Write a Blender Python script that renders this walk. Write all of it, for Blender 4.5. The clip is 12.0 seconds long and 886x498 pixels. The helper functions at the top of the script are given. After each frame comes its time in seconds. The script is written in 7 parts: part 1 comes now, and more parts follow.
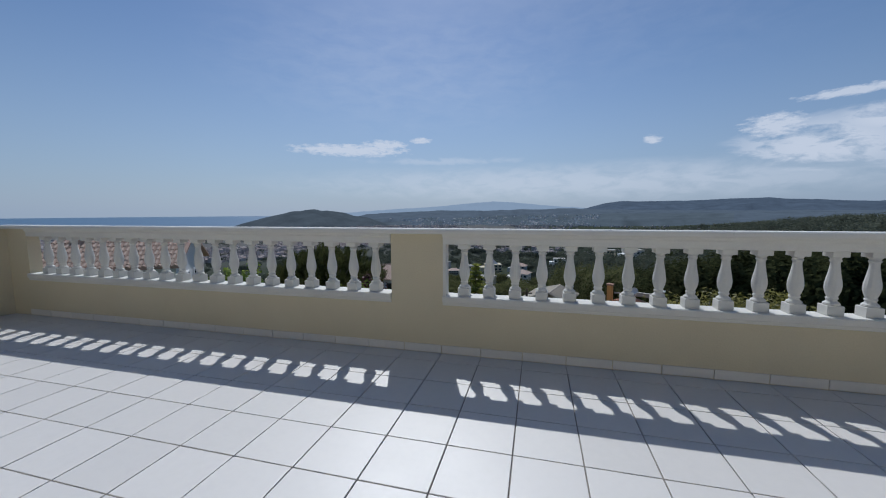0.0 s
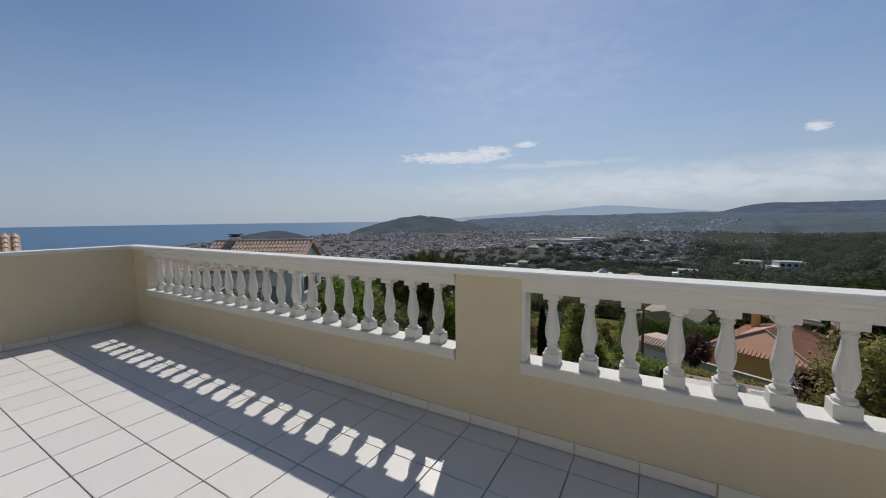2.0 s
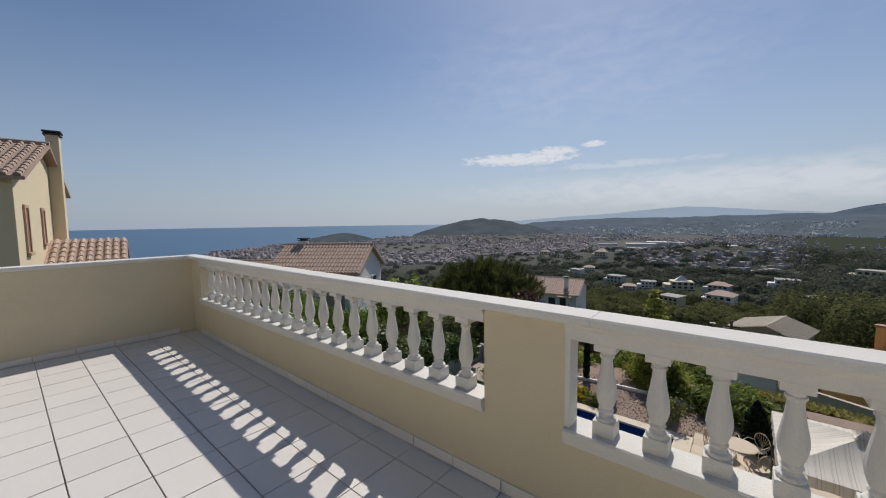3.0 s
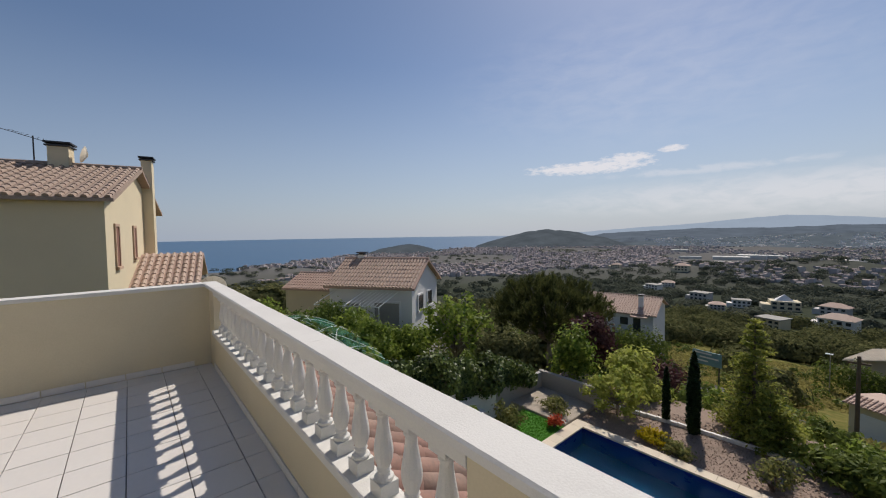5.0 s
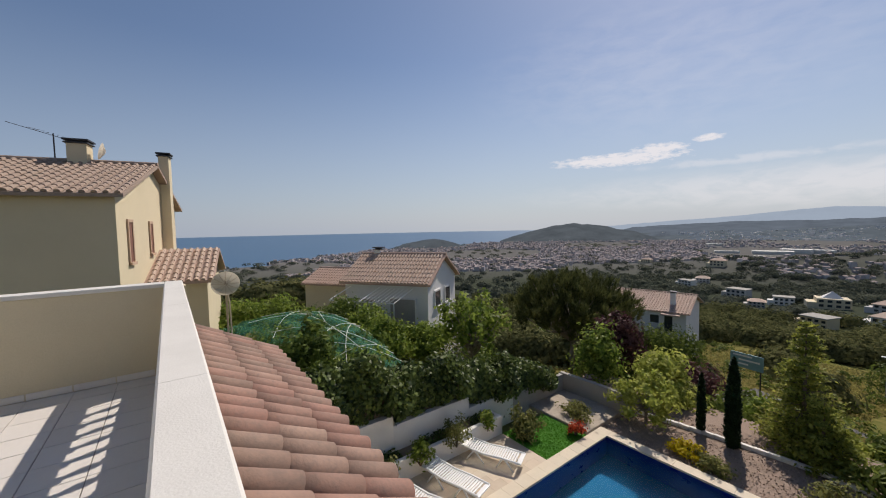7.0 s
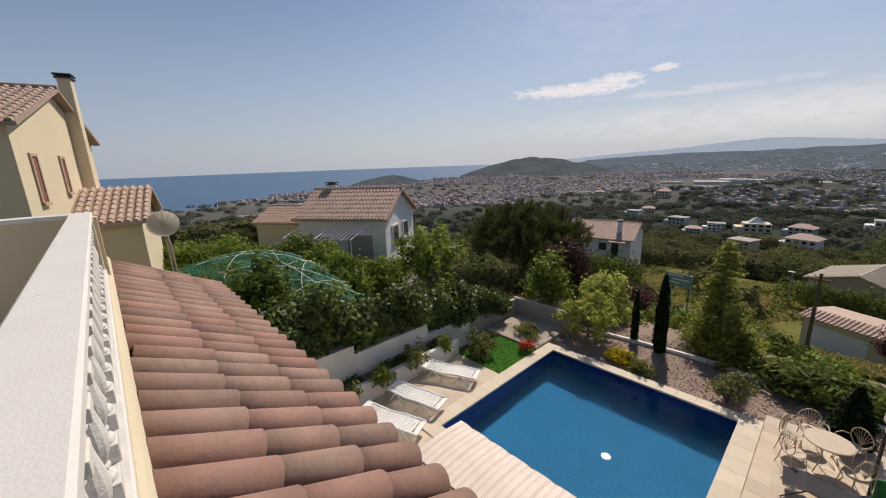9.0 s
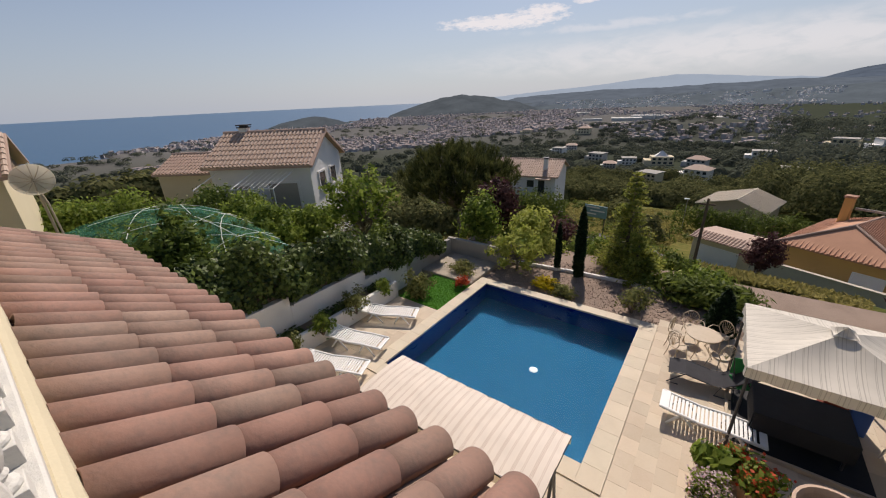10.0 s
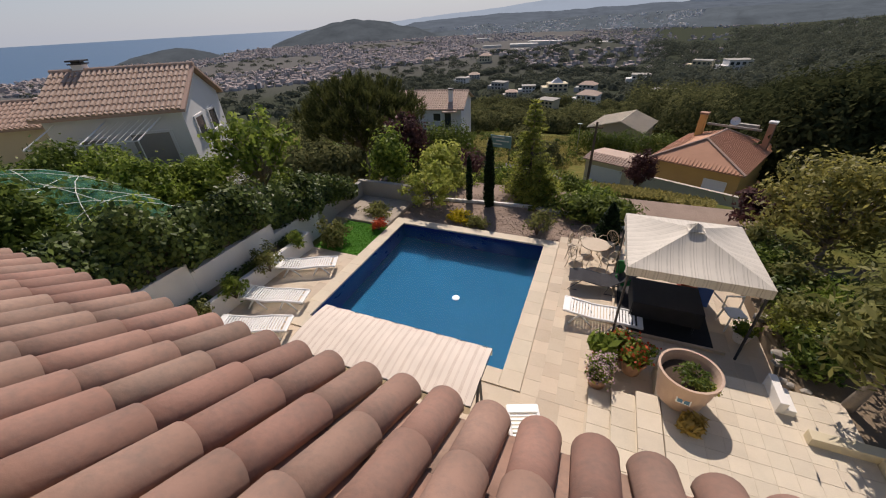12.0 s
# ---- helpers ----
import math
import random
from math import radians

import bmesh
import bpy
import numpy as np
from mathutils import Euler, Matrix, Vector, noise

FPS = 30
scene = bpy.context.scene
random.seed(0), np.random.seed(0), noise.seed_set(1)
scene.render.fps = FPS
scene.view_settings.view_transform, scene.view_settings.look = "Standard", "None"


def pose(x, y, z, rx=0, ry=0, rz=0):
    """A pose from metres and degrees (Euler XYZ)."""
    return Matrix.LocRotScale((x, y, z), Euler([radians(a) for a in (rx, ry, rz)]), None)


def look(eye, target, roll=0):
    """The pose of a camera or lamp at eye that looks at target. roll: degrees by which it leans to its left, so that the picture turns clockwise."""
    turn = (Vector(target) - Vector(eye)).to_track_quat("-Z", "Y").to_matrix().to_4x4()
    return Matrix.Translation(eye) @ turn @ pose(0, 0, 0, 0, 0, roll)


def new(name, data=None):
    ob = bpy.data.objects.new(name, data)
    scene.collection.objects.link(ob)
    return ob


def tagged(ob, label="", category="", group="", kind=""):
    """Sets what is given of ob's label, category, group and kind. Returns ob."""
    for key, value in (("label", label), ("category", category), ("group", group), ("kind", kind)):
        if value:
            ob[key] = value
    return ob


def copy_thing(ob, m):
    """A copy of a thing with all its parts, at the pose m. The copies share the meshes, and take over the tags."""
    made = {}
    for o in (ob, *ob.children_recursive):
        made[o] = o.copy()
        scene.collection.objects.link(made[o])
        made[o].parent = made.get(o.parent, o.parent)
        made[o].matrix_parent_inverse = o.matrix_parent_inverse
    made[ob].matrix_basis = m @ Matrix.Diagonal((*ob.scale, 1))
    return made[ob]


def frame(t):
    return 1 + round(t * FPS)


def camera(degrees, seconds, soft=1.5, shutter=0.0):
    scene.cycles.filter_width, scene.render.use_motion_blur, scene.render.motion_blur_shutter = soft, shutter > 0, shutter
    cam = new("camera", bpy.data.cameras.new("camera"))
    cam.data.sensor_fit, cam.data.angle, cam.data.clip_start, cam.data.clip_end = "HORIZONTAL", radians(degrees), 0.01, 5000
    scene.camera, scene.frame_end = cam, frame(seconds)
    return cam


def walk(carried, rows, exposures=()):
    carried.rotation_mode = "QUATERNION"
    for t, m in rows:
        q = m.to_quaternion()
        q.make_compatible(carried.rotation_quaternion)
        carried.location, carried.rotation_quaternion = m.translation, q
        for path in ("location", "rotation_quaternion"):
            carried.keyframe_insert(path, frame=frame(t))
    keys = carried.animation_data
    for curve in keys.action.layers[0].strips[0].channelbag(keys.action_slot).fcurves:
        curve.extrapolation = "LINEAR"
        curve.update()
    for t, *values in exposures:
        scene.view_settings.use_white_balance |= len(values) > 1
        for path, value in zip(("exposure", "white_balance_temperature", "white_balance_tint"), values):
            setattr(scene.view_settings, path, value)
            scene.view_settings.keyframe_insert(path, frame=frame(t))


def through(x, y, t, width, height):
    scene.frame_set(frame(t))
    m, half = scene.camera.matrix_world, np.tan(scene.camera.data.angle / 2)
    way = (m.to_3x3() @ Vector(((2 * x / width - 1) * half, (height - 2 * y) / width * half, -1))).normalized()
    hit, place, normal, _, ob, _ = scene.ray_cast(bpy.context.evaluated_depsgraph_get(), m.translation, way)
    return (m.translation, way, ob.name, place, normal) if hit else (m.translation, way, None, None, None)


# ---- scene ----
cam = camera(100.6, 12.0, 1.1)
PATH = [
    (0, (0.629, -3.036, 1.244), (0.136, -1.108, 1.042), -0.2),
    (0.5, (0.628, -2.861, 1.269), (0.028, -0.963, 1.07), -0.2),
    (1, (0.612, -2.636, 1.289), (-0.144, -0.795, 1.092), -0.3),
    (1.5, (0.596, -2.391, 1.349), (-0.288, -0.607, 1.161), -0.5),
    (2, (0.573, -2.217, 1.435), (-0.431, -0.495, 1.265), -0.6),
    (2.5, (0.564, -2.011, 1.482), (-0.563, -0.368, 1.31), -0.5),
    (3, (0.522, -1.739, 1.548), (-0.754, -0.205, 1.397), -0.7),
    (3.5, (0.422, -1.515, 1.619), (-0.962, -0.077, 1.489), -0.7),
    (5.5, (0.119, -0.567, 1.741), (-1.421, 0.707, 1.66), -0.8),
    (6, (-0.003, -0.349, 1.745), (-1.568, 0.892, 1.662), -0.7),
    (6.5, (-0.086, -0.14, 1.728), (-1.684, 1.059, 1.638), -0.9),
    (8.5, (-0.125, 0.205, 1.548), (-1.665, 1.439, 1.229), -1.8),
    (9, (-0.055, 0.222, 1.508), (-1.49, 1.538, 1.051), -2.0),
    (9.5, (0.004, 0.234, 1.484), (-1.293, 1.63, 0.875), -2.3),
    (10, (0.025, 0.249, 1.447), (-1.1, 1.718, 0.69), -2.6),
    (10.5, (0.057, 0.257, 1.433), (-0.928, 1.771, 0.573), -2.8),
    (11, (0.069, 0.264, 1.419), (-0.789, 1.802, 0.471), -3.0),
    (11.5, (0.072, 0.266, 1.414), (-0.69, 1.815, 0.404), -3.0),
    (12, (0.08, 0.269, 1.418), (-0.602, 1.82, 0.355), -3.0),
]
EXPOSURES = ((0.0, -0.22, 5650, 9), (1.0, -0.13, 5980, 11), (2.0, -0.04, 6280, 11), (3.0, 0.01, 6480, 12), (6.0, 0.11, 6760, 14), (8.5, 0.19, 7000, 16), (10.0, 0.18, 7050, 17), (12.0, 0.17, 7050, 19))
walk(cam, [(t, look(eye, target, roll)) for t, eye, target, roll in PATH], EXPOSURES)

# ---- world and sun ----
SUN_AZ, SUN_EL = -19.0, 48.6          # degrees: from +y towards +x, above the horizon
world = bpy.data.worlds.new("world")
scene.world = world
world.use_nodes = True
wn, wl = world.node_tree.nodes, world.node_tree.links
wn.clear()
w_out = wn.new("ShaderNodeOutputWorld")
w_bg = wn.new("ShaderNodeBackground")
w_sky = wn.new("ShaderNodeTexSky")
w_sky.sky_type = "NISHITA"
w_sky.sun_disc = False
w_sky.sun_elevation = radians(SUN_EL)
w_sky.sun_rotation = radians(SUN_AZ)
w_sky.altitude = 60
w_sky.air_density, w_sky.dust_density, w_sky.ozone_density = 1.0, 0.55, 3.6
w_bg.inputs["Strength"].default_value = 0.078


def math_node(nodes, links, op, a, b=None, c=None, clamp=False):
    n = nodes.new("ShaderNodeMath")
    n.operation, n.use_clamp = op, clamp
    for i, v in enumerate((a, b, c)):
        if v is None:
            continue
        if isinstance(v, (int, float)):
            n.inputs[i].default_value = v
        else:
            links.new(v, n.inputs[i])
    return n.outputs[0]


w_tc = wn.new("ShaderNodeTexCoord")
w_sep = wn.new("ShaderNodeSeparateXYZ")
wl.new(w_tc.outputs["Generated"], w_sep.inputs[0])


def W(op, a, b=None, c=None, clamp=False):
    return math_node(wn, wl, op, a, b, c, clamp)


# azimuth and elevation of the sky's direction, in degrees
w_az = W("MULTIPLY", W("ARCTAN2", w_sep.outputs[0], w_sep.outputs[1]), 57.2958)
w_el = W("MULTIPLY", W("ARCSINE", w_sep.outputs[2]), 57.2958)
w_pos = wn.new("ShaderNodeCombineXYZ")
wl.new(W("MULTIPLY", w_az, 0.055), w_pos.inputs[0])
wl.new(W("MULTIPLY", w_el, 0.16), w_pos.inputs[1])
w_noise = wn.new("ShaderNodeTexNoise")
w_noise.inputs["Scale"].default_value = 4.2
w_noise.inputs["Detail"].default_value = 7.0
w_noise.inputs["Roughness"].default_value = 0.6
w_noise.inputs["Distortion"].default_value = 0.4
wl.new(w_pos.outputs[0], w_noise.inputs["Vector"])


def cloud(az, el, waz, wel, power, lo=0.42, hi=0.62):
    """Cover of one cloud about (az, el), waz by wel degrees."""
    dx = W("DIVIDE", W("SUBTRACT", w_az, az), waz)
    dy = W("DIVIDE", W("SUBTRACT", w_el, el), wel)
    r2 = W("ADD", W("MULTIPLY", dx, dx), W("MULTIPLY", dy, dy))
    fall = W("SUBTRACT", 1.0, r2, clamp=True)
    n = W("DIVIDE", W("SUBTRACT", W("ADD", w_noise.outputs[0], W("MULTIPLY", fall, 0.22)), lo + 0.13), (hi - lo) * 0.8, clamp=True)
    return W("MULTIPLY", W("MULTIPLY", n, fall, clamp=True), power)


w_fine = wn.new("ShaderNodeTexNoise")
w_fine.inputs["Scale"].default_value = 15.0
w_fine.inputs["Detail"].default_value = 6.0
w_fine.inputs["Roughness"].default_value = 0.62
wl.new(w_pos.outputs[0], w_fine.inputs["Vector"])


def puff(az, el, waz, wel, power):
    """A small ragged fair-weather cloud."""
    dx = W("DIVIDE", W("SUBTRACT", w_az, az), waz)
    dy = W("DIVIDE", W("SUBTRACT", w_el, el), wel)
    fall = W("SUBTRACT", 1.0, W("ADD", W("MULTIPLY", dx, dx), W("MULTIPLY", dy, dy)))
    ragged = W("MULTIPLY", W("SUBTRACT", w_fine.outputs[0], 0.5), 3.4)
    return W("MULTIPLY", W("MULTIPLY", W("ADD", W("ADD", fall, ragged), 0.20), 0.95, clamp=True), power)


covers = [puff(-28.0, 9.0, 8.2, 0.85, 1.0), puff(-23.0, 9.9, 3.2, 0.7, 0.95), puff(-17.6, 10.6, 1.6, 0.45, 0.85), puff(14.8, 9.4, 1.1, 0.6, 0.9), puff(27.0, 9.6, 3.0, 1.3, 0.85), puff(33.0, 12.0, 4.5, 0.5, 0.8), cloud(31.0, 7.0, 10.0, 4.0, 0.9), cloud(36.0, 9.0, 7.0, 2.2, 0.9),
          cloud(-14.0, 7.6, 16.0, 0.8, 0.35), cloud(5.0, 4.2, 50.0, 3.2, 0.55, 0.25, 0.7), cloud(60.0, 12.0, 22.0, 7.0, 1.2),
          cloud(-20.0, 20.0, 30.0, 10.0, 0.16, 0.3, 0.8), cloud(8.0, 27.0, 40.0, 12.0, 0.08, 0.3, 0.8)]
cover = covers[0]
for one in covers[1:]:
    cover = W("MAXIMUM", cover, one)
cover = W("MINIMUM", cover, 0.85)
# pale sea haze low over the horizon
haze = W("MULTIPLY", W("POWER", W("SUBTRACT", 1.0, W("DIVIDE", W("ABSOLUTE", w_el), 24.0), clamp=True), 1.25), 0.86)
w_mix = wn.new("ShaderNodeMix")
w_mix.data_type = "RGBA"
w_glow = wn.new("ShaderNodeMix")
w_glow.data_type = "RGBA"
w_glow.inputs[6].default_value, w_glow.inputs[7].default_value = (5.2, 6.05, 7.1, 1), (3.7, 4.6, 6.0, 1)
wl.new(W("DIVIDE", W("SUBTRACT", W("ABSOLUTE", W("ADD", w_az, 24.0)), 22.0), 60.0, clamp=True), w_glow.inputs[0])
wl.new(w_glow.outputs[2], w_mix.inputs[7])
wl.new(haze, w_mix.inputs[0])
wl.new(w_sky.outputs[0], w_mix.inputs[6])
w_mix2 = wn.new("ShaderNodeMix")
w_mix2.data_type = "RGBA"
w_mix2.inputs[7].default_value = (9.3, 9.4, 9.8, 1)
wl.new(cover, w_mix2.inputs[0])
wl.new(w_mix.outputs[2], w_mix2.inputs[6])
wl.new(w_mix2.outputs[2], w_bg.inputs["Color"])
wl.new(w_bg.outputs[0], w_out.inputs[0])

sun_data = bpy.data.lights.new("sun", "SUN")
sun_data.energy, sun_data.angle, sun_data.color = 3.6, radians(0.53), (1.0, 0.95, 0.87)
sun = new("sun", sun_data)
sd = Vector((math.sin(radians(SUN_AZ)) * math.cos(radians(SUN_EL)), math.cos(radians(SUN_AZ)) * math.cos(radians(SUN_EL)), math.sin(radians(SUN_EL))))
sun.matrix_world = look(sd * 50, (0, 0, 0))

# ---- materials ----


def principled(name):
    m = bpy.data.materials.new(name)
    m.use_nodes = True
    return m, m.node_tree.nodes, m.node_tree.links, m.node_tree.nodes["Principled BSDF"]


def surface(name, color, rough=0.7, vary=0.12, grain=40.0, stains=1.5, bump=0.15, metal=0.0, piece=0.0, dark=None, sheen=0.0, detail=6.0):
    """A surface with fine grain, larger stains, bump and an optional spread from piece to piece."""
    m, nd, lk, bs = principled(name)
    tc = nd.new("ShaderNodeTexCoord")
    fine = nd.new("ShaderNodeTexNoise")
    fine.inputs["Scale"].default_value, fine.inputs["Detail"].default_value = grain, detail
    wide = nd.new("ShaderNodeTexNoise")
    wide.inputs["Scale"].default_value, wide.inputs["Detail"].default_value, wide.inputs["Roughness"].default_value = stains, 5, 0.65
    geo = nd.new("ShaderNodeNewGeometry")
    lk.new(geo.outputs["Position"], fine.inputs["Vector"])
    lk.new(geo.outputs["Position"], wide.inputs["Vector"])
    dark = dark or tuple(c * 0.62 for c in color)
    mix = nd.new("ShaderNodeMix")
    mix.data_type = "RGBA"
    mix.inputs[6].default_value, mix.inputs[7].default_value = (*color, 1), (*dark, 1)
    f = math_node(nd, lk, "ADD", math_node(nd, lk, "MULTIPLY", math_node(nd, lk, "SUBTRACT", fine.outputs[0], 0.42), vary * 4), math_node(nd, lk, "MULTIPLY", math_node(nd, lk, "SUBTRACT", wide.outputs[0], 0.45), vary * 6))
    f = math_node(nd, lk, "MULTIPLY", f, 1.0, clamp=True)
    lk.new(f, mix.inputs[0])
    col = mix.outputs[2]
    if piece:
        oi = nd.new("ShaderNodeObjectInfo")
        hsv = nd.new("ShaderNodeHueSaturation")
        lk.new(math_node(nd, lk, "ADD", math_node(nd, lk, "MULTIPLY", oi.outputs["Random"], 2 * piece), 1 - piece), hsv.inputs["Value"])
        lk.new(col, hsv.inputs["Color"])
        spin = nd.new("ShaderNodeTexWhiteNoise")
        spin.noise_dimensions = "1D"
        lk.new(oi.outputs["Random"], spin.inputs["W"])
        lk.new(math_node(nd, lk, "ADD", math_node(nd, lk, "MULTIPLY", spin.outputs["Value"], 0.10 * piece), 0.5 - 0.05 * piece), hsv.inputs["Hue"])
        lk.new(math_node(nd, lk, "SUBTRACT", 1.1, math_node(nd, lk, "MULTIPLY", spin.outputs["Value"], 1.0 * piece)), hsv.inputs["Saturation"])
        col = hsv.outputs[0]
    lk.new(col, bs.inputs["Base Color"])
    lk.new(math_node(nd, lk, "ADD", math_node(nd, lk, "MULTIPLY", wide.outputs[0], 0.25), rough - 0.12, clamp=True), bs.inputs["Roughness"])
    bs.inputs["Metallic"].default_value = metal
    if sheen:
        bs.inputs["Sheen Weight"].default_value = sheen
    if bump:
        b = nd.new("ShaderNodeBump")
        b.inputs["Strength"].default_value, b.inputs["Distance"].default_value = bump, 0.01
        lk.new(fine.outputs[0], b.inputs["Height"])
        lk.new(b.outputs[0], bs.inputs["Normal"])
    return m


def leafy(name, color, color2, through=0.35, rough=0.55, gloss=0.15):
    """Foliage: varied leaf by leaf and clump by clump, a little light passing through."""
    m, nd, lk, bs = principled(name)
    geo = nd.new("ShaderNodeNewGeometry")
    wide = nd.new("ShaderNodeTexNoise")
    wide.inputs["Scale"].default_value, wide.inputs["Detail"].default_value = 1.6, 3
    lk.new(geo.outputs["Position"], wide.inputs["Vector"])
    mix = nd.new("ShaderNodeMix")
    mix.data_type = "RGBA"
    mix.inputs[6].default_value, mix.inputs[7].default_value = (*color, 1), (*color2, 1)
    f = math_node(nd, lk, "ADD", math_node(nd, lk, "MULTIPLY", geo.outputs["Random Per Island"], 0.75), math_node(nd, lk, "MULTIPLY", math_node(nd, lk, "SUBTRACT", wide.outputs[0], 0.4), 1.2), clamp=True)
    lk.new(f, mix.inputs[0])
    lk.new(mix.outputs[2], bs.inputs["Base Color"])
    bs.inputs["Roughness"].default_value = rough
    bs.inputs["Specular IOR Level"].default_value = gloss
    tr = nd.new("ShaderNodeBsdfTranslucent")
    lk.new(mix.outputs[2], tr.inputs["Color"])
    ms = nd.new("ShaderNodeMixShader")
    ms.inputs[0].default_value = through
    lk.new(bs.outputs[0], ms.inputs[1])
    lk.new(tr.outputs[0], ms.inputs[2])
    lk.new(ms.outputs[0], nd["Material Output"].inputs[0])
    return m


def striped(name, base, line, pitch, axis, lines=((0.5, 0.02),), rough=0.8):
    """Woven cloth with printed stripes along one world axis; lines: (place in the repeat, half width)."""
    m, nd, lk, bs = principled(name)
    geo = nd.new("ShaderNodeNewGeometry")
    sep = nd.new("ShaderNodeSeparateXYZ")
    lk.new(geo.outputs["Position"], sep.inputs[0])
    fr = math_node(nd, lk, "FRACT", math_node(nd, lk, "DIVIDE", sep.outputs[axis], pitch))
    total = None
    for place, half in lines:
        one = math_node(nd, lk, "LESS_THAN", math_node(nd, lk, "ABSOLUTE", math_node(nd, lk, "SUBTRACT", fr, place)), half)
        total = one if total is None else math_node(nd, lk, "MAXIMUM", total, one)
    noise_t = nd.new("ShaderNodeTexNoise")
    noise_t.inputs["Scale"].default_value, noise_t.inputs["Detail"].default_value = 3.0, 6
    lk.new(geo.outputs["Position"], noise_t.inputs["Vector"])
    mix = nd.new("ShaderNodeMix")
    mix.data_type = "RGBA"
    mix.inputs[6].default_value, mix.inputs[7].default_value = (*base, 1), (*line, 1)
    lk.new(math_node(nd, lk, "MULTIPLY", total, 0.75), mix.inputs[0])
    mx = nd.new("ShaderNodeMix")
    mx.data_type, mx.blend_type = "RGBA", "MULTIPLY"
    mx.inputs[0].default_value = 0.22
    lk.new(mix.outputs[2], mx.inputs[6])
    lk.new(noise_t.outputs[0], mx.inputs[7])
    lk.new(mx.outputs[2], bs.inputs["Base Color"])
    bs.inputs["Roughness"].default_value = rough
    return m


CREAM = surface("cream_render", (0.60, 0.525, 0.365), 0.85, 0.10, 90, 0.9, 0.25)
WHITE_STONE = surface("white_cast_stone", (0.66, 0.64, 0.585), 0.75, 0.10, 120, 2.0, 0.35)
RAIL_STONE = surface("weathered_cast_stone", (0.66, 0.64, 0.59), 0.85, 0.13, 120, 2.2, 0.18, dark=(0.46, 0.44, 0.40))
FLOOR_TILE = surface("pale_floor_tile", (0.66, 0.63, 0.59), 0.45, 0.05, 25, 1.2, 0.03, piece=0.035)
GROUT = surface("grey_grout", (0.27, 0.24, 0.21), 0.9, 0.2, 60, 3, 0.2)
CLAY = surface("clay_roof_tile", (0.30, 0.182, 0.137), 0.85, 0.26, 30, 5.0, 0.3, piece=0.17, dark=(0.165, 0.125, 0.105))
CLAY_ORANGE = surface("orange_clay_roof_tile", (0.52, 0.27, 0.165), 0.85, 0.14, 20, 0.9, 0.3, dark=(0.34, 0.18, 0.12))
CLAY_GREY = surface("greyed_clay_roof_tile", (0.36, 0.27, 0.21), 0.85, 0.16, 20, 1.4, 0.3, dark=(0.22, 0.16, 0.125))
CLAY_PALE = surface("pale_clay_roof_tile", (0.46, 0.335, 0.265), 0.8, 0.16, 30, 1.6, 0.3, piece=0.15, dark=(0.30, 0.20, 0.15))
MORTAR = surface("mortar", (0.36, 0.31, 0.27), 0.95, 0.15, 50, 3, 0.4)
COPING = surface("cream_coping_stone", (0.62, 0.54, 0.42), 0.8, 0.1, 70, 2.5, 0.25, piece=0.06)
DECK = surface("sandstone_deck", (0.57, 0.48, 0.37), 0.8, 0.13, 40, 1.8, 0.2, piece=0.10, dark=(0.44, 0.35, 0.25))
PAVER = surface("pale_paving_slab", (0.62, 0.55, 0.44), 0.85, 0.12, 60, 2.2, 0.25, piece=0.06)
JOINT = surface("sand_joint", (0.58, 0.50, 0.39), 0.95, 0.15, 60, 3, 0.3)
POOL_WALL = surface("dark_blue_mosaic", (0.016, 0.028, 0.22), 0.3, 0.1, 30, 2, 0.05)
POOL_FLOOR = surface("blue_pool_liner", (0.018, 0.125, 0.235), 1.0, 0.07, 30, 1.2, 0.05)
POOL_FLOOR.node_tree.nodes["Principled BSDF"].inputs["Specular IOR Level"].default_value = 0.0
GRAVEL = surface("brown_gravel", (0.30, 0.22, 0.17), 0.95, 0.3, 60, 1.2, 0.9, detail=8)
EARTH = surface("dry_earth", (0.20, 0.15, 0.10), 0.95, 0.25, 25, 0.8, 0.8)
TURF = surface("artificial_turf", (0.10, 0.32, 0.03), 0.85, 0.15, 200, 2, 0.8)
WHITE_WALL = surface("white_painted_wall", (0.77, 0.75, 0.71), 0.85, 0.14, 60, 1.4, 0.25)
HOUSE_WHITE = surface("white_house_paint", (0.74, 0.73, 0.71), 0.85, 0.07, 30, 0.5, 0.15)
HOUSE_CREAM = surface("cream_house_paint", (0.66, 0.57, 0.39), 0.85, 0.08, 60, 0.5, 0.15)
HOUSE_OCHRE = surface("ochre_house_paint", (0.62, 0.38, 0.13), 0.85, 0.1, 40, 0.5, 0.15)
GREY_WALL = surface("grey_block_wall", (0.36, 0.34, 0.30), 0.9, 0.15, 40, 0.8, 0.3)
PLASTIC = surface("white_plastic", (0.80, 0.80, 0.78), 0.4, 0.04, 40, 3, 0.03)
TERRACOTTA = surface("terracotta", (0.46, 0.27, 0.18), 0.85, 0.12, 60, 5, 0.25)
TERRACOTTA_PALE = surface("pale_terracotta", (0.56, 0.40, 0.30), 0.85, 0.12, 60, 3, 0.2)
SOIL = surface("potting_soil", (0.07, 0.045, 0.03), 0.95, 0.3, 60, 8, 0.8)
BARK = surface("bark", (0.15, 0.11, 0.08), 0.95, 0.3, 30, 4, 0.9)
BARK_GREY = surface("grey_bark", (0.26, 0.22, 0.18), 0.95, 0.3, 30, 4, 0.9)
DARK_METAL = surface("dark_metal", (0.05, 0.05, 0.055), 0.5, 0.1, 50, 4, 0.05, metal=0.4)
GREY_MESH = surface("grey_sling_fabric", (0.04, 0.04, 0.045), 0.95, 0.1, 200, 3, 0.3)
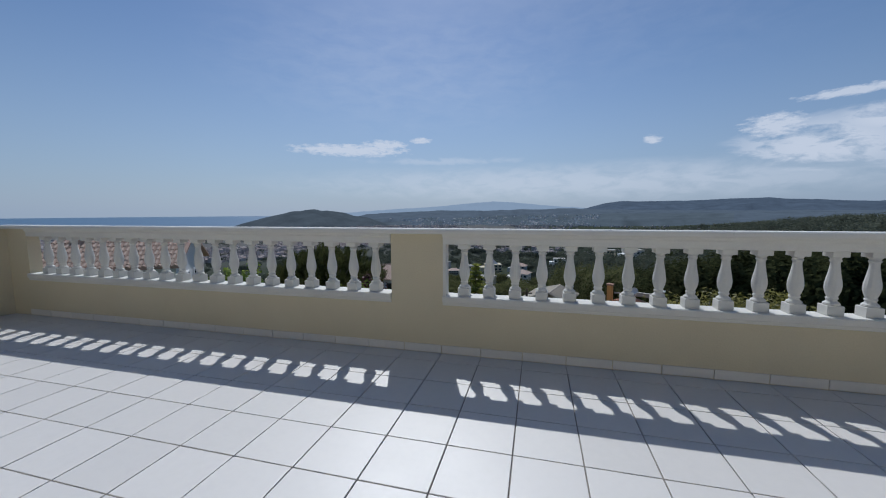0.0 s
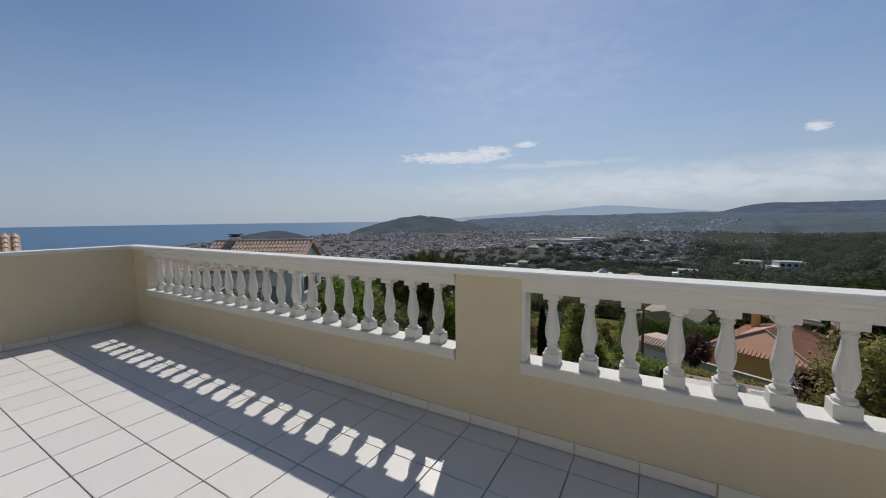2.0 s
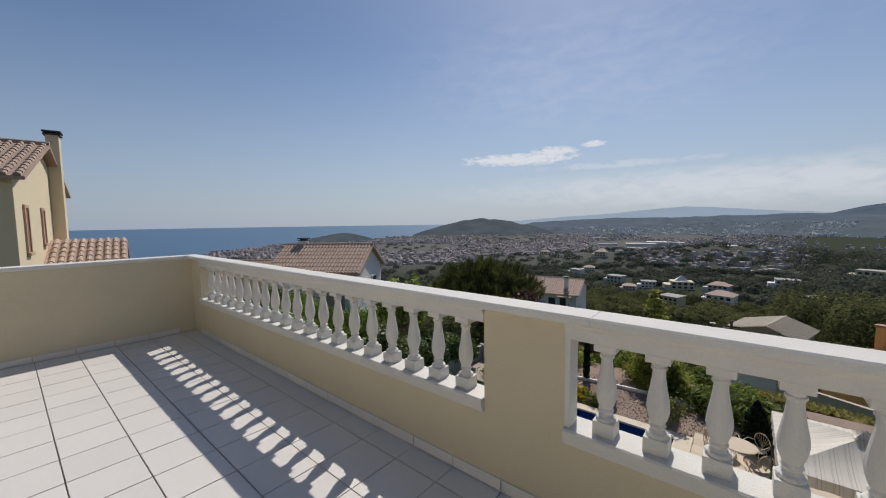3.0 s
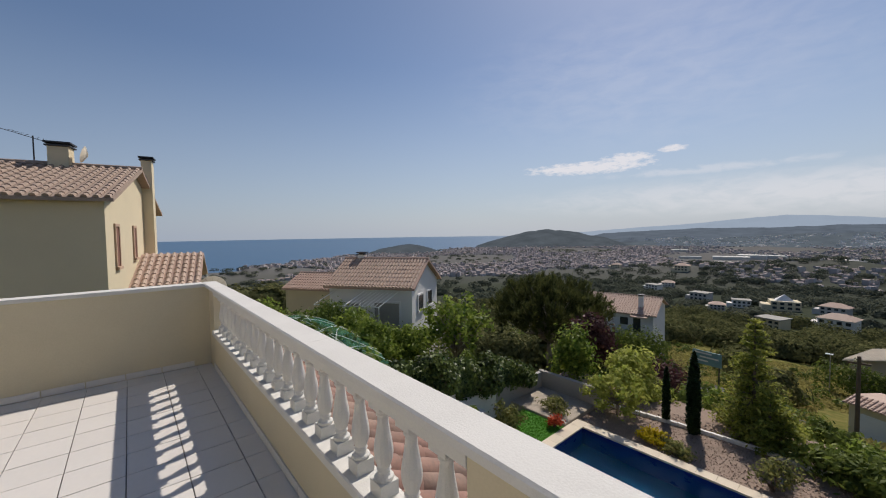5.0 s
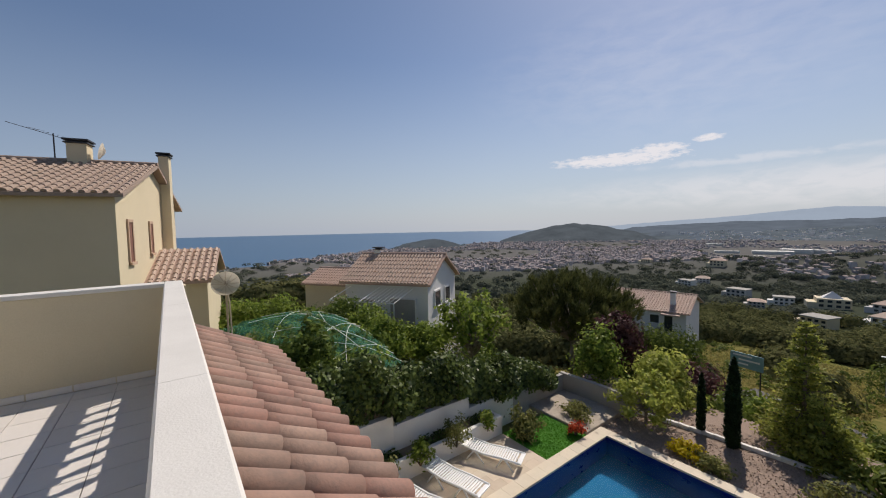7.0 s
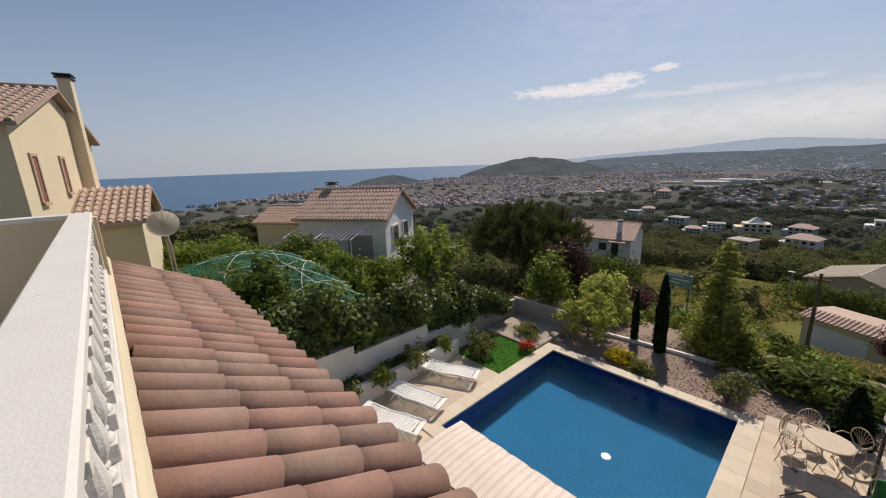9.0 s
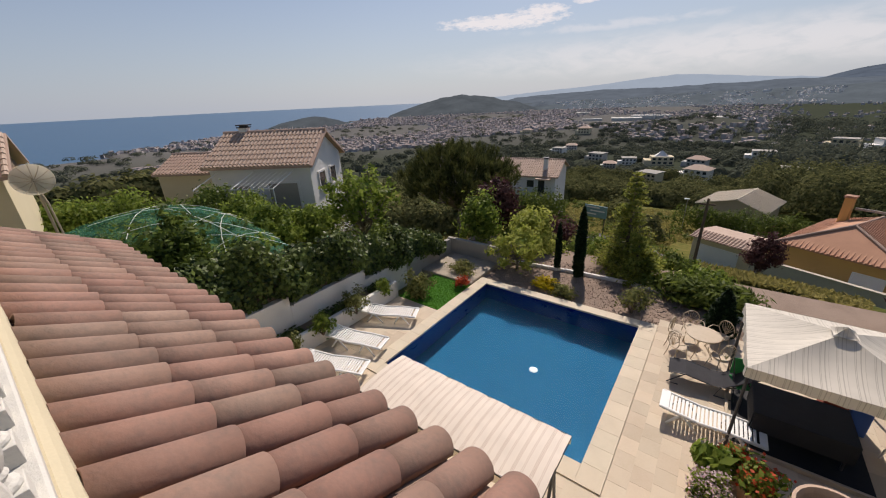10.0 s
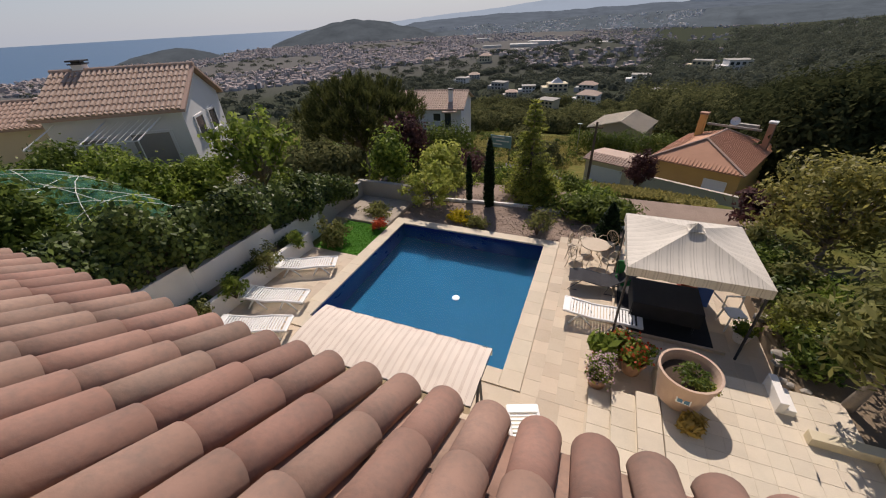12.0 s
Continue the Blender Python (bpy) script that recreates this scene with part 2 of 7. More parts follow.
BLACK_CLOTH = surface("black_cover_cloth", (0.012, 0.012, 0.014), 0.8, 0.1, 80, 3, 0.2)
CREAM_METAL = surface("cream_wrought_iron", (0.52, 0.42, 0.30), 0.55, 0.12, 40, 6, 0.05)
WINDOW_GLASS = surface("dark_window", (0.04, 0.045, 0.05), 0.12, 0.05, 3, 0.5, 0.0)
TERRA_TRIM = surface("brick_red_trim", (0.42, 0.24, 0.16), 0.85, 0.12, 50, 2, 0.2)
ASPHALT = surface("worn_asphalt", (0.22, 0.21, 0.20), 0.9, 0.12, 60, 0.8, 0.3)
DISH = leafy("translucent_dish_mesh", (0.62, 0.57, 0.46), (0.68, 0.62, 0.52), 0.6)
CANOPY = striped("striped_canopy_cloth", (0.70, 0.65, 0.56), (0.42, 0.38, 0.31), 0.235, 0, ((0.3, 0.018), (0.38, 0.018), (0.62, 0.03), (0.85, 0.012)))
CANOPY_SIDE = striped("striped_canopy_side_cloth", (0.70, 0.65, 0.56), (0.42, 0.38, 0.31), 0.235, 1, ((0.3, 0.018), (0.38, 0.018), (0.62, 0.03), (0.85, 0.012)))
AWNING = striped("striped_awning_cloth", (0.80, 0.70, 0.60), (0.50, 0.36, 0.28), 0.26, 0, ((0.2, 0.015), (0.27, 0.015), (0.34, 0.015), (0.7, 0.012), (0.78, 0.012)))
LEAF_IVY = leafy("ivy_leaves", (0.012, 0.028, 0.007), (0.15, 0.20, 0.045), 0.20, 0.45, 0.2)
LEAF_PINE = leafy("pine_needles", (0.026, 0.036, 0.013), (0.19, 0.20, 0.065), 0.25, 0.6, 0.1)
LEAF_MAGNOLIA = leafy("olive_yellow_leaves", (0.09, 0.095, 0.022), (0.46, 0.41, 0.12), 0.5, 0.45, 0.3)
LEAF_CYPRESS = leafy("cypress_foliage", (0.008, 0.020, 0.007), (0.020, 0.042, 0.012), 0.12)
LEAF_CEDAR = leafy("cedar_foliage", (0.13, 0.17, 0.03), (0.46, 0.46, 0.10), 0.5)
LEAF_LIME = leafy("yellow_green_leaves", (0.26, 0.32, 0.055), (0.54, 0.54, 0.14), 0.5)
LEAF_GREEN = leafy("fresh_green_leaves", (0.07, 0.13, 0.018), (0.33, 0.40, 0.08), 0.55, 0.45)
LEAF_FRUIT = leafy("deep_green_leaves", (0.03, 0.06, 0.012), (0.20, 0.26, 0.05), 0.4, 0.45)
LEAF_OLIVE = leafy("grey_green_leaves", (0.09, 0.11, 0.03), (0.32, 0.31, 0.11), 0.5)
LEAF_PURPLE = leafy("purple_plum_leaves", (0.05, 0.022, 0.024), (0.15, 0.07, 0.065), 0.4)
LEAF_WOOD = leafy("wood_foliage", (0.055, 0.068, 0.028), (0.22, 0.215, 0.095), 0.35, 0.9, 0.0)
LEAF_PINEWOOD = leafy("pinewood_foliage", (0.022, 0.030, 0.014), (0.085, 0.092, 0.040), 0.3, 0.9, 0.0)
# leaves of the far woods, haze painted in as a paler, greyer green
LEAF_HAZED = leafy("hazed_wood_foliage", (0.072, 0.086, 0.066), (0.155, 0.165, 0.12), 0.3, 0.9, 0.0)
LEAF_JUNIPER = leafy("juniper_foliage", (0.06, 0.09, 0.02), (0.20, 0.25, 0.05), 0.45)
LEAF_GRASS = leafy("dry_grass", (0.22, 0.20, 0.06), (0.40, 0.34, 0.13), 0.45, 0.9, 0.0)
LEAF_YELLOW = leafy("yellow_flowers", (0.45, 0.33, 0.01), (0.60, 0.50, 0.03), 0.3)
LEAF_RED = leafy("red_flowers", (0.42, 0.04, 0.02), (0.60, 0.13, 0.05), 0.3)
LEAF_PINK = leafy("pink_flowers", (0.50, 0.30, 0.34), (0.74, 0.60, 0.62), 0.3)
LEAF_WHITE = leafy("pale_blossom", (0.42, 0.36, 0.32), (0.62, 0.56, 0.50), 0.3)

# ---- geometry helpers ----


def finish(bm, name, material, smooth=False):
    me = bpy.data.meshes.new(name)
    bm.normal_update()
    bm.to_mesh(me)
    bm.free()
    me.materials.append(material)
    if smooth:
        me.polygons.foreach_set("use_smooth", [True] * len(me.polygons))
    return me


def part(name, bm, material, parent, label="", smooth=False):
    """Links a bmesh, or a ready mesh, as one mesh object under its thing."""
    me = bm if isinstance(bm, bpy.types.Mesh) else finish(bm, name, material, smooth)
    ob = new(name, me)
    ob.parent = parent
    if label:
        ob["label"] = label
    return ob


def thing(name, label, category, at=(0, 0, 0), turn=0.0, group="", kind=""):
    ob = new(name)
    ob.empty_display_size = 0.1
    ob.matrix_basis = pose(*at, 0, 0, turn)
    return tagged(ob, label, category, group, kind)


def solid(name, bm, material, label, category="", kind="", smooth=False, group=""):
    return tagged(new(name, finish(bm, name, material, smooth)), label, category, group, kind)


def box(bm, lo, hi, bevel=0.0, m=None):
    """An axis-aligned box from corner to corner, with softened edges."""
    made = bmesh.ops.create_cube(bm, size=1.0)["verts"]
    size = [max(b - a, 1e-4) for a, b in zip(lo, hi)]
    mid = [(a + b) / 2 for a, b in zip(lo, hi)]
    bmesh.ops.transform(bm, matrix=Matrix.LocRotScale(mid, None, size), verts=made)
    if bevel:
        edges = list({e for v in made for e in v.link_edges})
        made = bmesh.ops.bevel(bm, geom=edges, offset=bevel, segments=2, affect="EDGES", profile=0.6)["verts"]
    if m is not None:
        bmesh.ops.transform(bm, matrix=m, verts=made)
    return bm


def boxes(*pairs, bevel=0.0):
    bm = bmesh.new()
    for lo, hi in pairs:
        box(bm, lo, hi, bevel)
    return bm


def lathe(profile, seg=20, bm=None, at=(0, 0, 0), cap=True):
    """Turns a profile of (radius, height) round the z axis."""
    bm = bm or bmesh.new()
    rings = []
    for r, z in profile:
        rings.append([bm.verts.new((at[0] + r * math.cos(2 * math.pi * i / seg), at[1] + r * math.sin(2 * math.pi * i / seg), at[2] + z)) for i in range(seg)])
    for a, b in zip(rings, rings[1:]):
        for i in range(seg):
            bm.faces.new((a[i], a[(i + 1) % seg], b[(i + 1) % seg], b[i]))
    if cap:
        bm.faces.new(rings[0][::-1])
        bm.faces.new(rings[-1])
    return bm


def tube(path, radii, seg=8, bm=None):
    """A tapered tube along a path of points."""
    bm = bm or bmesh.new()
    pts = [Vector(p) for p in path]
    if isinstance(radii, (int, float)):
        radii = [radii] * len(pts)
    rings = []
    for i, p in enumerate(pts):
        d = (pts[min(i + 1, len(pts) - 1)] - pts[max(i - 1, 0)]).normalized()
        side = d.cross(Vector((0, 0, 1)))
        if side.length < 1e-3:
            side = Vector((1, 0, 0))
        side.normalize()
        up = side.cross(d)
        rings.append([bm.verts.new(p + radii[i] * (math.cos(2 * math.pi * k / seg) * side + math.sin(2 * math.pi * k / seg) * up)) for k in range(seg)])
    for a, b in zip(rings, rings[1:]):
        for k in range(seg):
            bm.faces.new((a[k], a[(k + 1) % seg], b[(k + 1) % seg], b[k]))
    bm.faces.new(rings[0][::-1])
    bm.faces.new(rings[-1])
    return bm


def raw_mesh(name, verts, faces_n, material, size):
    """A mesh of separate polygons of `size` corners from an array of corners."""
    verts = np.asarray(verts, dtype=np.float32).reshape(-1, 3)
    n = len(verts) // size
    me = bpy.data.meshes.new(name)
    me.vertices.add(len(verts))
    me.vertices.foreach_set("co", verts.ravel())
    me.loops.add(len(verts))
    me.loops.foreach_set("vertex_index", np.arange(len(verts), dtype=np.int32))
    me.polygons.add(n)
    me.polygons.foreach_set("loop_start", np.arange(n, dtype=np.int32) * size)
    me.update(calc_edges=True)
    me.materials.append(material)
    return me


def leaf_mesh(name, centres, size, material, rng, stretch=2.0, droop=0.0, up=0.35, facing=None, jitter=0.42):
    """One small leaf at every centre, a diamond of four corners; turned at random, or mostly outwards along facing."""
    c = np.asarray(centres, dtype=np.float64)
    n = len(c)
    a = rng.normal(size=(n, 3))
    a[:, 2] = a[:, 2] * 0.7 - droop
    a /= np.linalg.norm(a, axis=1)[:, None]
    b = rng.normal(size=(n, 3))
    b[:, 2] *= up
    b -= (a * b).sum(1)[:, None] * a
    b /= np.linalg.norm(b, axis=1)[:, None] + 1e-9
    if facing is not None:
        out = np.asarray(facing, float)
        out = out / (np.linalg.norm(out, axis=1)[:, None] + 1e-9) + rng.normal(size=(n, 3)) * jitter
        out /= np.linalg.norm(out, axis=1)[:, None] + 1e-9
        a -= (a * out).sum(1)[:, None] * out
        a /= np.linalg.norm(a, axis=1)[:, None] + 1e-9
        b = np.cross(out, a)
    s = size * rng.uniform(0.6, 1.35, n)[:, None]
    a, b = a * s * stretch * 0.5, b * s * 0.5
    return raw_mesh(name, np.stack([c - a, c + b * 0.9 - a * 0.1, c + a, c - b * 0.9 - a * 0.1], 1), n, material, 4)


def clumped(rng, n, centre, radii, clumps, spread=0.28, shell=0.55, low=-1.0):
    """Leaf places in clumps that sit mostly in the outer part of an ellipsoid, with gaps between."""
    d = rng.normal(size=(clumps * 3, 3))
    d /= np.linalg.norm(d, axis=1)[:, None]
    d = d[d[:, 2] > low][:clumps]
    k = len(d)
    mids = d * rng.uniform(shell, 1.0, k)[:, None] * rng.uniform(0.68, 1.2, k)[:, None]
    pick = rng.integers(0, k, n)
    off = rng.normal(size=(n, 3)) * spread * rng.uniform(0.6, 1.3, k)[pick][:, None]
    return np.asarray(centre) + (mids[pick] + off) * np.asarray(radii), np.asarray(centre) + mids * np.asarray(radii), off / spread + mids[pick] * 0.7 + np.array([0, 0, 0.25])


def tree(name, label, at, height, crown_z, radii, leaf, rng_seed, bark=BARK, n=4200, clumps=60, size=0.09, trunk=0.10, category="tree", spread=0.2, shell=0.5, limbs=12, stretch=2.0, lean=(0, 0), low=-0.8, group=""):
    """A tapered trunk with limbs that reach into the clumps of the crown."""
    rng = np.random.default_rng(rng_seed)
    ob = thing(name, label, category, at, group=group)
    top = Vector((lean[0], lean[1], crown_z - radii[2] * 0.15))
    bm = tube([(0, 0, -0.15), (lean[0] * 0.2 + 0.03, lean[1] * 0.2, top.z * 0.35), (lean[0] * 0.6, lean[1] * 0.6 + 0.04, top.z * 0.7), top], [trunk * 1.25, trunk, trunk * 0.8, trunk * 0.45], 9)
    leaves, mids, facing = clumped(rng, n, (lean[0], lean[1], crown_z), radii, clumps, spread, shell, low)
    for m in mids[:limbs]:
        f = rng.uniform(0.45, 0.95)
        start = Vector((lean[0] * f, lean[1] * f, top.z * f))
        end = Vector(m)
        bend = (start + end) / 2 + Vector((0, 0, -0.12 * radii[2]))
        tube([start, bend, end], [trunk * 0.45, trunk * 0.28, trunk * 0.08], 6, bm)
    part("trunk", bm, bark, ob, smooth=True)
    part("crown", leaf_mesh("crown", leaves, size, leaf, rng, stretch, facing=facing), leaf, ob)
    return ob


def pine(name, label, at, crown_z, radii, rng_seed, tufts=620, needles=48):
    """A pine: bare tapered trunk, spreading limbs and upright tufts of long needles."""
    rng = np.random.default_rng(rng_seed)
    ob = thing(name, label, "tree", at)
    top = crown_z + radii[2] * 0.45
    bm = tube([(0, 0, -0.3), (0.06, 0, crown_z * 0.4), (0.0, 0.08, crown_z * 0.8), (0.05, 0, top)], [0.24, 0.19, 0.15, 0.05], 10)
    d = rng.normal(size=(tufts * 3, 3))
    d /= np.linalg.norm(d, axis=1)[:, None]
    d = d[d[:, 2] > -0.42][:tufts]
    lobe = 1 + 0.13 * np.sin(d[:, 0] * 6 + 1) * np.cos(d[:, 1] * 5) + 0.08 * np.sin(d[:, 2] * 9)
    mids = np.array([0, 0, crown_z]) + d * (lobe * rng.uniform(0.62, 1.04, len(d)))[:, None] * np.asarray(radii)
    for m in mids[::14]:
        z0 = rng.uniform(0.55, 0.95) * crown_z
        tube([(0.03, 0.05, z0), (m[0] * 0.5, m[1] * 0.5, z0 * 0.45 + m[2] * 0.45), m], [0.09, 0.05, 0.015], 6, bm)
    part("trunk", bm, BARK_GREY, ob, smooth=True)
    axis_ = d * 0.55 + np.array([0, 0, 0.9]) + rng.normal(size=d.shape) * 0.2
    axis_ /= np.linalg.norm(axis_, axis=1)[:, None]
    pick = np.repeat(np.arange(len(d)), needles)
    aim = axis_[pick] + rng.normal(size=(len(pick), 3)) * 0.42
    aim /= np.linalg.norm(aim, axis=1)[:, None]
    base = mids[pick] + axis_[pick] * rng.uniform(-0.28, 0.22, len(pick))[:, None] + rng.normal(size=(len(pick), 3)) * 0.05
    tip = base + aim * rng.uniform(0.22, 0.42, len(pick))[:, None]
    side = np.cross(aim, rng.normal(size=(len(pick), 3)))
    side *= 0.020 / (np.linalg.norm(side, axis=1)[:, None] + 1e-9)
    part("crown", raw_mesh("crown", np.stack([base - side, base + side, tip + side * 0.3, tip - side * 0.3], 1), 0, LEAF_PINE, 4), None, ob)
    return ob


def shrub(name, label, at, radii, leaf, rng_seed, n=1500, size=0.06, clumps=30, category="shrub", stretch=1.8, flowers=None, spread=0.22, group=""):
    """A low bush: short stems and a dense clumped crown."""
    rng = np.random.default_rng(rng_seed)
    ob = thing(name, label, category, at, group=group)
    leaves, mids, facing = clumped(rng, n, (0, 0, radii[2] * 0.9), radii, clumps, spread, 0.45, -0.75)
    leaves[:, 2] = np.maximum(leaves[:, 2], 0.02)
    bm = bmesh.new()
    for m in mids[:7]:
        tube([(0, 0, -0.05), (m[0] * 0.4, m[1] * 0.4, m[2] * 0.6), m], [0.025, 0.018, 0.006], 5, bm)
    part("stem", bm, BARK, ob, smooth=True)
    part("crown", leaf_mesh("crown", leaves, size, leaf, rng, stretch, facing=facing), leaf, ob)
    if flowers:
        pick = leaves[rng.random(len(leaves)) < 0.4]
        pick = pick + (pick - np.array([0, 0, radii[2] * 0.7])) * 0.08
        part("blossom", leaf_mesh("blossom", pick, size * 0.9, flowers, rng, 1.2), flowers, ob)
    return ob


def conical(name, label, at, height, radius, leaf, rng_seed, n=5000, size=0.05, trunk=0.06, columnar=False, tiers=0, category="tree"):
    """A cypress column, or a conifer of drooping tiers."""
    rng = np.random.default_rng(rng_seed)
    ob = thing(name, label, category, at)
    part("trunk", tube([(0, 0, -0.1), (0, 0, height * 0.5), (0, 0, height * 0.93)], [trunk, trunk * 0.6, trunk * 0.1], 8), BARK, ob, smooth=True)
    if tiers:
        pts = []
        bm = bmesh.new()
        for i in range(tiers):
            f = i / tiers
            z = height * (0.06 + 0.92 * f)
            r = radius * (1 - f) ** 0.85 * rng.uniform(0.8, 1.1) + 0.05
            arms = max(5, int(11 * (1 - f)) + 3)
            for k in range(arms):
                ang = rng.uniform(0, 2 * math.pi)
                rr = r * rng.uniform(0.7, 1.1)
                tip = np.array([rr * math.cos(ang), rr * math.sin(ang), z + rr * rng.uniform(-0.02, 0.25)])
                tube([(0, 0, z), (tip[0] * 0.5, tip[1] * 0.5, z + rr * 0.12), tip], [0.02, 0.012, 0.004], 4, bm)
                m = max(6, int(n / tiers / arms * (0.35 + 1.3 * (1 - f))))
                s = rng.uniform(0.12, 1.0, m) ** 0.8
                q = np.outer(s, tip - np.array([0, 0, z])) + np.array([0, 0, z])
                q += rng.normal(size=(m, 3)) * np.array([0.10, 0.10, 0.045]) * (0.35 + rr)
                pts.append(q)
        part("branch_frame", bm, BARK, ob)["kind"] = "stuff"
        leaves = np.concatenate(pts)
    else:
        h = rng.uniform(0, 1, n)
        shape = np.where(h < 0.12, 0.75 + h / 0.12 * 0.25, (1 - (np.clip(h - 0.12, 0, 1) / 0.88) ** (3.2 if columnar else 1.5)) ** 0.75)
        ang = rng.uniform(0, 2 * math.pi, n)
        lump = 1 + 0.12 * np.sin(ang * 3 + h * 17) + 0.08 * np.sin(ang * 7 - h * 41)
        r = radius * shape * lump * rng.uniform(0.72, 1.06, n)
        leaves = np.stack([r * np.cos(ang), r * np.sin(ang), h * height + 0.03], 1)
        core = lathe([(radius * 0.55, 0.02), (radius * 0.72, height * 0.15), (radius * 0.62, height * 0.5), (radius * 0.35, height * 0.8), (0.01, height * 0.96)], 10)
        part("inner_foliage", core, leaf, ob, smooth=True)
    part("crown", leaf_mesh("crown", leaves, size, leaf, rng, 2.4, 0.25 if tiers else -0.6), leaf, ob)
    return ob

# ---- ground, sea and distance ----
MID = ((0, 17, 24, 30, 38, 45, 70, 120, 200, 350, 700, 1100, 1500, 2500, 5000), (-5.8, -5.8, -8.0, -10.8, -14.3, -15.6, -20, -27, -35, -44, -45, -44, -41, -41, -41))
LEFT = ((0, 12, 20, 30, 40, 60, 100, 200, 400, 560, 900, 5000), (-5.8, -5.2, -4.9, -5.2, -6.2, -10.5, -20, -33, -42, -44, -44, -44))
RIGHT = ((0, 17, 25, 40, 60, 90, 130, 200, 300, 500, 900, 2000, 5000), (-5.8, -5.8, -8.0, -12.5, -15.5, -17, -16, -14, -13, -11, -12, -32, -41))
COAST = ((-180, -95, -82, -73, -65, -55, -45, -40, -37, 180), (420, 480, 565, 660, 820, 930, 1150, 1300, 9000, 9000))
SEA_Z = -45.0
PLOT = (-10.3, 8.2, -16.0, 17.0)
POOL = (-6.68, -1.05, 5.95, 11.78)


def smooth01(v):
    v = np.clip(v, 0, 1)
    return v * v * (3 - 2 * v)


def ground_z(x, y):
    """Height of the land: a terraced plot, a slope down to the valley, the bay and the hills."""
    x, y = np.asarray(x, float), np.asarray(y, float)
    d, az = np.hypot(x, y), np.degrees(np.arctan2(x, y))
    l, r = smooth01((-48 - az) / 20), smooth01((az - 12) / 26)
    z = np.interp(d, *MID) * (1 - l) * (1 - r) + np.interp(d, *LEFT) * l + np.interp(d, *RIGHT) * r
    z = z + smooth01((d - 60) / 200) * 1.6 * (np.sin(x * 0.031 + 1) * np.cos(y * 0.027) + 0.5 * np.sin(x * 0.083) * np.sin(y * 0.071))
    for haz, hd, top, s_rad, s_lat in ((-12.0, 450, 11, 60, 75), (-2.0, 520, 14, 70, 70)):
        a = np.radians(az - haz)
        lat, rad = d * np.sin(a), d * np.cos(a) - hd
        z = z + top * np.exp(-(lat / s_lat) ** 2 - (rad / s_rad) ** 2) * (np.abs(a) < 1.2)
    sea = d > np.interp(az, *COAST)
    z = np.where(sea & (z < -20), np.minimum(z, -60.0) + 0 * z, z)
    return np.where(~sea, np.maximum(z, -43.2), z)


def axis(lo, hi, step, far, extra):
    v = list(np.arange(lo, hi + 0.01, step)) + list(extra)
    s, p = step, hi
    while p < far:
        s *= 1.11
        p += s
        v += [min(p, far)]
    s, p = step, lo
    while p > -far:
        s *= 1.11
        p -= s
        v += [max(p, -far)]
    return np.unique(np.round(v, 3))


e = 0.05
gx = axis(-40, 40, 1.6, 4950, (PLOT[0], PLOT[0] + e, PLOT[1] - e, PLOT[1], POOL[0] - 0.3, POOL[0] - 0.25, POOL[1] + 0.25, POOL[1] + 0.3))
gy = axis(-20, 62, 1.6, 4950, (PLOT[2], PLOT[2] + e, PLOT[3] - e, PLOT[3], POOL[2] - 0.3, POOL[2] - 0.25, POOL[3] + 0.25, POOL[3] + 0.3))
GX, GY = np.meshgrid(gx, gy)
GZ = ground_z(GX, GY)
inside = (GX > PLOT[0]) & (GX < PLOT[1]) & (GY > PLOT[2]) & (GY < PLOT[3])
GZ = np.where(inside, -5.85, GZ)
in_pool = (GX > POOL[0] - 0.28) & (GX < POOL[1] + 0.28) & (GY > POOL[2] - 0.28) & (GY < POOL[3] + 0.28)
GZ = np.where(in_pool, -8.2, GZ)
nx, ny = len(gx), len(gy)
gme = bpy.data.meshes.new("ground")
idx = np.arange(nx * ny).reshape(ny, nx)
gme.from_pydata(np.stack([GX, GY, GZ], -1).reshape(-1, 3).tolist(), [], np.stack([idx[:-1, :-1], idx[:-1, 1:], idx[1:, 1:], idx[1:, :-1]], -1).reshape(-1, 4).tolist())


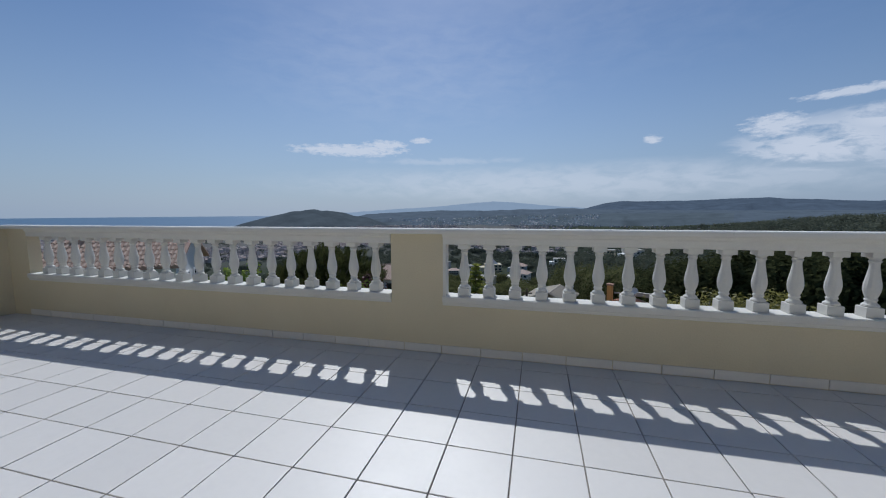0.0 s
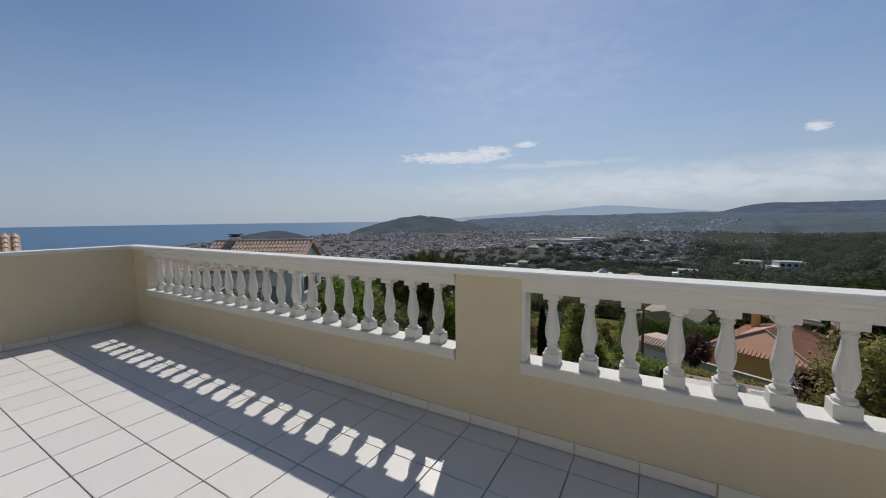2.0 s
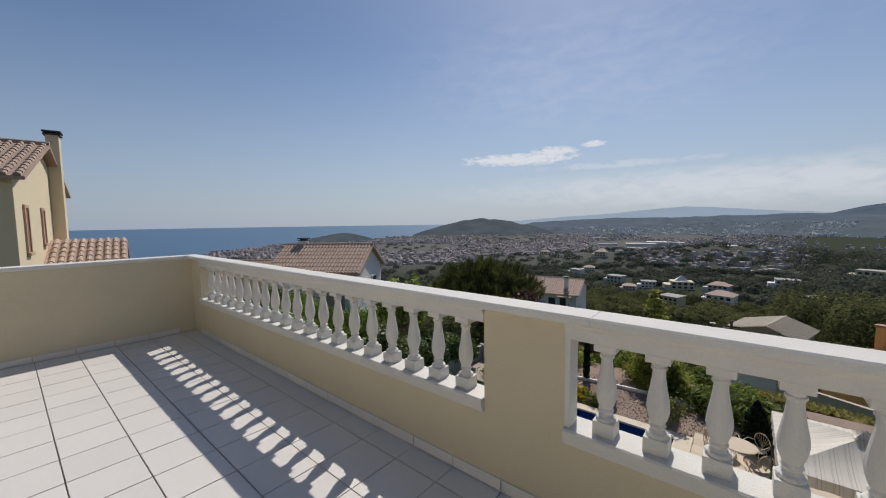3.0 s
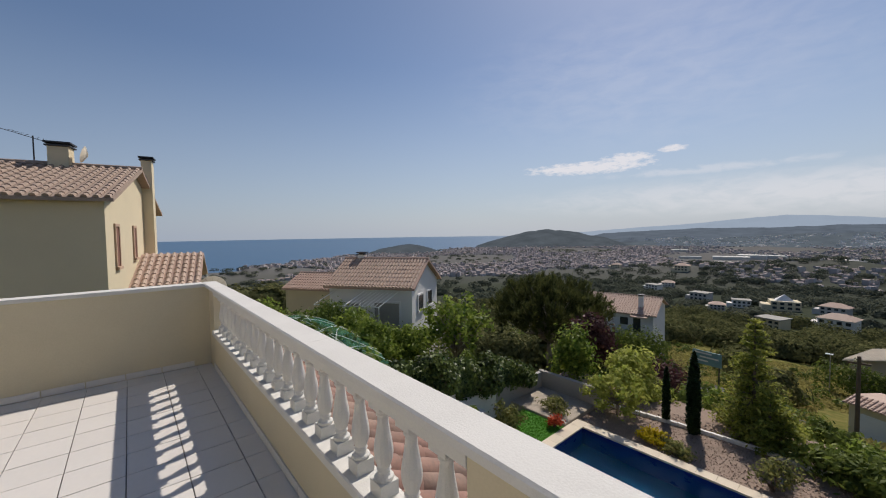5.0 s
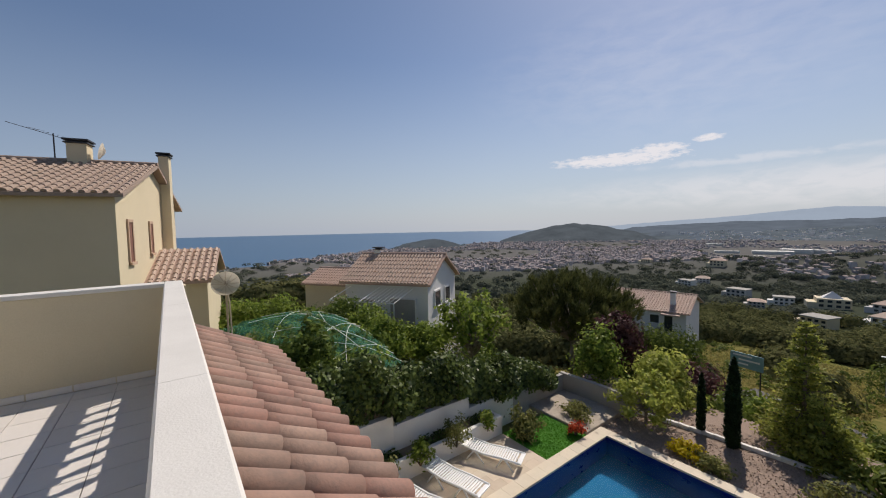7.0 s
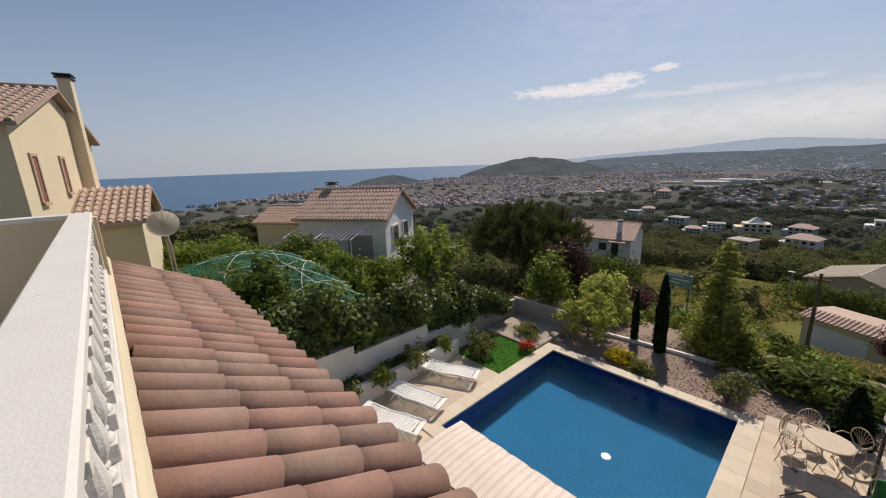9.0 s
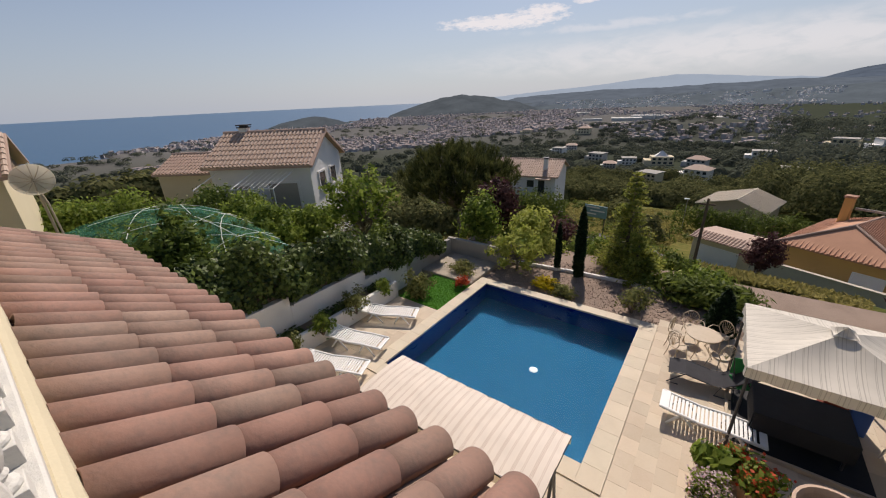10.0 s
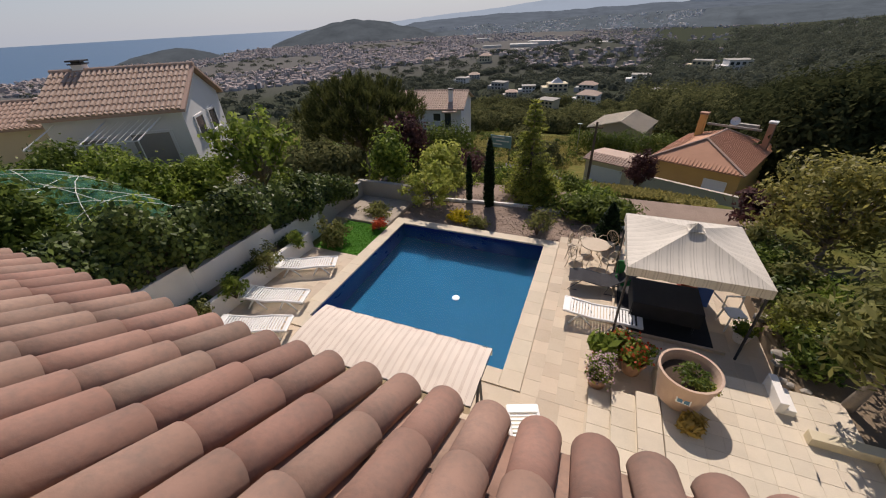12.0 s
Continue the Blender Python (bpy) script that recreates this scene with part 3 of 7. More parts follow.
def land_material():
    """Scrub, dry grass and bare earth in patches, greyed for haze far off."""
    m, nd, lk, bs = principled("scrubland")
    geo = nd.new("ShaderNodeNewGeometry")
    big, small = nd.new("ShaderNodeTexNoise"), nd.new("ShaderNodeTexNoise")
    big.inputs["Scale"].default_value, big.inputs["Detail"].default_value = 0.035, 8
    small.inputs["Scale"].default_value, small.inputs["Detail"].default_value = 1.3, 8
    lk.new(geo.outputs["Position"], big.inputs["Vector"])
    lk.new(geo.outputs["Position"], small.inputs["Vector"])
    ramp = nd.new("ShaderNodeValToRGB")
    el = ramp.color_ramp.elements
    el[0].position, el[0].color = 0.35, (0.035, 0.048, 0.018, 1)
    el[1].position, el[1].color = 0.62, (0.20, 0.17, 0.062, 1)
    mid = el.new(0.48)
    mid.color = (0.11, 0.115, 0.035, 1)
    lk.new(math_node(nd, lk, "ADD", math_node(nd, lk, "MULTIPLY", big.outputs[0], 0.65), math_node(nd, lk, "MULTIPLY", small.outputs[0], 0.35)), ramp.inputs[0])
    # built-up valley floor; its paler grey with distance also paints in haze
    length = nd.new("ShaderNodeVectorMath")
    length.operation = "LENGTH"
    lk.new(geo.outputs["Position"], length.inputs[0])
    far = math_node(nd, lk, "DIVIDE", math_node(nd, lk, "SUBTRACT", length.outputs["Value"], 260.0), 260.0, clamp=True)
    # evergreen scrub thickens away from the open slope, its grey-green tinted for haze
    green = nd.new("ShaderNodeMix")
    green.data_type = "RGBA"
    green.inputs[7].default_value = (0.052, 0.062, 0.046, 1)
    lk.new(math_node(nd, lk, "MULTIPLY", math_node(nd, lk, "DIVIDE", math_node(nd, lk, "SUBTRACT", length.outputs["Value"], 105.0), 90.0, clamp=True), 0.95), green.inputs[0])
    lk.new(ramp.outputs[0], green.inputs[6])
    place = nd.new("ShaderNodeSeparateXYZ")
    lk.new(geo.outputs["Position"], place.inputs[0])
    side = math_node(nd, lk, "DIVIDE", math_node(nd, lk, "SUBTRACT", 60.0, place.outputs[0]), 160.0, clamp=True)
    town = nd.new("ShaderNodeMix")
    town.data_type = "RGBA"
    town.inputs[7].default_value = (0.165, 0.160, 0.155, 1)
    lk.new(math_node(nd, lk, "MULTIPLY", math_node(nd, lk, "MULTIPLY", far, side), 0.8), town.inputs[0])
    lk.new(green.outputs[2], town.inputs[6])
    lk.new(town.outputs[2], bs.inputs["Base Color"])
    bs.inputs["Roughness"].default_value = 1.0
    bs.inputs["Specular IOR Level"].default_value = 0.0
    b = nd.new("ShaderNodeBump")
    b.inputs["Strength"].default_value, b.inputs["Distance"].default_value = 0.8, 0.15
    lk.new(small.outputs[0], b.inputs["Height"])
    lk.new(b.outputs[0], bs.inputs["Normal"])
    return m


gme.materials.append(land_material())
gme.polygons.foreach_set("use_smooth", [True] * len(gme.polygons))
tagged(new("ground", gme), "scrubby hillside of grass and dry earth", "ground", kind="structure")

m_sea, nd, lk, bs = principled("sea_water")
bs.inputs["Base Color"].default_value = (0.020, 0.085, 0.17, 1)
bs.inputs["Roughness"].default_value = 0.35
sn = nd.new("ShaderNodeTexNoise")
sn.inputs["Scale"].default_value, sn.inputs["Detail"].default_value = 0.12, 6
sg = nd.new("ShaderNodeNewGeometry")
lk.new(sg.outputs["Position"], sn.inputs["Vector"])
sb = nd.new("ShaderNodeBump")
sb.inputs["Strength"].default_value, sb.inputs["Distance"].default_value = 0.5, 1.0
lk.new(sn.outputs[0], sb.inputs["Height"])
lk.new(sb.outputs[0], bs.inputs["Normal"])
bm = bmesh.new()
rim = [bm.verts.new((4960 * math.sin(radians(a)), 4960 * math.cos(radians(a)), SEA_Z)) for a in range(-150, -29, 2)]
hub = bm.verts.new((-150, 100, SEA_Z))
for p, q in zip(rim, rim[1:]):
    bm.faces.new((hub, q, p))
solid("water", bm, m_sea, "calm blue sea reaching the horizon", "sea", "structure")


def haze_glow_material(name, color, glow, vary):
    """Wooded hills; the haze of kilometres of air is put into a glowing colour."""
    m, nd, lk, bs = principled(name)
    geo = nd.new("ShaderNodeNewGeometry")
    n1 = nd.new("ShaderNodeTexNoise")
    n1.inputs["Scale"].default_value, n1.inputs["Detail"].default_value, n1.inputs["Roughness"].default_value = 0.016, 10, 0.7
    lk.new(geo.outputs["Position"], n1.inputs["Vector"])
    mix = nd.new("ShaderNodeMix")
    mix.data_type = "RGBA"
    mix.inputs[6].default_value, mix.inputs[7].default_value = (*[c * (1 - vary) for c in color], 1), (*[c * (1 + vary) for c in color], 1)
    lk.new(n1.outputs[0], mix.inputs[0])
    # near-black base: the emission alone gives the hazy daylight tone
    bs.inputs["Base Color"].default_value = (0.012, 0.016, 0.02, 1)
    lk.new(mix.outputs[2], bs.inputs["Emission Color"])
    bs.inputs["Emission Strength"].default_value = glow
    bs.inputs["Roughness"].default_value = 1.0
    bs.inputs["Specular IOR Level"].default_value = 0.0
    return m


def ridge(dist, depth, azs, els, material, label, seed):
    """A long wooded ridge whose skyline follows the elevations given along the azimuths."""
    rng = np.random.default_rng(seed)
    a = np.arange(azs[0], azs[-1] + 0.01, 0.25)
    top = 1.5 + dist * np.tan(np.radians(np.interp(a, azs, els)))
    jag = sum(np.interp(a, a[::k], rng.normal(size=len(a[::k]))) * w for k, w in ((16, 0.5), (6, 0.3), (2, 0.16)))
    top = top + jag * dist * 0.0014
    prof = np.linspace(0, 1, 9)
    verts = []
    for i, p in enumerate(prof):
        rad = dist - depth * (1 - p) + 0 * a
        wob = np.interp(a, a[::7], rng.normal(size=len(a[::7]))) * depth * 0.05
        h = -60 + (top + 60) * np.sin(p * math.pi / 2) ** 1.1
        rad = rad + (wob if 0 < i < 8 else 0)
        verts.append(np.stack([rad * np.sin(np.radians(a)), rad * np.cos(np.radians(a)), h], 1))
    back = verts[-1] * np.array([1.12, 1.12, 1]) - np.array([0, 0, 200])
    verts.append(back)
    k = len(a)
    faces = [(i * k + j, i * k + j + 1, (i + 1) * k + j + 1, (i + 1) * k + j) for i in range(len(verts) - 1) for j in range(k - 1)]
    me = bpy.data.meshes.new("backdrop")
    me.from_pydata(np.concatenate(verts).tolist(), [], faces)
    me.materials.append(material)
    me.polygons.foreach_set("use_smooth", [True] * len(me.polygons))
    tagged(new("backdrop", me), label, "hills", kind="structure")


ridge(4300, 500, (-40, -29, -20, -14, -9, -6.5, -3, 3, 8, 20, 60), (-0.6, -0.1, 0.5, 0.9, 1.35, 1.5, 1.3, 0.7, 0.4, 0.3, 0.2), haze_glow_material("haze_blue_hills", (0.29, 0.36, 0.45), 0.95, 0.06), "mountains on the far horizon, glowing in haze blue", 1)
ridge(2500, 900, (-6, 4, 7, 9, 11.4, 17, 22, 27, 35, 42, 60, 90), (-0.8, 0.1, 0.5, 1.0, 1.3, 1.25, 1.4, 1.5, 0.9, 1.2, 1.8, 2.0), haze_glow_material("wooded_hills", (0.080, 0.104, 0.142), 0.95, 0.75), "dark wooded ridge beyond the valley", 2)
ridge(1900, 800, (-31, -26, -20, -14.7, -9, -4, 3, 10, 20, 40), (-1.4, -0.3, -0.05, 0.2, 0.15, 0.3, 0.35, 0.2, 0.1, 0.0), haze_glow_material("nearer_wooded_hills", (0.100, 0.124, 0.155), 0.95, 0.6), "low wooded foothills behind the town", 3)
HILL = haze_glow_material("bay_hills", (0.070, 0.084, 0.096), 0.95, 0.7)
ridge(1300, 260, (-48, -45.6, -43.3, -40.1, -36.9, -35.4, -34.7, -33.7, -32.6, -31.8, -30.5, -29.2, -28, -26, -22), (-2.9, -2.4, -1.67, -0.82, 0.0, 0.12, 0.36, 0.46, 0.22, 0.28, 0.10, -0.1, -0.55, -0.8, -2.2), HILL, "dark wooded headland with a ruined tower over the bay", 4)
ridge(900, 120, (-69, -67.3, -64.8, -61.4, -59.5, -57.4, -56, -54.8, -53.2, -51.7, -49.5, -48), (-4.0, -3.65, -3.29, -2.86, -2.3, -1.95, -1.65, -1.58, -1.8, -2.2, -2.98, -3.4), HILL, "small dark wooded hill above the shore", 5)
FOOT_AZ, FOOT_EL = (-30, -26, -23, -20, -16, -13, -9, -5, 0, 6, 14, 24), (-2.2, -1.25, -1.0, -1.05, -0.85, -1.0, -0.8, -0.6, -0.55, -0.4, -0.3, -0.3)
ridge(1500, 420, FOOT_AZ, FOOT_EL, haze_glow_material("valley_foothills", (0.092, 0.113, 0.132), 0.95, 0.65), "wooded foothills with scattered houses", 6)

# ---- the terrace ----
X0, X1 = -5.66, 6.0            # inner face of the side parapet, far end of the terrace
Y_BACK = -6.0
PX, PY = 0.347, 0.352          # floor tile pitch
JX, JY = 0.186, -0.53          # one joint each way

bm = boxes(((X0 - 0.2, Y_BACK, -0.30), (X1, 0.17, -0.012)))
solid("floor", bm, GROUT, "pale square ceramic tiles with dark joints", "floor", "structure")
terrace_floor = bpy.data.objects["floor"]

# walls of the house under and behind the terrace
bm = boxes(((X0 - 0.2, -12.0, -5.85), (X1, 0.165, -0.31)))
solid("wall_front", bm, CREAM, "cream rendered wall of the house", "wall", "structure")
bm = boxes(((X0 - 0.2, Y_BACK - 0.25, -0.012), (X1, Y_BACK, 3.0)))
solid("wall_back", bm, CREAM, "cream rendered wall behind the terrace", "wall", "structure")
bm = boxes(((X1, Y_BACK - 0.25, -0.31), (X1 + 0.2, 0.16, 1.06)))
solid("wall_east", bm, CREAM, "cream rendered parapet wall", "wall", "structure")

# side parapet with its stone cap
bm = boxes(((X0 - 0.17, Y_BACK, -0.012), (X0, 0.16, 1.052)), bevel=0.006)
solid("wall_west", bm, CREAM, "solid cream rendered parapet wall", "wall", "structure")
bm = boxes(((X0 - 0.20, Y_BACK, 1.054), (X0 + 0.03, -0.056, 1.10)), bevel=0.008)
solid("trim", bm, RAIL_STONE, "weathered pale stone cap of the parapet", "coping", "structure")

# balustrade
PITCH_L, PITCH_R = 0.2255, 0.2165
P_L, P_R = -0.625, -0.150
bal = thing("balustrade", "cream balustrade with white cast stone balusters and rail", "balustrade", (0, 0, 0))
part("dado_wall", boxes(((X0, 0.0, -0.012), (X1, 0.125, 0.433))), CREAM, bal, "cream rendered base wall")
part("post", boxes(((P_L, 0.0, 0.433), (P_R, 0.125, 1.054))), CREAM, bal, "broad cream rendered post")
part("post", boxes(((X0, 0.0, 0.433), (X0 + 0.34, 0.125, 1.054))), CREAM, bal)
part("post", boxes(((4.45, 0.0, 0.433), (4.93, 0.125, 1.054))), CREAM, bal)
part("post_trim", boxes(((P_R + 0.001, -0.006, 0.50), (P_R + 0.028, 0.10, 0.97)), bevel=0.004), WHITE_STONE, bal, "slim white edge strip")


def moulding(x0, x1, profile):
    """A bar along x with a moulded section of (y, z) corners."""
    bm = bmesh.new()
    a = [bm.verts.new((x0, y, z)) for y, z in profile]
    b = [bm.verts.new((x1, y, z)) for y, z in profile]
    k = len(profile)
    for i in range(k):
        bm.faces.new((a[i], b[i], b[(i + 1) % k], a[(i + 1) % k]))
    bm.faces.new(a[::-1])
    bm.faces.new(b)
    bmesh.ops.recalc_face_normals(bm, faces=bm.faces)
    return bm


SILL = [(-0.004, 0.434), (-0.016, 0.440), (-0.018, 0.462), (-0.030, 0.468), (-0.032, 0.512), (-0.024, 0.520), (0.132, 0.520), (0.140, 0.512), (0.139, 0.468), (0.134, 0.462), (0.132, 0.440), (0.128, 0.434)]
BEAM = [(0.002, 0.965), (-0.004, 0.972), (-0.006, 1.02), (-0.02, 1.035), (-0.022, 1.053), (0.118, 1.053), (0.116, 1.035), (0.112, 1.02), (0.110, 0.972), (0.104, 0.965)]
CAP = [(-0.050, 1.0545), (-0.057, 1.062), (-0.057, 1.090), (-0.047, 1.099), (0.118, 1.099), (0.128, 1.090), (0.128, 1.062), (0.122, 1.0545)]
for x0, x1 in ((X0 + 0.34, P_L), (P_R, 4.45)):
    part("sill", moulding(x0 + 0.002, x1 - 0.002, SILL), WHITE_STONE, bal, "white moulded stone sill")
    part("beam", moulding(x0 + 0.002, x1 - 0.002, BEAM), WHITE_STONE, bal, "white moulded stone beam")
for x0, x1 in ((X0 - 0.2, -3.92), (-3.918, -1.94), (-1.938, -0.02), (-0.018, 1.96), (1.962, 3.94), (3.942, X1)):
    part("cap_stone", moulding(x0, x1, CAP), RAIL_STONE, bal, "weathered pale stone rail")

bm = bmesh.new()
box(bm, (-0.049, -0.049, 0.0), (0.049, 0.049, 0.07), 0.004)
lathe([(0.044, 0.070), (0.047, 0.078), (0.044, 0.087), (0.034, 0.094), (0.028, 0.104), (0.031, 0.112), (0.035, 0.118), (0.032, 0.125), (0.029, 0.130), (0.036, 0.148), (0.043, 0.172), (0.0465, 0.200), (0.045, 0.225), (0.040, 0.258), (0.033, 0.296), (0.0275, 0.335), (0.0255, 0.362), (0.028, 0.372), (0.033, 0.376), (0.033, 0.384), (0.028, 0.389), (0.031, 0.398), (0.042, 0.408)], 14, bm, cap=False)
box(bm, (-0.049, -0.049, 0.408), (0.049, 0.049, 0.446), 0.004)
baluster_mesh = finish(bm, "baluster", WHITE_STONE)
xs = []
x = -0.803
while x > X0 + 0.38:
    xs.append(x)
    x -= PITCH_L
x = 0.028
while x < 4.40:
    xs.append(x)
    x += PITCH_R
for x in xs:
    ob = part("baluster", baluster_mesh, None, bal)
    ob.location = (x, 0.066, 0.519)

# skirting tiles along both walls
bm = box(bmesh.new(), (0.003, -0.012, 0.006), (PX - 0.003, -0.001, 0.076), 0.003)
skirt_mesh = finish(bm, "skirting_tile", FLOOR_TILE)
skirt = thing("baseboard", "pale ceramic skirting tiles along the walls", "skirting", kind="structure")
for i in range(-17, 17):
    x = JX + i * PX
    if X0 + 0.012 <= x and x + PX < X1:
        part("skirting_tile", skirt_mesh, None, skirt).location = (x, 0, 0)
for j in range(0, 16):
    ob = part("skirting_tile", skirt_mesh, None, skirt)
    ob.matrix_basis = pose(X0, JY + PY - j * PY - PY - 0.01, 0, 0, 0, 90)

# ---- the tiled roof below the terrace ----
R_SLOPE = 0.52
R_ANG = math.degrees(math.atan(R_SLOPE))
R_TOP_Y, R_TOP_Z = 0.135, 0.283
R_X0, R_X1, R_EAVE = -7.05, 5.6, 1.45
T_PITCH = 0.265


def roof_z(y):
    return R_TOP_Z - R_SLOPE * (y - R_TOP_Y)


def half_pipe(r0, r1, length, thick, seg=9, bm=None):
    """A tapered barrel tile along +y, its crown up, with real thickness."""
    bm = bm or bmesh.new()
    rows = []
    for y, r in ((0, r0), (length, r1)):
        for rr in (r, r - thick):
            rows.append([bm.verts.new((rr * math.cos(math.pi * i / seg), y, rr * math.sin(math.pi * i / seg))) for i in range(seg + 1)])
    o0, i0, o1, i1 = rows
    for i in range(seg):
        bm.faces.new((o0[i], o0[i + 1], o1[i + 1], o1[i]))
        bm.faces.new((i0[i + 1], i0[i], i1[i], i1[i + 1]))
        bm.faces.new((o1[i], o1[i + 1], i1[i + 1], i1[i]))
        bm.faces.new((o0[i + 1], o0[i], i0[i], i0[i + 1]))
    for i in (0, seg):
        bm.faces.new((o0[i], o1[i], i1[i], i0[i]))
    bmesh.ops.recalc_face_normals(bm, faces=bm.faces)
    return bm


roof = thing("tiled_roof", "lean-to roof of weathered red clay barrel tiles", "roof")
bm = bmesh.new()
for a, b in (((R_X0, R_TOP_Y, roof_z(R_TOP_Y) - 0.10), (R_X0, R_EAVE - 0.07, roof_z(R_EAVE - 0.07) - 0.10)),):
    v = [bm.verts.new((x, y, z + dz)) for x in (R_X0 + 0.02, R_X1) for (_, y, z) in (a, b) for dz in (0, -0.10)]
    for f in ((0, 2, 6, 4), (1, 5, 7, 3), (0, 1, 3, 2), (4, 6, 7, 5), (2, 3, 7, 6), (0, 4, 5, 1)):
        bm.faces.new([v[i] for i in f])
bmesh.ops.recalc_face_normals(bm, faces=bm.faces)
part("roof_slab", bm, MORTAR, roof, "mortar bed under the tiles")
cover_mesh = finish(half_pipe(0.102, 0.113, 0.53, 0.014, 12), "cover_tile", CLAY, True)
bm = half_pipe(0.085, 0.085, 0.53, 0.012, 7)
bmesh.ops.scale(bm, vec=(1.15, 1, -0.62), verts=bm.verts)
bmesh.ops.recalc_face_normals(bm, faces=bm.faces)
pan_mesh = finish(bm, "channel_tile", CLAY, True)
rng = np.random.default_rng(5)
L_STEP = 0.475
cols = int((R_X1 - R_X0) / T_PITCH)
for c in range(cols):
    x = 0.05 + (c - round((0.05 - R_X0) / T_PITCH)) * T_PITCH + T_PITCH / 2
    if x < R_X0 + 0.05 or x > R_X1:
        continue
    for k in range(3):
        s = (R_EAVE - R_TOP_Y) / math.cos(radians(R_ANG)) - 0.53 - k * L_STEP + rng.normal() * 0.012 * (1 if k else 0)
        if s < -0.05:
            s = -0.03
        y = R_TOP_Y + s * math.cos(radians(R_ANG))
        z = roof_z(y)
        ob = part("cover_tile", cover_mesh, None, roof)
        ob.matrix_basis = pose(x - T_PITCH / 2, y, z - 0.062 + 0.004 * (k % 2), -R_ANG + 0.9 + rng.normal() * 0.25, rng.normal() * 1.2, rng.normal() * 0.5)
        ob = part("channel_tile", pan_mesh, None, roof)
        ob.matrix_basis = pose(x, y - 0.03, z - 0.018, -R_ANG + 0.9, 0, rng.normal() * 0.4)
part("gutter_board", boxes(((R_X0, 1.28, -0.62), (R_X1, 1.33, -0.50))), WHITE_WALL, roof)
part("verge_board", moulding(R_X0 - 0.05, R_X0 + 0.015, [(R_TOP_Y, roof_z(R_TOP_Y) + 0.03), (R_EAVE - 0.05, roof_z(R_EAVE) + 0.03), (R_EAVE - 0.05, roof_z(R_EAVE) - 0.2), (R_TOP_Y, roof_z(R_TOP_Y) - 0.2)]), TERRA_TRIM, roof, "terracotta verge trim")
part("flashing", moulding(R_X0, R_X1, [(0.1255, 0.20), (0.1255, 0.395), (0.138, 0.395), (0.160, 0.37), (0.178, 0.335), (0.178, 0.20)]), CREAM, roof, "cream mortar fillet")
tagged(new("wall_under_eaves", finish(boxes(((-6.3, 0.166, -5.85), (X1, 1.0, -0.35))), "wall_under_eaves", CREAM)), "cream rendered house wall under the eaves", "wall", kind="structure")

# ---- pool and deck ----
DZ = -5.56
x0, x1, y0, y1 = POOL
POOL_Z = -6.75
bm = bmesh.new()
for lo, hi in (((x0 - 0.2, y0 - 0.2, POOL_Z), (x0, y1 + 0.2, DZ - 0.05)), ((x1, y0 - 0.2, POOL_Z), (x1 + 0.2, y1 + 0.2, DZ - 0.05)), ((x0, y0 - 0.2, POOL_Z), (x1, y0, DZ - 0.05)), ((x0, y1, POOL_Z), (x1, y1 + 0.2, DZ - 0.05))):
    box(bm, lo, hi)
basin = thing("swimming_pool", "rectangular swimming pool with dark blue mosaic walls", "pool", (0, 0, 0))
part("pool_wall", bm, POOL_WALL, basin, "dark blue mosaic walls")
part("pool_floor", boxes(((x0 - 0.2, y0 - 0.2, POOL_Z - 0.15), (x1 + 0.2, y1 + 0.2, POOL_Z - 0.002))), POOL_FLOOR, basin, "mid blue pool floor")
part("drain", lathe([(0.11, 0.0), (0.13, 0.012), (0.10, 0.03), (0.02, 0.035)], 16, at=(-3.35, 8.9, POOL_Z)), PLASTIC, basin, "white floor drain")
for k in range(4):
    part("pool_step", boxes(((x1 - 1.6, y0, DZ - 0.40 - 0.26 * k), (x1 - 0.002, y0 + 0.30 * (k + 1), DZ - 0.35 - 0.26 * k)), bevel=0.01), POOL_FLOOR, basin, "blue submerged step")
m_water, nd, lk, bs = principled("pool_water")
nd.remove(bs)
refr, gloss, both = nd.new("ShaderNodeBsdfRefraction"), nd.new("ShaderNodeBsdfGlossy"), nd.new("ShaderNodeMixShader")
body = nd.new("ShaderNodeBsdfDiffuse")
body.inputs["Color"].default_value = (0.012, 0.12, 0.26, 1)
refr.inputs["Color"].default_value = (0.82, 0.95, 1.0, 1)
refr.inputs["IOR"].default_value, refr.inputs["Roughness"].default_value = 1.33, 0.0
gloss.inputs["Roughness"].default_value = 0.01
both.inputs[0].default_value = 0.022
wv = nd.new("ShaderNodeTexNoise")
wv.inputs["Scale"].default_value, wv.inputs["Detail"].default_value = 2.4, 5
wg = nd.new("ShaderNodeNewGeometry")
lk.new(wg.outputs["Position"], wv.inputs["Vector"])
wb = nd.new("ShaderNodeBump")
wb.inputs["Strength"].default_value, wb.inputs["Distance"].default_value = 0.05, 0.03
lk.new(wv.outputs[0], wb.inputs["Height"])
lk.new(wb.outputs[0], refr.inputs["Normal"])
lk.new(wb.outputs[0], gloss.inputs["Normal"])
murk = nd.new("ShaderNodeMixShader")
murk.inputs[0].default_value = 0.05
lk.new(refr.outputs[0], murk.inputs[1])
lk.new(body.outputs[0], murk.inputs[2])
lk.new(murk.outputs[0], both.inputs[1])
lk.new(gloss.outputs[0], both.inputs[2])
lk.new(both.outputs[0], nd["Material Output"].inputs[0])
bm = bmesh.new()
v = [bm.verts.new(p) for p in ((x0, y0, DZ - 0.11), (x1, y0, DZ - 0.11), (x1, y1, DZ - 0.11), (x0, y1, DZ - 0.11))]
bm.faces.new(v)
wat = part("water_surface", bm, m_water, basin, "clear still pool water")
wat.visible_shadow = False

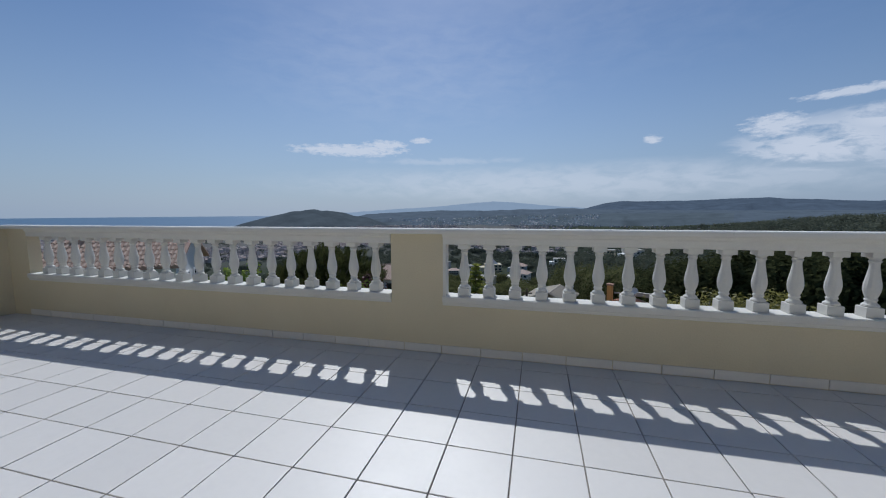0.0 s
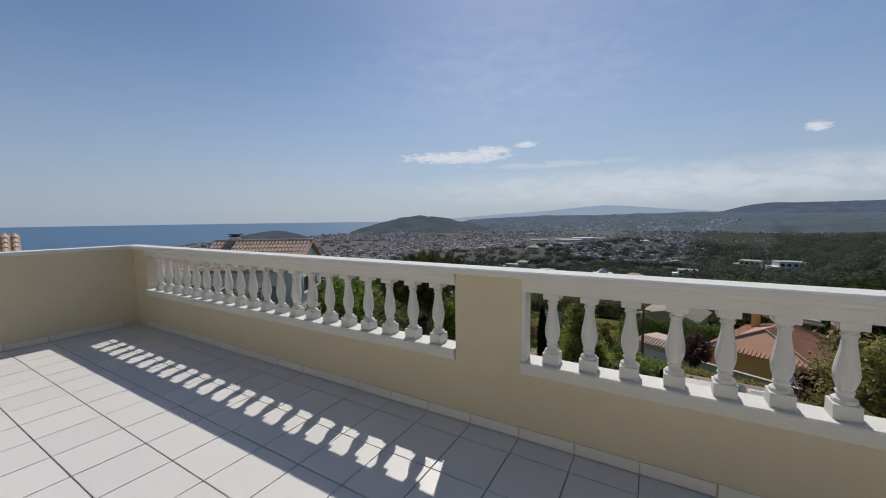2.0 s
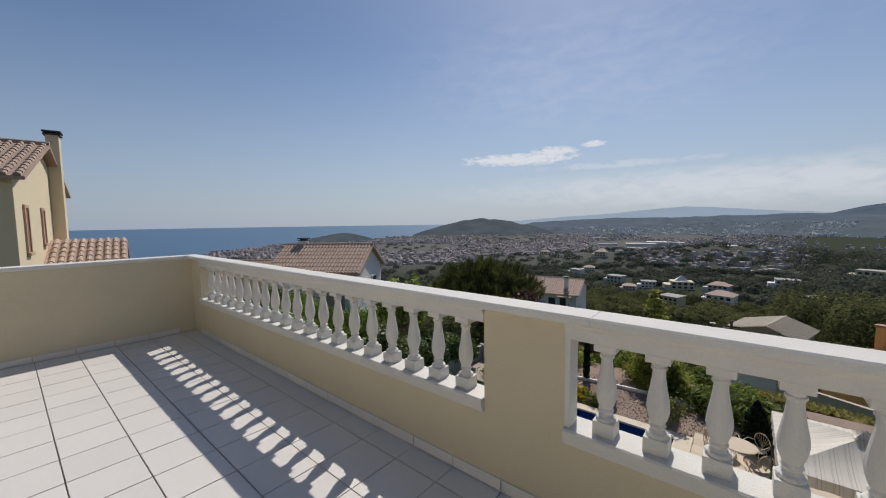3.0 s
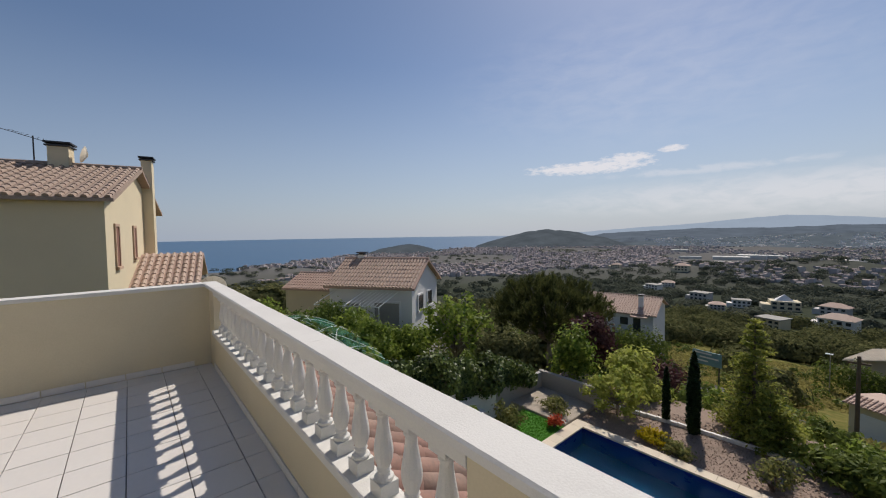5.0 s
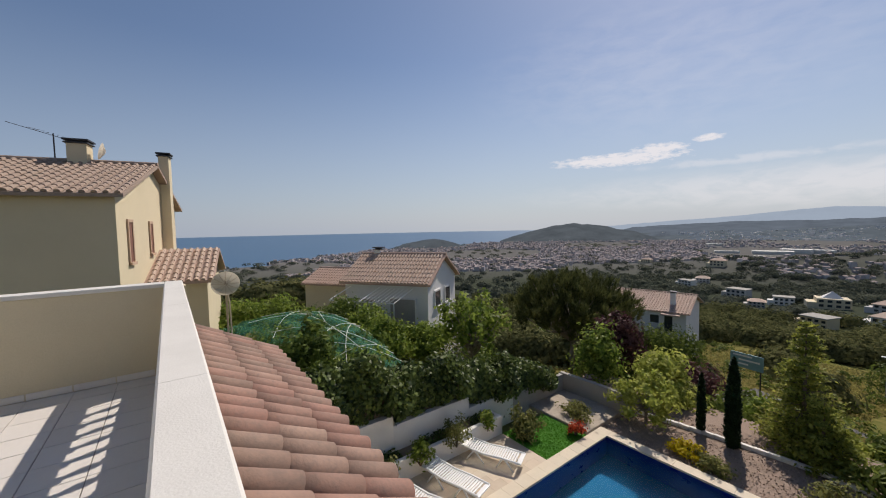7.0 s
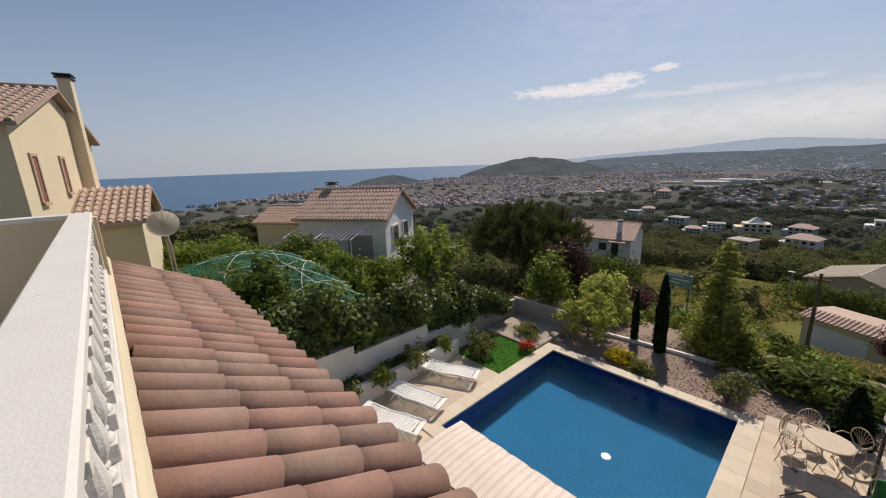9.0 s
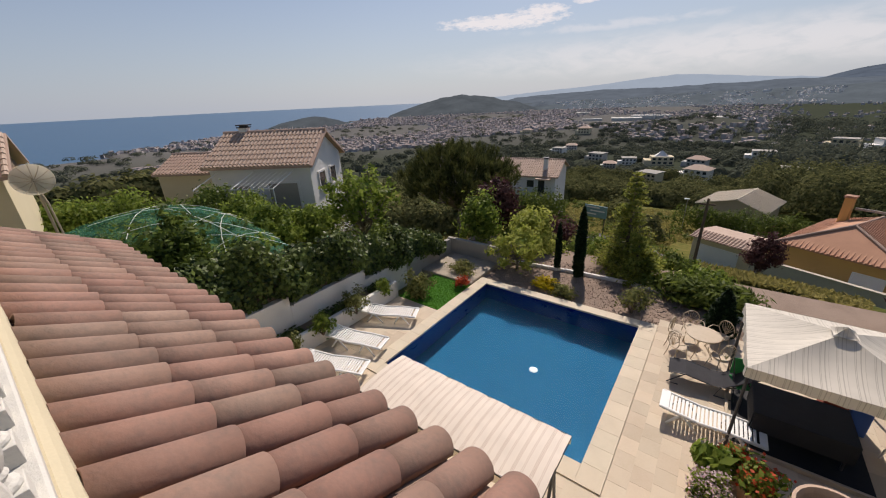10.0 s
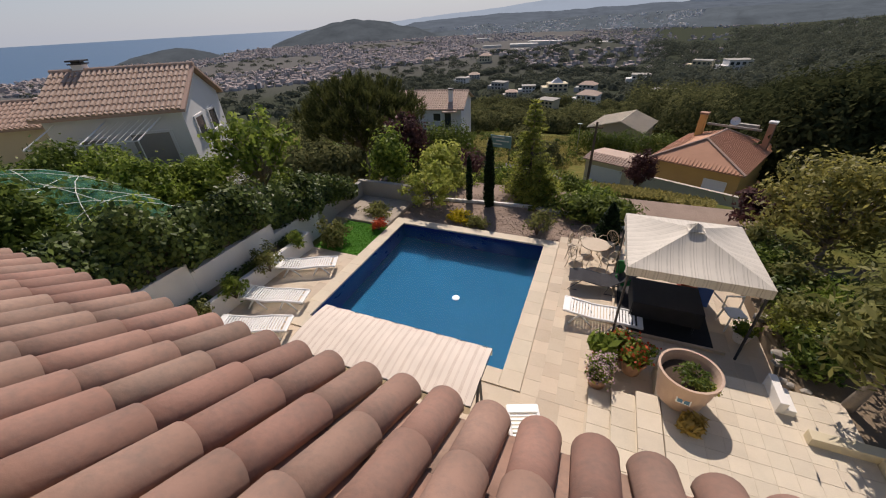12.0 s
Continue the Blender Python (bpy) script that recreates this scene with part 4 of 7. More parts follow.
# coping slabs round the pool
CW_L, CW_R, CW_F, CW_N = 0.42, 0.46, 0.36, 0.42
cop = thing("pool_coping", "pale cream stone coping slabs round the pool", "coping", kind="structure")


def slabs(parent, name, xa, xb, ya, yb, nx_, ny_, zt, material, gap=0.002, thick=0.06, bevel=0.003, bond=False):
    """A field of slabs, each its own piece; bond: every other row is set off by half a slab."""
    w, h = (xb - xa) / nx_, (yb - ya) / ny_
    half = finish(box(bmesh.new(), (-w / 2 + gap, -h / 4 + gap, -thick), (w / 2 - gap, h / 4 - gap, 0), bevel), name, material) if bond else None
    me = finish(box(bmesh.new(), (-w / 2 + gap, -h / 2 + gap, -thick), (w / 2 - gap, h / 2 - gap, 0), bevel), name, material)
    for i in range(nx_):
        if bond and i % 2:
            for yc in (ya + h / 4, yb - h / 4):
                part(name, half, None, parent).location = (xa + (i + 0.5) * w, yc, zt)
        for j in range(ny_ - 1 if bond and i % 2 else ny_):
            ob = part(name, me, None, parent)
            ob.location = (xa + (i + 0.5) * w, ya + (j + (1.0 if bond and i % 2 else 0.5)) * h, zt + random.uniform(-0.0015, 0.0015))


slabs(cop, "slab", x0 - CW_L, x0 + 0.03, y0 - CW_N, y1 + CW_F, 1, 13, DZ + 0.03, COPING)
slabs(cop, "slab", x1 - 0.03, x1 + CW_R, y0 - CW_N, y1 + CW_F, 1, 13, DZ + 0.03, COPING)
slabs(cop, "slab", x0 + 0.03, x1 - 0.03, y1 - 0.03, y1 + CW_F, 11, 1, DZ + 0.03, COPING)
slabs(cop, "slab", x0 + 0.03, x1 - 0.03, y0 - CW_N, y0 + 0.03, 11, 1, DZ + 0.03, COPING)

# sand bed of the deck, butted round the coping
DX0, DX1, DY0, DY1 = -9.0, 5.2, 1.0, 12.6
cx0, cx1, cy0, cy1 = x0 - CW_L, x1 + CW_R, y0 - CW_N, y1 + CW_F
bm = boxes(((DX0, DY0, -5.8), (DX1, cy0, DZ - 0.004)), ((DX0, cy0, -5.8), (cx0, 9.1, DZ - 0.004)), ((cx1, cy0, -5.8), (DX1, DY1, DZ - 0.004)), ((cx0, cy0, -5.8), (x0 - 0.21, cy1, DZ - 0.05)), ((x1 + 0.21, cy0, -5.8), (cx1, cy1, DZ - 0.05)), ((x0 - 0.21, cy0, -5.8), (x1 + 0.21, y0 - 0.21, DZ - 0.05)), ((x0 - 0.21, y1 + 0.21, -5.8), (x1 + 0.21, cy1, DZ - 0.05)))
deck = solid("pavement", bm, JOINT, "sandstone slab deck round the pool", "deck", "structure")
slabs(deck, "paving_slab", cx1 + 0.005, 2.75, cy0, DY1, 9, 17, DZ, DECK, 0.0015, 0.04, 0.0015, True)
slabs(deck, "paving_slab", cx0 - 2.0, cx0 - 0.005, 2.2, 9.1, 6, 14, DZ, DECK, 0.0015, 0.04, 0.0015, True)
slabs(deck, "paving_slab", cx0, 0.75, 2.4, cy0 - 0.005, 16, 6, DZ, DECK, 0.0015, 0.04, 0.0015, True)
slabs(deck, "paving_slab", 2.755, 4.5, 7.1, DY1, 5, 9, DZ, DECK, 0.0015, 0.04, 0.0015, True)

# gravel bed, planting and turf beyond the pool
bm = bmesh.new()
box(bm, (DX0 - 1.2, cy1, -5.84), (6.5, 16.9, DZ - 0.06))
solid("gravel_bed", bm, GRAVEL, "brown gravel bed with garden shrubs", "gravel", "structure")
bm = bmesh.new()
for k in range(26):
    a = k / 25
    px = -7.0 + a * 8.6
    py = 14.25 + 0.5 * math.sin(a * 2.4) - 2.2 * max(0, a - 0.55) ** 1.5
    box(bm, (px - 0.17, py - 0.06, DZ - 0.08), (px + 0.17, py + 0.06, DZ + 0.07), 0.012)
solid("garden_edging", bm, WHITE_WALL, "pale stone edging of the gravel path", "edging", "structure")
bm = boxes(((-9.0, 9.12, -5.8), (cx0 - 0.004, 11.3, DZ + 0.01)), bevel=0.01)
solid("lawn", bm, TURF, "bright green patch of artificial turf", "lawn", "structure")
rng = np.random.default_rng(9)
bl = np.stack([rng.uniform(-9.0, cx0 - 0.02, 14000), rng.uniform(9.13, 11.28, 14000), np.full(14000, DZ + 0.02)], 1)
tagged(new("turf_blades", leaf_mesh("turf_blades", bl, 0.022, leafy("turf_fibres", (0.05, 0.20, 0.012), (0.11, 0.32, 0.03), 0.3), rng, 2.0)), "short bright green turf blades", "grass", kind="stuff")
gs = np.stack([rng.uniform(-7.4, 2.0, 9000), rng.uniform(cy1 + 0.05, 15.5, 9000), np.full(9000, DZ - 0.05)], 1)
tagged(new("gravel", leaf_mesh("gravel", gs, 0.045, surface("gravel_stones", (0.36, 0.27, 0.21), 0.95, 0.3, 20, 2, 0.2), rng, 1.2)), "loose brown gravel stones", "gravel", kind="stuff")

# steps up to the upper paving
UZ = -5.10
st = thing("garden_steps", "three broad pale stone steps with raised nosings", "steps", kind="structure")
for k, (sx, sz) in enumerate(((0.78, -5.41), (1.20, -5.255), (1.62, UZ))):
    part("step", boxes(((sx + 0.03, 1.0, -5.8), (2.06 if k < 2 else 2.05, 6.05, sz - 0.035)), bevel=0.004), PAVER, st)
    for j in range(12):
        part("tread_slab", boxes(((sx, 1.0 + j * 0.42, sz - 0.034), (sx + 0.42, 1.0 + (j + 1) * 0.42 - 0.006, sz)), bevel=0.008), PAVER, st)
bm = boxes(((2.06, 1.0, -5.8), (5.2, 7.05, UZ - 0.005)))
up = solid("upper_pavement", bm, JOINT, "upper terrace of pale square paving slabs", "pavement", "structure")
slabs(up, "paving_slab", 2.06, 5.2, 1.8, 7.05, 10, 17, UZ, PAVER, 0.003, 0.05, 0.002)

# ---- houses ----


def barrel_slope(bm, o, along, down, length, run, pitch=0.26, step=0.42, r=0.085):
    """Rows of barrel tiles down one roof slope; o: a top corner."""
    o, along, down = Vector(o), Vector(along).normalized(), Vector(down).normalized()
    up = along.cross(down)
    if up.z < 0:
        up = -up
    for i in range(int(length / pitch)):
        for k in range(int(math.ceil(run / step))):
            s0, s1 = k * step, min((k + 1) * step + 0.05, run)
            base = o + along * (pitch * (i + 0.5))
            rows = []
            for s, rr, lift in ((s0, r * 0.85, 0.0), (s1, r * 1.08, 0.022)):
                rows.append([bm.verts.new(base + down * s + along * (rr * math.cos(math.pi * j / 4)) + up * (rr * math.sin(math.pi * j / 4) + lift)) for j in range(5)])
            for j in range(4):
                bm.faces.new((rows[0][j], rows[0][j + 1], rows[1][j + 1], rows[1][j]))
            bm.faces.new(rows[1])


def slab_poly(bm, pts, thick):
    """A thick plate from its upper corners."""
    a = [bm.verts.new(p) for p in pts]
    b = [bm.verts.new((p[0], p[1], p[2] - thick)) for p in pts]
    bm.faces.new(a)
    bm.faces.new(b[::-1])
    k = len(pts)
    for i in range(k):
        bm.faces.new((a[i], b[i], b[(i + 1) % k], a[(i + 1) % k]))
    bmesh.ops.recalc_face_normals(bm, faces=bm.faces)


def window(parent, at, turn, w, h, frame_mat, shutter=None, name="window"):
    """A window with its frame, sill and pane, standing out of a wall that faces local -y."""
    win = part(name, boxes(((-w / 2, -0.02, 0), (w / 2, 0.02, h))), WINDOW_GLASS if shutter is None else shutter, parent)
    win.matrix_basis = pose(*at, 0, 0, turn)
    t = 0.11
    part("frame", boxes(((-w / 2 - t, -0.05, -t), (-w / 2, 0.03, h + t)), ((w / 2, -0.05, -t), (w / 2 + t, 0.03, h + t)), ((-w / 2, -0.05, h), (w / 2, 0.03, h + t)), bevel=0.004), frame_mat, win)
    part("sill", boxes(((-w / 2 - t, -0.10, -t), (w / 2 + t, 0.03, -0.002)), bevel=0.006), frame_mat, win)
    return win


def gable_house(name, label, at, turn, w, d, base, eave, rise, wall, tiles_mat, over=0.3, ridge_axis="y", ridge_at=0.5, tile_pitch=0.27):
    """A house of w by d with a gabled roof of barrel tiles; its ridge runs along local x or y."""
    ob = thing(name, label, "house", at, turn)
    bm = bmesh.new()
    box(bm, (0, 0, base), (w, d, eave - 0.12))
    span = w if ridge_axis == "y" else d
    r = span * ridge_at
    tops = []
    for e0 in (0.0, d if ridge_axis == "y" else w):
        if ridge_axis == "y":
            tops.append([(0, e0, eave - 0.121), (w, e0, eave - 0.121), (r, e0, eave + rise - 0.18)])
        else:
            tops.append([(e0, 0, eave - 0.121), (e0, d, eave - 0.121), (e0, r, eave + rise - 0.18)])
    a, b = ([bm.verts.new(p) for p in t] for t in tops)
    bm.faces.new(a), bm.faces.new(b[::-1])
    for i in range(3):
        bm.faces.new((a[i], b[i], b[(i + 1) % 3], a[(i + 1) % 3]))
    bmesh.ops.recalc_face_normals(bm, faces=bm.faces)
    part("wall", bm, wall, ob)
    pm, tm = bmesh.new(), bmesh.new()
    long = (d if ridge_axis == "y" else w) + 2 * over
    for lo in (True, False):
        run_h = (r if lo else span - r) + over
        drop = rise * run_h / (r if lo else span - r)
        sgn = -1 if lo else 1
        if ridge_axis == "y":
            top = [(r, -over, eave + rise), (r, long - over, eave + rise)]
            low = [(r + sgn * run_h, long - over, eave + rise - drop), (r + sgn * run_h, -over, eave + rise - drop)]
            al, dn = (0, 1, 0), (sgn * run_h, 0, -drop)
        else:
            top = [(-over, r, eave + rise), (long - over, r, eave + rise)]
            low = [(long - over, r + sgn * run_h, eave + rise - drop), (-over, r + sgn * run_h, eave + rise - drop)]
            al, dn = (1, 0, 0), (0, sgn * run_h, -drop)
        slab_poly(pm, top + low, 0.12)
        barrel_slope(tm, top[0], al, dn, long, math.hypot(run_h, drop), tile_pitch)
    roof_ob = part("roof", pm, tiles_mat, ob, "weathered clay tile roof")
    part("roof_tiles", tm, tiles_mat, roof_ob)["kind"] = "stuff"
    cap = tube([(r, -over, eave + rise + 0.02), (r, long - over, eave + rise + 0.02)] if ridge_axis == "y" else [(-over, r, eave + rise + 0.02), (long - over, r, eave + rise + 0.02)], 0.11, 10)
    part("ridge_cap", cap, tiles_mat, roof_ob)
    return ob


def chimney(parent, lo, hi, material, cap_mat=None):
    c = part("chimney", boxes((lo, hi), bevel=0.01), material, parent)
    x0_, y0_, x1_, y1_ = lo[0], lo[1], hi[0], hi[1]
    part("chimney_cap", boxes(((x0_ - 0.07, y0_ - 0.07, hi[2] + 0.002), (x1_ + 0.07, y1_ + 0.07, hi[2] + 0.06)), ((x0_ + 0.05, y0_ + 0.05, hi[2] + 0.06), (x1_ - 0.05, y1_ - 0.05, hi[2] + 0.12)), ((x0_ - 0.09, y0_ - 0.09, hi[2] + 0.12), (x1_ + 0.09, y1_ + 0.09, hi[2] + 0.19)), bevel=0.01), cap_mat or DARK_METAL, c)


# cream neighbour with its annex
h1 = gable_house("house", "cream rendered house with a clay tile gable roof", (-17.0, -1.40, 0), 169.4, 9.6, 12.0, -6.5, 3.2, 1.65, HOUSE_CREAM, CLAY_GREY, 0.32, "y", 0.5, 0.30)
SHUTTER = surface("brown_red_shutter", (0.22, 0.10, 0.065), 0.7, 0.1, 40, 3, 0.1)
TRIM_PALE = surface("pale_clay_trim", (0.50, 0.345, 0.24), 0.85, 0.12, 50, 2, 0.2)
window(h1, (1.35, -0.01, 0.66), 0, 0.42, 1.5, TRIM_PALE, SHUTTER)
window(h1, (4.25, -0.01, 0.86), 0, 0.38, 1.3, TRIM_PALE, SHUTTER)
chimney(h1, (4.35, 2.0, 4.2), (5.0, 2.65, 5.55), HOUSE_CREAM)
chimney(h1, (6.45, -0.42, -1.0), (7.05, -0.002, 5.55), HOUSE_CREAM)
mast = tube([(4.9, 3.2, 4.6), (4.9, 3.2, 6.0)], 0.025, 6)
for k in range(7):
    tube([(4.9 - 0.02 * k, 3.2 + 0.16 * k - 0.3, 5.85 + 0.05 * k), (4.9 + 0.3 - 0.06 * k, 3.2 + 0.16 * k - 0.2, 5.86 + 0.05 * k)], 0.008, 4, mast)
    tube([(4.9 - 0.02 * k, 3.2 + 0.16 * k - 0.3, 5.85 + 0.05 * k), (4.9 - 0.3 + 0.06 * k, 3.2 + 0.16 * k - 0.4, 5.86 + 0.05 * k)], 0.008, 4, mast)
tube([(4.9, 2.7, 5.75), (4.9, 4.6, 6.35)], 0.012, 5, mast)
part("aerial", mast, DARK_METAL, h1, "thin metal television aerial")
dish = bmesh.new()
bmesh.ops.create_cone(dish, segments=20, radius1=0.36, radius2=0.10, depth=0.14, cap_ends=False)
bmesh.ops.transform(dish, matrix=pose(4.6, 1.55, 5.3, 100, 0, 30), verts=dish.verts)
part("roof_dish", dish, DISH, h1, "small grey satellite dish")
# annex against the gable wall
an = bmesh.new()
box(an, (2.95, -2.2, -6.5), (8.1, -0.003, -0.45))
an_ob = part("annex_wall", an, HOUSE_CREAM, h1)
pm, tm = bmesh.new(), bmesh.new()
slab_poly(pm, [(5.6, -2.5, 0.93), (5.6, -0.01, 0.93), (2.62, -0.01, -0.36), (2.62, -2.5, -0.36)], 0.12)
slab_poly(pm, [(5.6, -0.01, 0.93), (5.6, -2.5, 0.93), (8.5, -2.5, -0.36), (8.5, -0.01, -0.36)], 0.12)
barrel_slope(tm, (5.6, -2.5, 0.93), (0, 1, 0), (-2.98, 0, -1.29), 2.49, 3.25, 0.27)
slab_poly(tm, [(5.6, -2.18, 0.80), (8.1, -2.18, -0.45), (2.95, -2.18, -0.45)], 0.05)
ar = part("annex_roof", pm, CLAY_PALE, h1)
part("roof_tiles", tm, CLAY_PALE, ar)["kind"] = "stuff"
part("bargeboard", boxes(((8.05, -2.5, -0.6), (8.12, -2.42, -0.4))), WHITE_WALL, h1)

dish_t = thing("satellite_dish", "large pale mesh satellite dish on a wall bracket", "satellite dish", (-18.85, 1.95, -1.6))
rings = [(r_ * 0.74, z_ * 0.74) for r_, z_ in ((0.02, 0.0), (0.25, 0.02), (0.45, 0.075), (0.62, 0.15), (0.74, 0.225), (0.755, 0.235), (0.745, 0.245))]
bm = lathe(rings, 28, cap=False)
bmesh.ops.transform(bm, matrix=pose(0, 0, 1.0, 62, 0, 80), verts=bm.verts)
part("reflector", bm, DISH, dish_t, smooth=True)
for k in range(12):
    a_ = 2 * math.pi * k / 12
    bm = tube([(0.03 * math.cos(a_), 0.03 * math.sin(a_), 0.03), (0.33 * math.cos(a_), 0.33 * math.sin(a_), 0.075), (0.54 * math.cos(a_), 0.54 * math.sin(a_), 0.174)], 0.010, 4)
    bmesh.ops.transform(bm, matrix=pose(0, 0, 1.0, 62, 0, 80), verts=bm.verts)
    part("rib", bm, CREAM_METAL, dish_t)
bm = tube([(0, 0, 0.02), (0, 0, 0.55)], 0.012, 6)
bmesh.ops.transform(bm, matrix=pose(0, 0, 1.0, 62, 0, 80), verts=bm.verts)
part("feed_arm", bm, CREAM_METAL, dish_t)
part("bracket", tube([(0, 0, -3.9), (0, 0, 0.5), (-0.05, 0, 0.95)], 0.05, 8), CREAM_METAL, dish_t)
part("bracket", tube([(0.1, 0.2, -3.9), (0.05, 0.1, 0.2), (-0.05, 0, 0.9)], 0.035, 8), CREAM_METAL, dish_t)

# white neighbour beyond the hedge
h2 = gable_house("house", "white rendered house with a pale tile gable roof", (-21.9, 8.65, 0), 33.5, 5.5, 5.0, -6.5, -1.30, 1.38, HOUSE_WHITE, CLAY_PALE, 0.28, "x", 0.5, 0.22)
window(h2, (5.51, 1.5, -3.0), 90, 0.9, 0.9, HOUSE_WHITE)
window(h2, (5.51, 3.3, -3.0), 90, 0.9, 0.9, HOUSE_WHITE)
window(h2, (1.6, -0.01, -3.6), 0, 0.9, 1.1, HOUSE_WHITE, GREY_WALL)
window(h2, (3.9, -0.01, -4.0), 0, 1.6, 1.6, HOUSE_WHITE, GREY_WALL)
chimney(h2, (0.7, 2.4, -0.4), (1.15, 2.85, 0.35), HOUSE_WHITE)
bm = bmesh.new()
for xx in (0.4, 2.4, 4.6):
    tube([(xx, -0.02, -1.75), (xx - 0.5, -1.5, -2.35)], 0.03, 5, bm)
for k in range(9):
    tube([(2.4 + k * 0.27, -0.1, -1.78), (1.95 + k * 0.27, -1.45, -2.32)], 0.012, 4, bm)
tube([(-0.1, -1.5, -2.36), (4.1, -1.5, -2.36)], 0.03, 5, bm)
tube([(4.1, -1.5, -2.36), (4.1, -1.5, -5.4)], 0.03, 5, bm)
part("pergola_frame", bm, PLASTIC, h2, "thin white pergola bars")
gable_house("house", "cream house with a low tan tile roof", (-31.6, 9.0, 0), 33, 6.0, 4.5, -6.5, -2.55, 0.95, HOUSE_CREAM, CLAY_PALE, 0.25, "x", 0.5, 0.26)

# white house behind the pine
h4 = gable_house("house", "white house with a pale tile roof among trees", (-25.4, 43.3, 0), 10, 9.4, 8.0, -16.5, -8.0, 1.35, HOUSE_WHITE, CLAY_PALE, 0.4, "x", 0.5, 0.3)
window(h4, (6.3, -0.01, -9.6), 0, 0.9, 0.9, HOUSE_WHITE)
window(h4, (7.7, -0.01, -10.4), 0, 0.8, 1.9, HOUSE_WHITE)
part("porch_roof", boxes(((7.1, -1.0, -8.45), (8.9, -0.002, -8.3)), bevel=0.02), CLAY_PALE, h4)
chimney(h4, (7.6, 1.2, -7.6), (8.1, 1.7, -6.2), HOUSE_WHITE)

# ochre house below the road, hipped roof
h3 = thing("house", "ochre house with a red tile hip roof", "house", (4.9, 40.2, 0), -25.7)
part("wall", boxes(((0.3, 0.3, -16.5), (7.6, 10.4, -11.05))), HOUSE_OCHRE, h3)
pm, tm = bmesh.new(), bmesh.new()
zr, ze = -9.25, -11.0
c = [(0, 0, ze), (7.9, 0, ze), (7.9, 10.7, ze), (0, 10.7, ze)]
rA, rB = (3.6, 3.2, zr), (3.95, 7.6, zr)
for pts in ([c[0], c[1], rA], [c[1], c[2], rB, rA], [c[2], c[3], rB], [c[3], c[0], rA, rB]):
    slab_poly(pm, pts, 0.10)
roof3 = part("roof", pm, CLAY_ORANGE, h3, "red clay tile hip roof")


def hip_rows(bm, pts, down, pitch=0.30):
    """Barrel rows clipped to one triangular or four-sided slope."""
    pts = [Vector(p) for p in pts]
    o = pts[0]
    al = (pts[1] - pts[0]).normalized()
    dn = Vector(down).normalized()
    up = al.cross(dn)
    up = up if up.z > 0 else -up
    poly = [((p - o).dot(al), (p - o).dot(dn)) for p in pts]
    u = pitch / 2
    while u < max(q[0] for q in poly):
        cuts = []
        for (u0, v0), (u1, v1) in zip(poly, poly[1:] + poly[:1]):
            if (u0 - u) * (u1 - u) < 0:
                cuts.append(v0 + (v1 - v0) * (u - u0) / (u1 - u0))
        if len(cuts) >= 2:
            va, vb = min(cuts), max(cuts)
            if vb - va > 0.15:
                tube([o + al * u + dn * va + up * 0.01, o + al * u + dn * vb + up * 0.01], [0.075, 0.09], 6, bm)
        u += pitch


hip_rows(tm, [c[0], c[1], rA], (0, -4.0, -(zr - ze)))
hip_rows(tm, [c[1], c[2], rB, rA], (3.95, 0, -(zr - ze)))
hip_rows(tm, [c[3], c[0], rA, rB], (-3.95, 0, -(zr - ze)))
part("roof_tiles", tm, CLAY_ORANGE, roof3)["kind"] = "stuff"
bm = bmesh.new()
for p, q in ((c[0], rA), (c[1], rA), (rA, rB), (c[2], rB)):
    tube([Vector(p) + Vector((0, 0, 0.05)), Vector(q) + Vector((0, 0, 0.05))], 0.11, 7, bm)
part("ridge_cap", bm, CLAY_PALE, roof3)
chimney(h3, (1.3, 7.6, -10.6), (1.9, 8.2, -8.1), HOUSE_OCHRE, TERRA_TRIM)
chimney(h3, (7.0, 8.0, -11.0), (7.5, 8.6, -8.3), TERRA_TRIM, PLASTIC)
part("roof_rail", boxes(((2.0, 8.2, -9.15), (6.6, 8.35, -8.95)), ((3.8, 8.8, -9.3), (6.2, 9.3, -8.8)), bevel=0.02), GREY_WALL, h3)
bm = lathe([(0.02, 0), (0.25, 0.03), (0.4, 0.1), (0.41, 0.11), (0.25, 0.05), (0.02, 0.02)], 16, cap=False)
bmesh.ops.transform(bm, matrix=pose(4.3, 8.2, -8.5, 70, 0, 20), verts=bm.verts)
part("roof_dish", bm, PLASTIC, h3)
window(h3, (5.9, 0.29, -13.0), 0, 1.6, 1.0, PLASTIC, PLASTIC)
BOUNDARY = surface("beige_boundary_render", (0.50, 0.46, 0.38), 0.9, 0.14, 30, 0.7, 0.2)
bw = thing("garage_wall", "low garage front and boundary wall along the road", "wall", (4.9, 40.2, 0), -25.7)
part("garage_front", boxes(((-6.0, -0.6, -16.0), (-0.6, 3.4, -12.15))), HOUSE_CREAM, bw)
gd = part("garage_door", boxes(((-5.3, -0.66, -14.7), (-1.9, -0.602, -12.75)), bevel=0.01), PLASTIC, bw, "white sectional garage door")
pm = bmesh.new()
slab_poly(pm, [(-6.2, 0.4, -11.7), (-0.5, 0.4, -11.7), (-0.5, -1.0, -12.1), (-6.2, -1.0, -12.1)], 0.08)
slab_poly(pm, [(-0.5, 0.4, -11.7), (-6.2, 0.4, -11.7), (-6.2, 3.6, -12.05), (-0.5, 3.6, -12.05)], 0.08)
g_roof = part("garage_roof", pm, CLAY_PALE, bw)
tm = bmesh.new()
barrel_slope(tm, (-6.2, 0.4, -11.7), (1, 0, 0), (0, -1.4, -0.4), 5.7, 1.5, 0.3)
part("roof_tiles", tm, CLAY_PALE, g_roof)
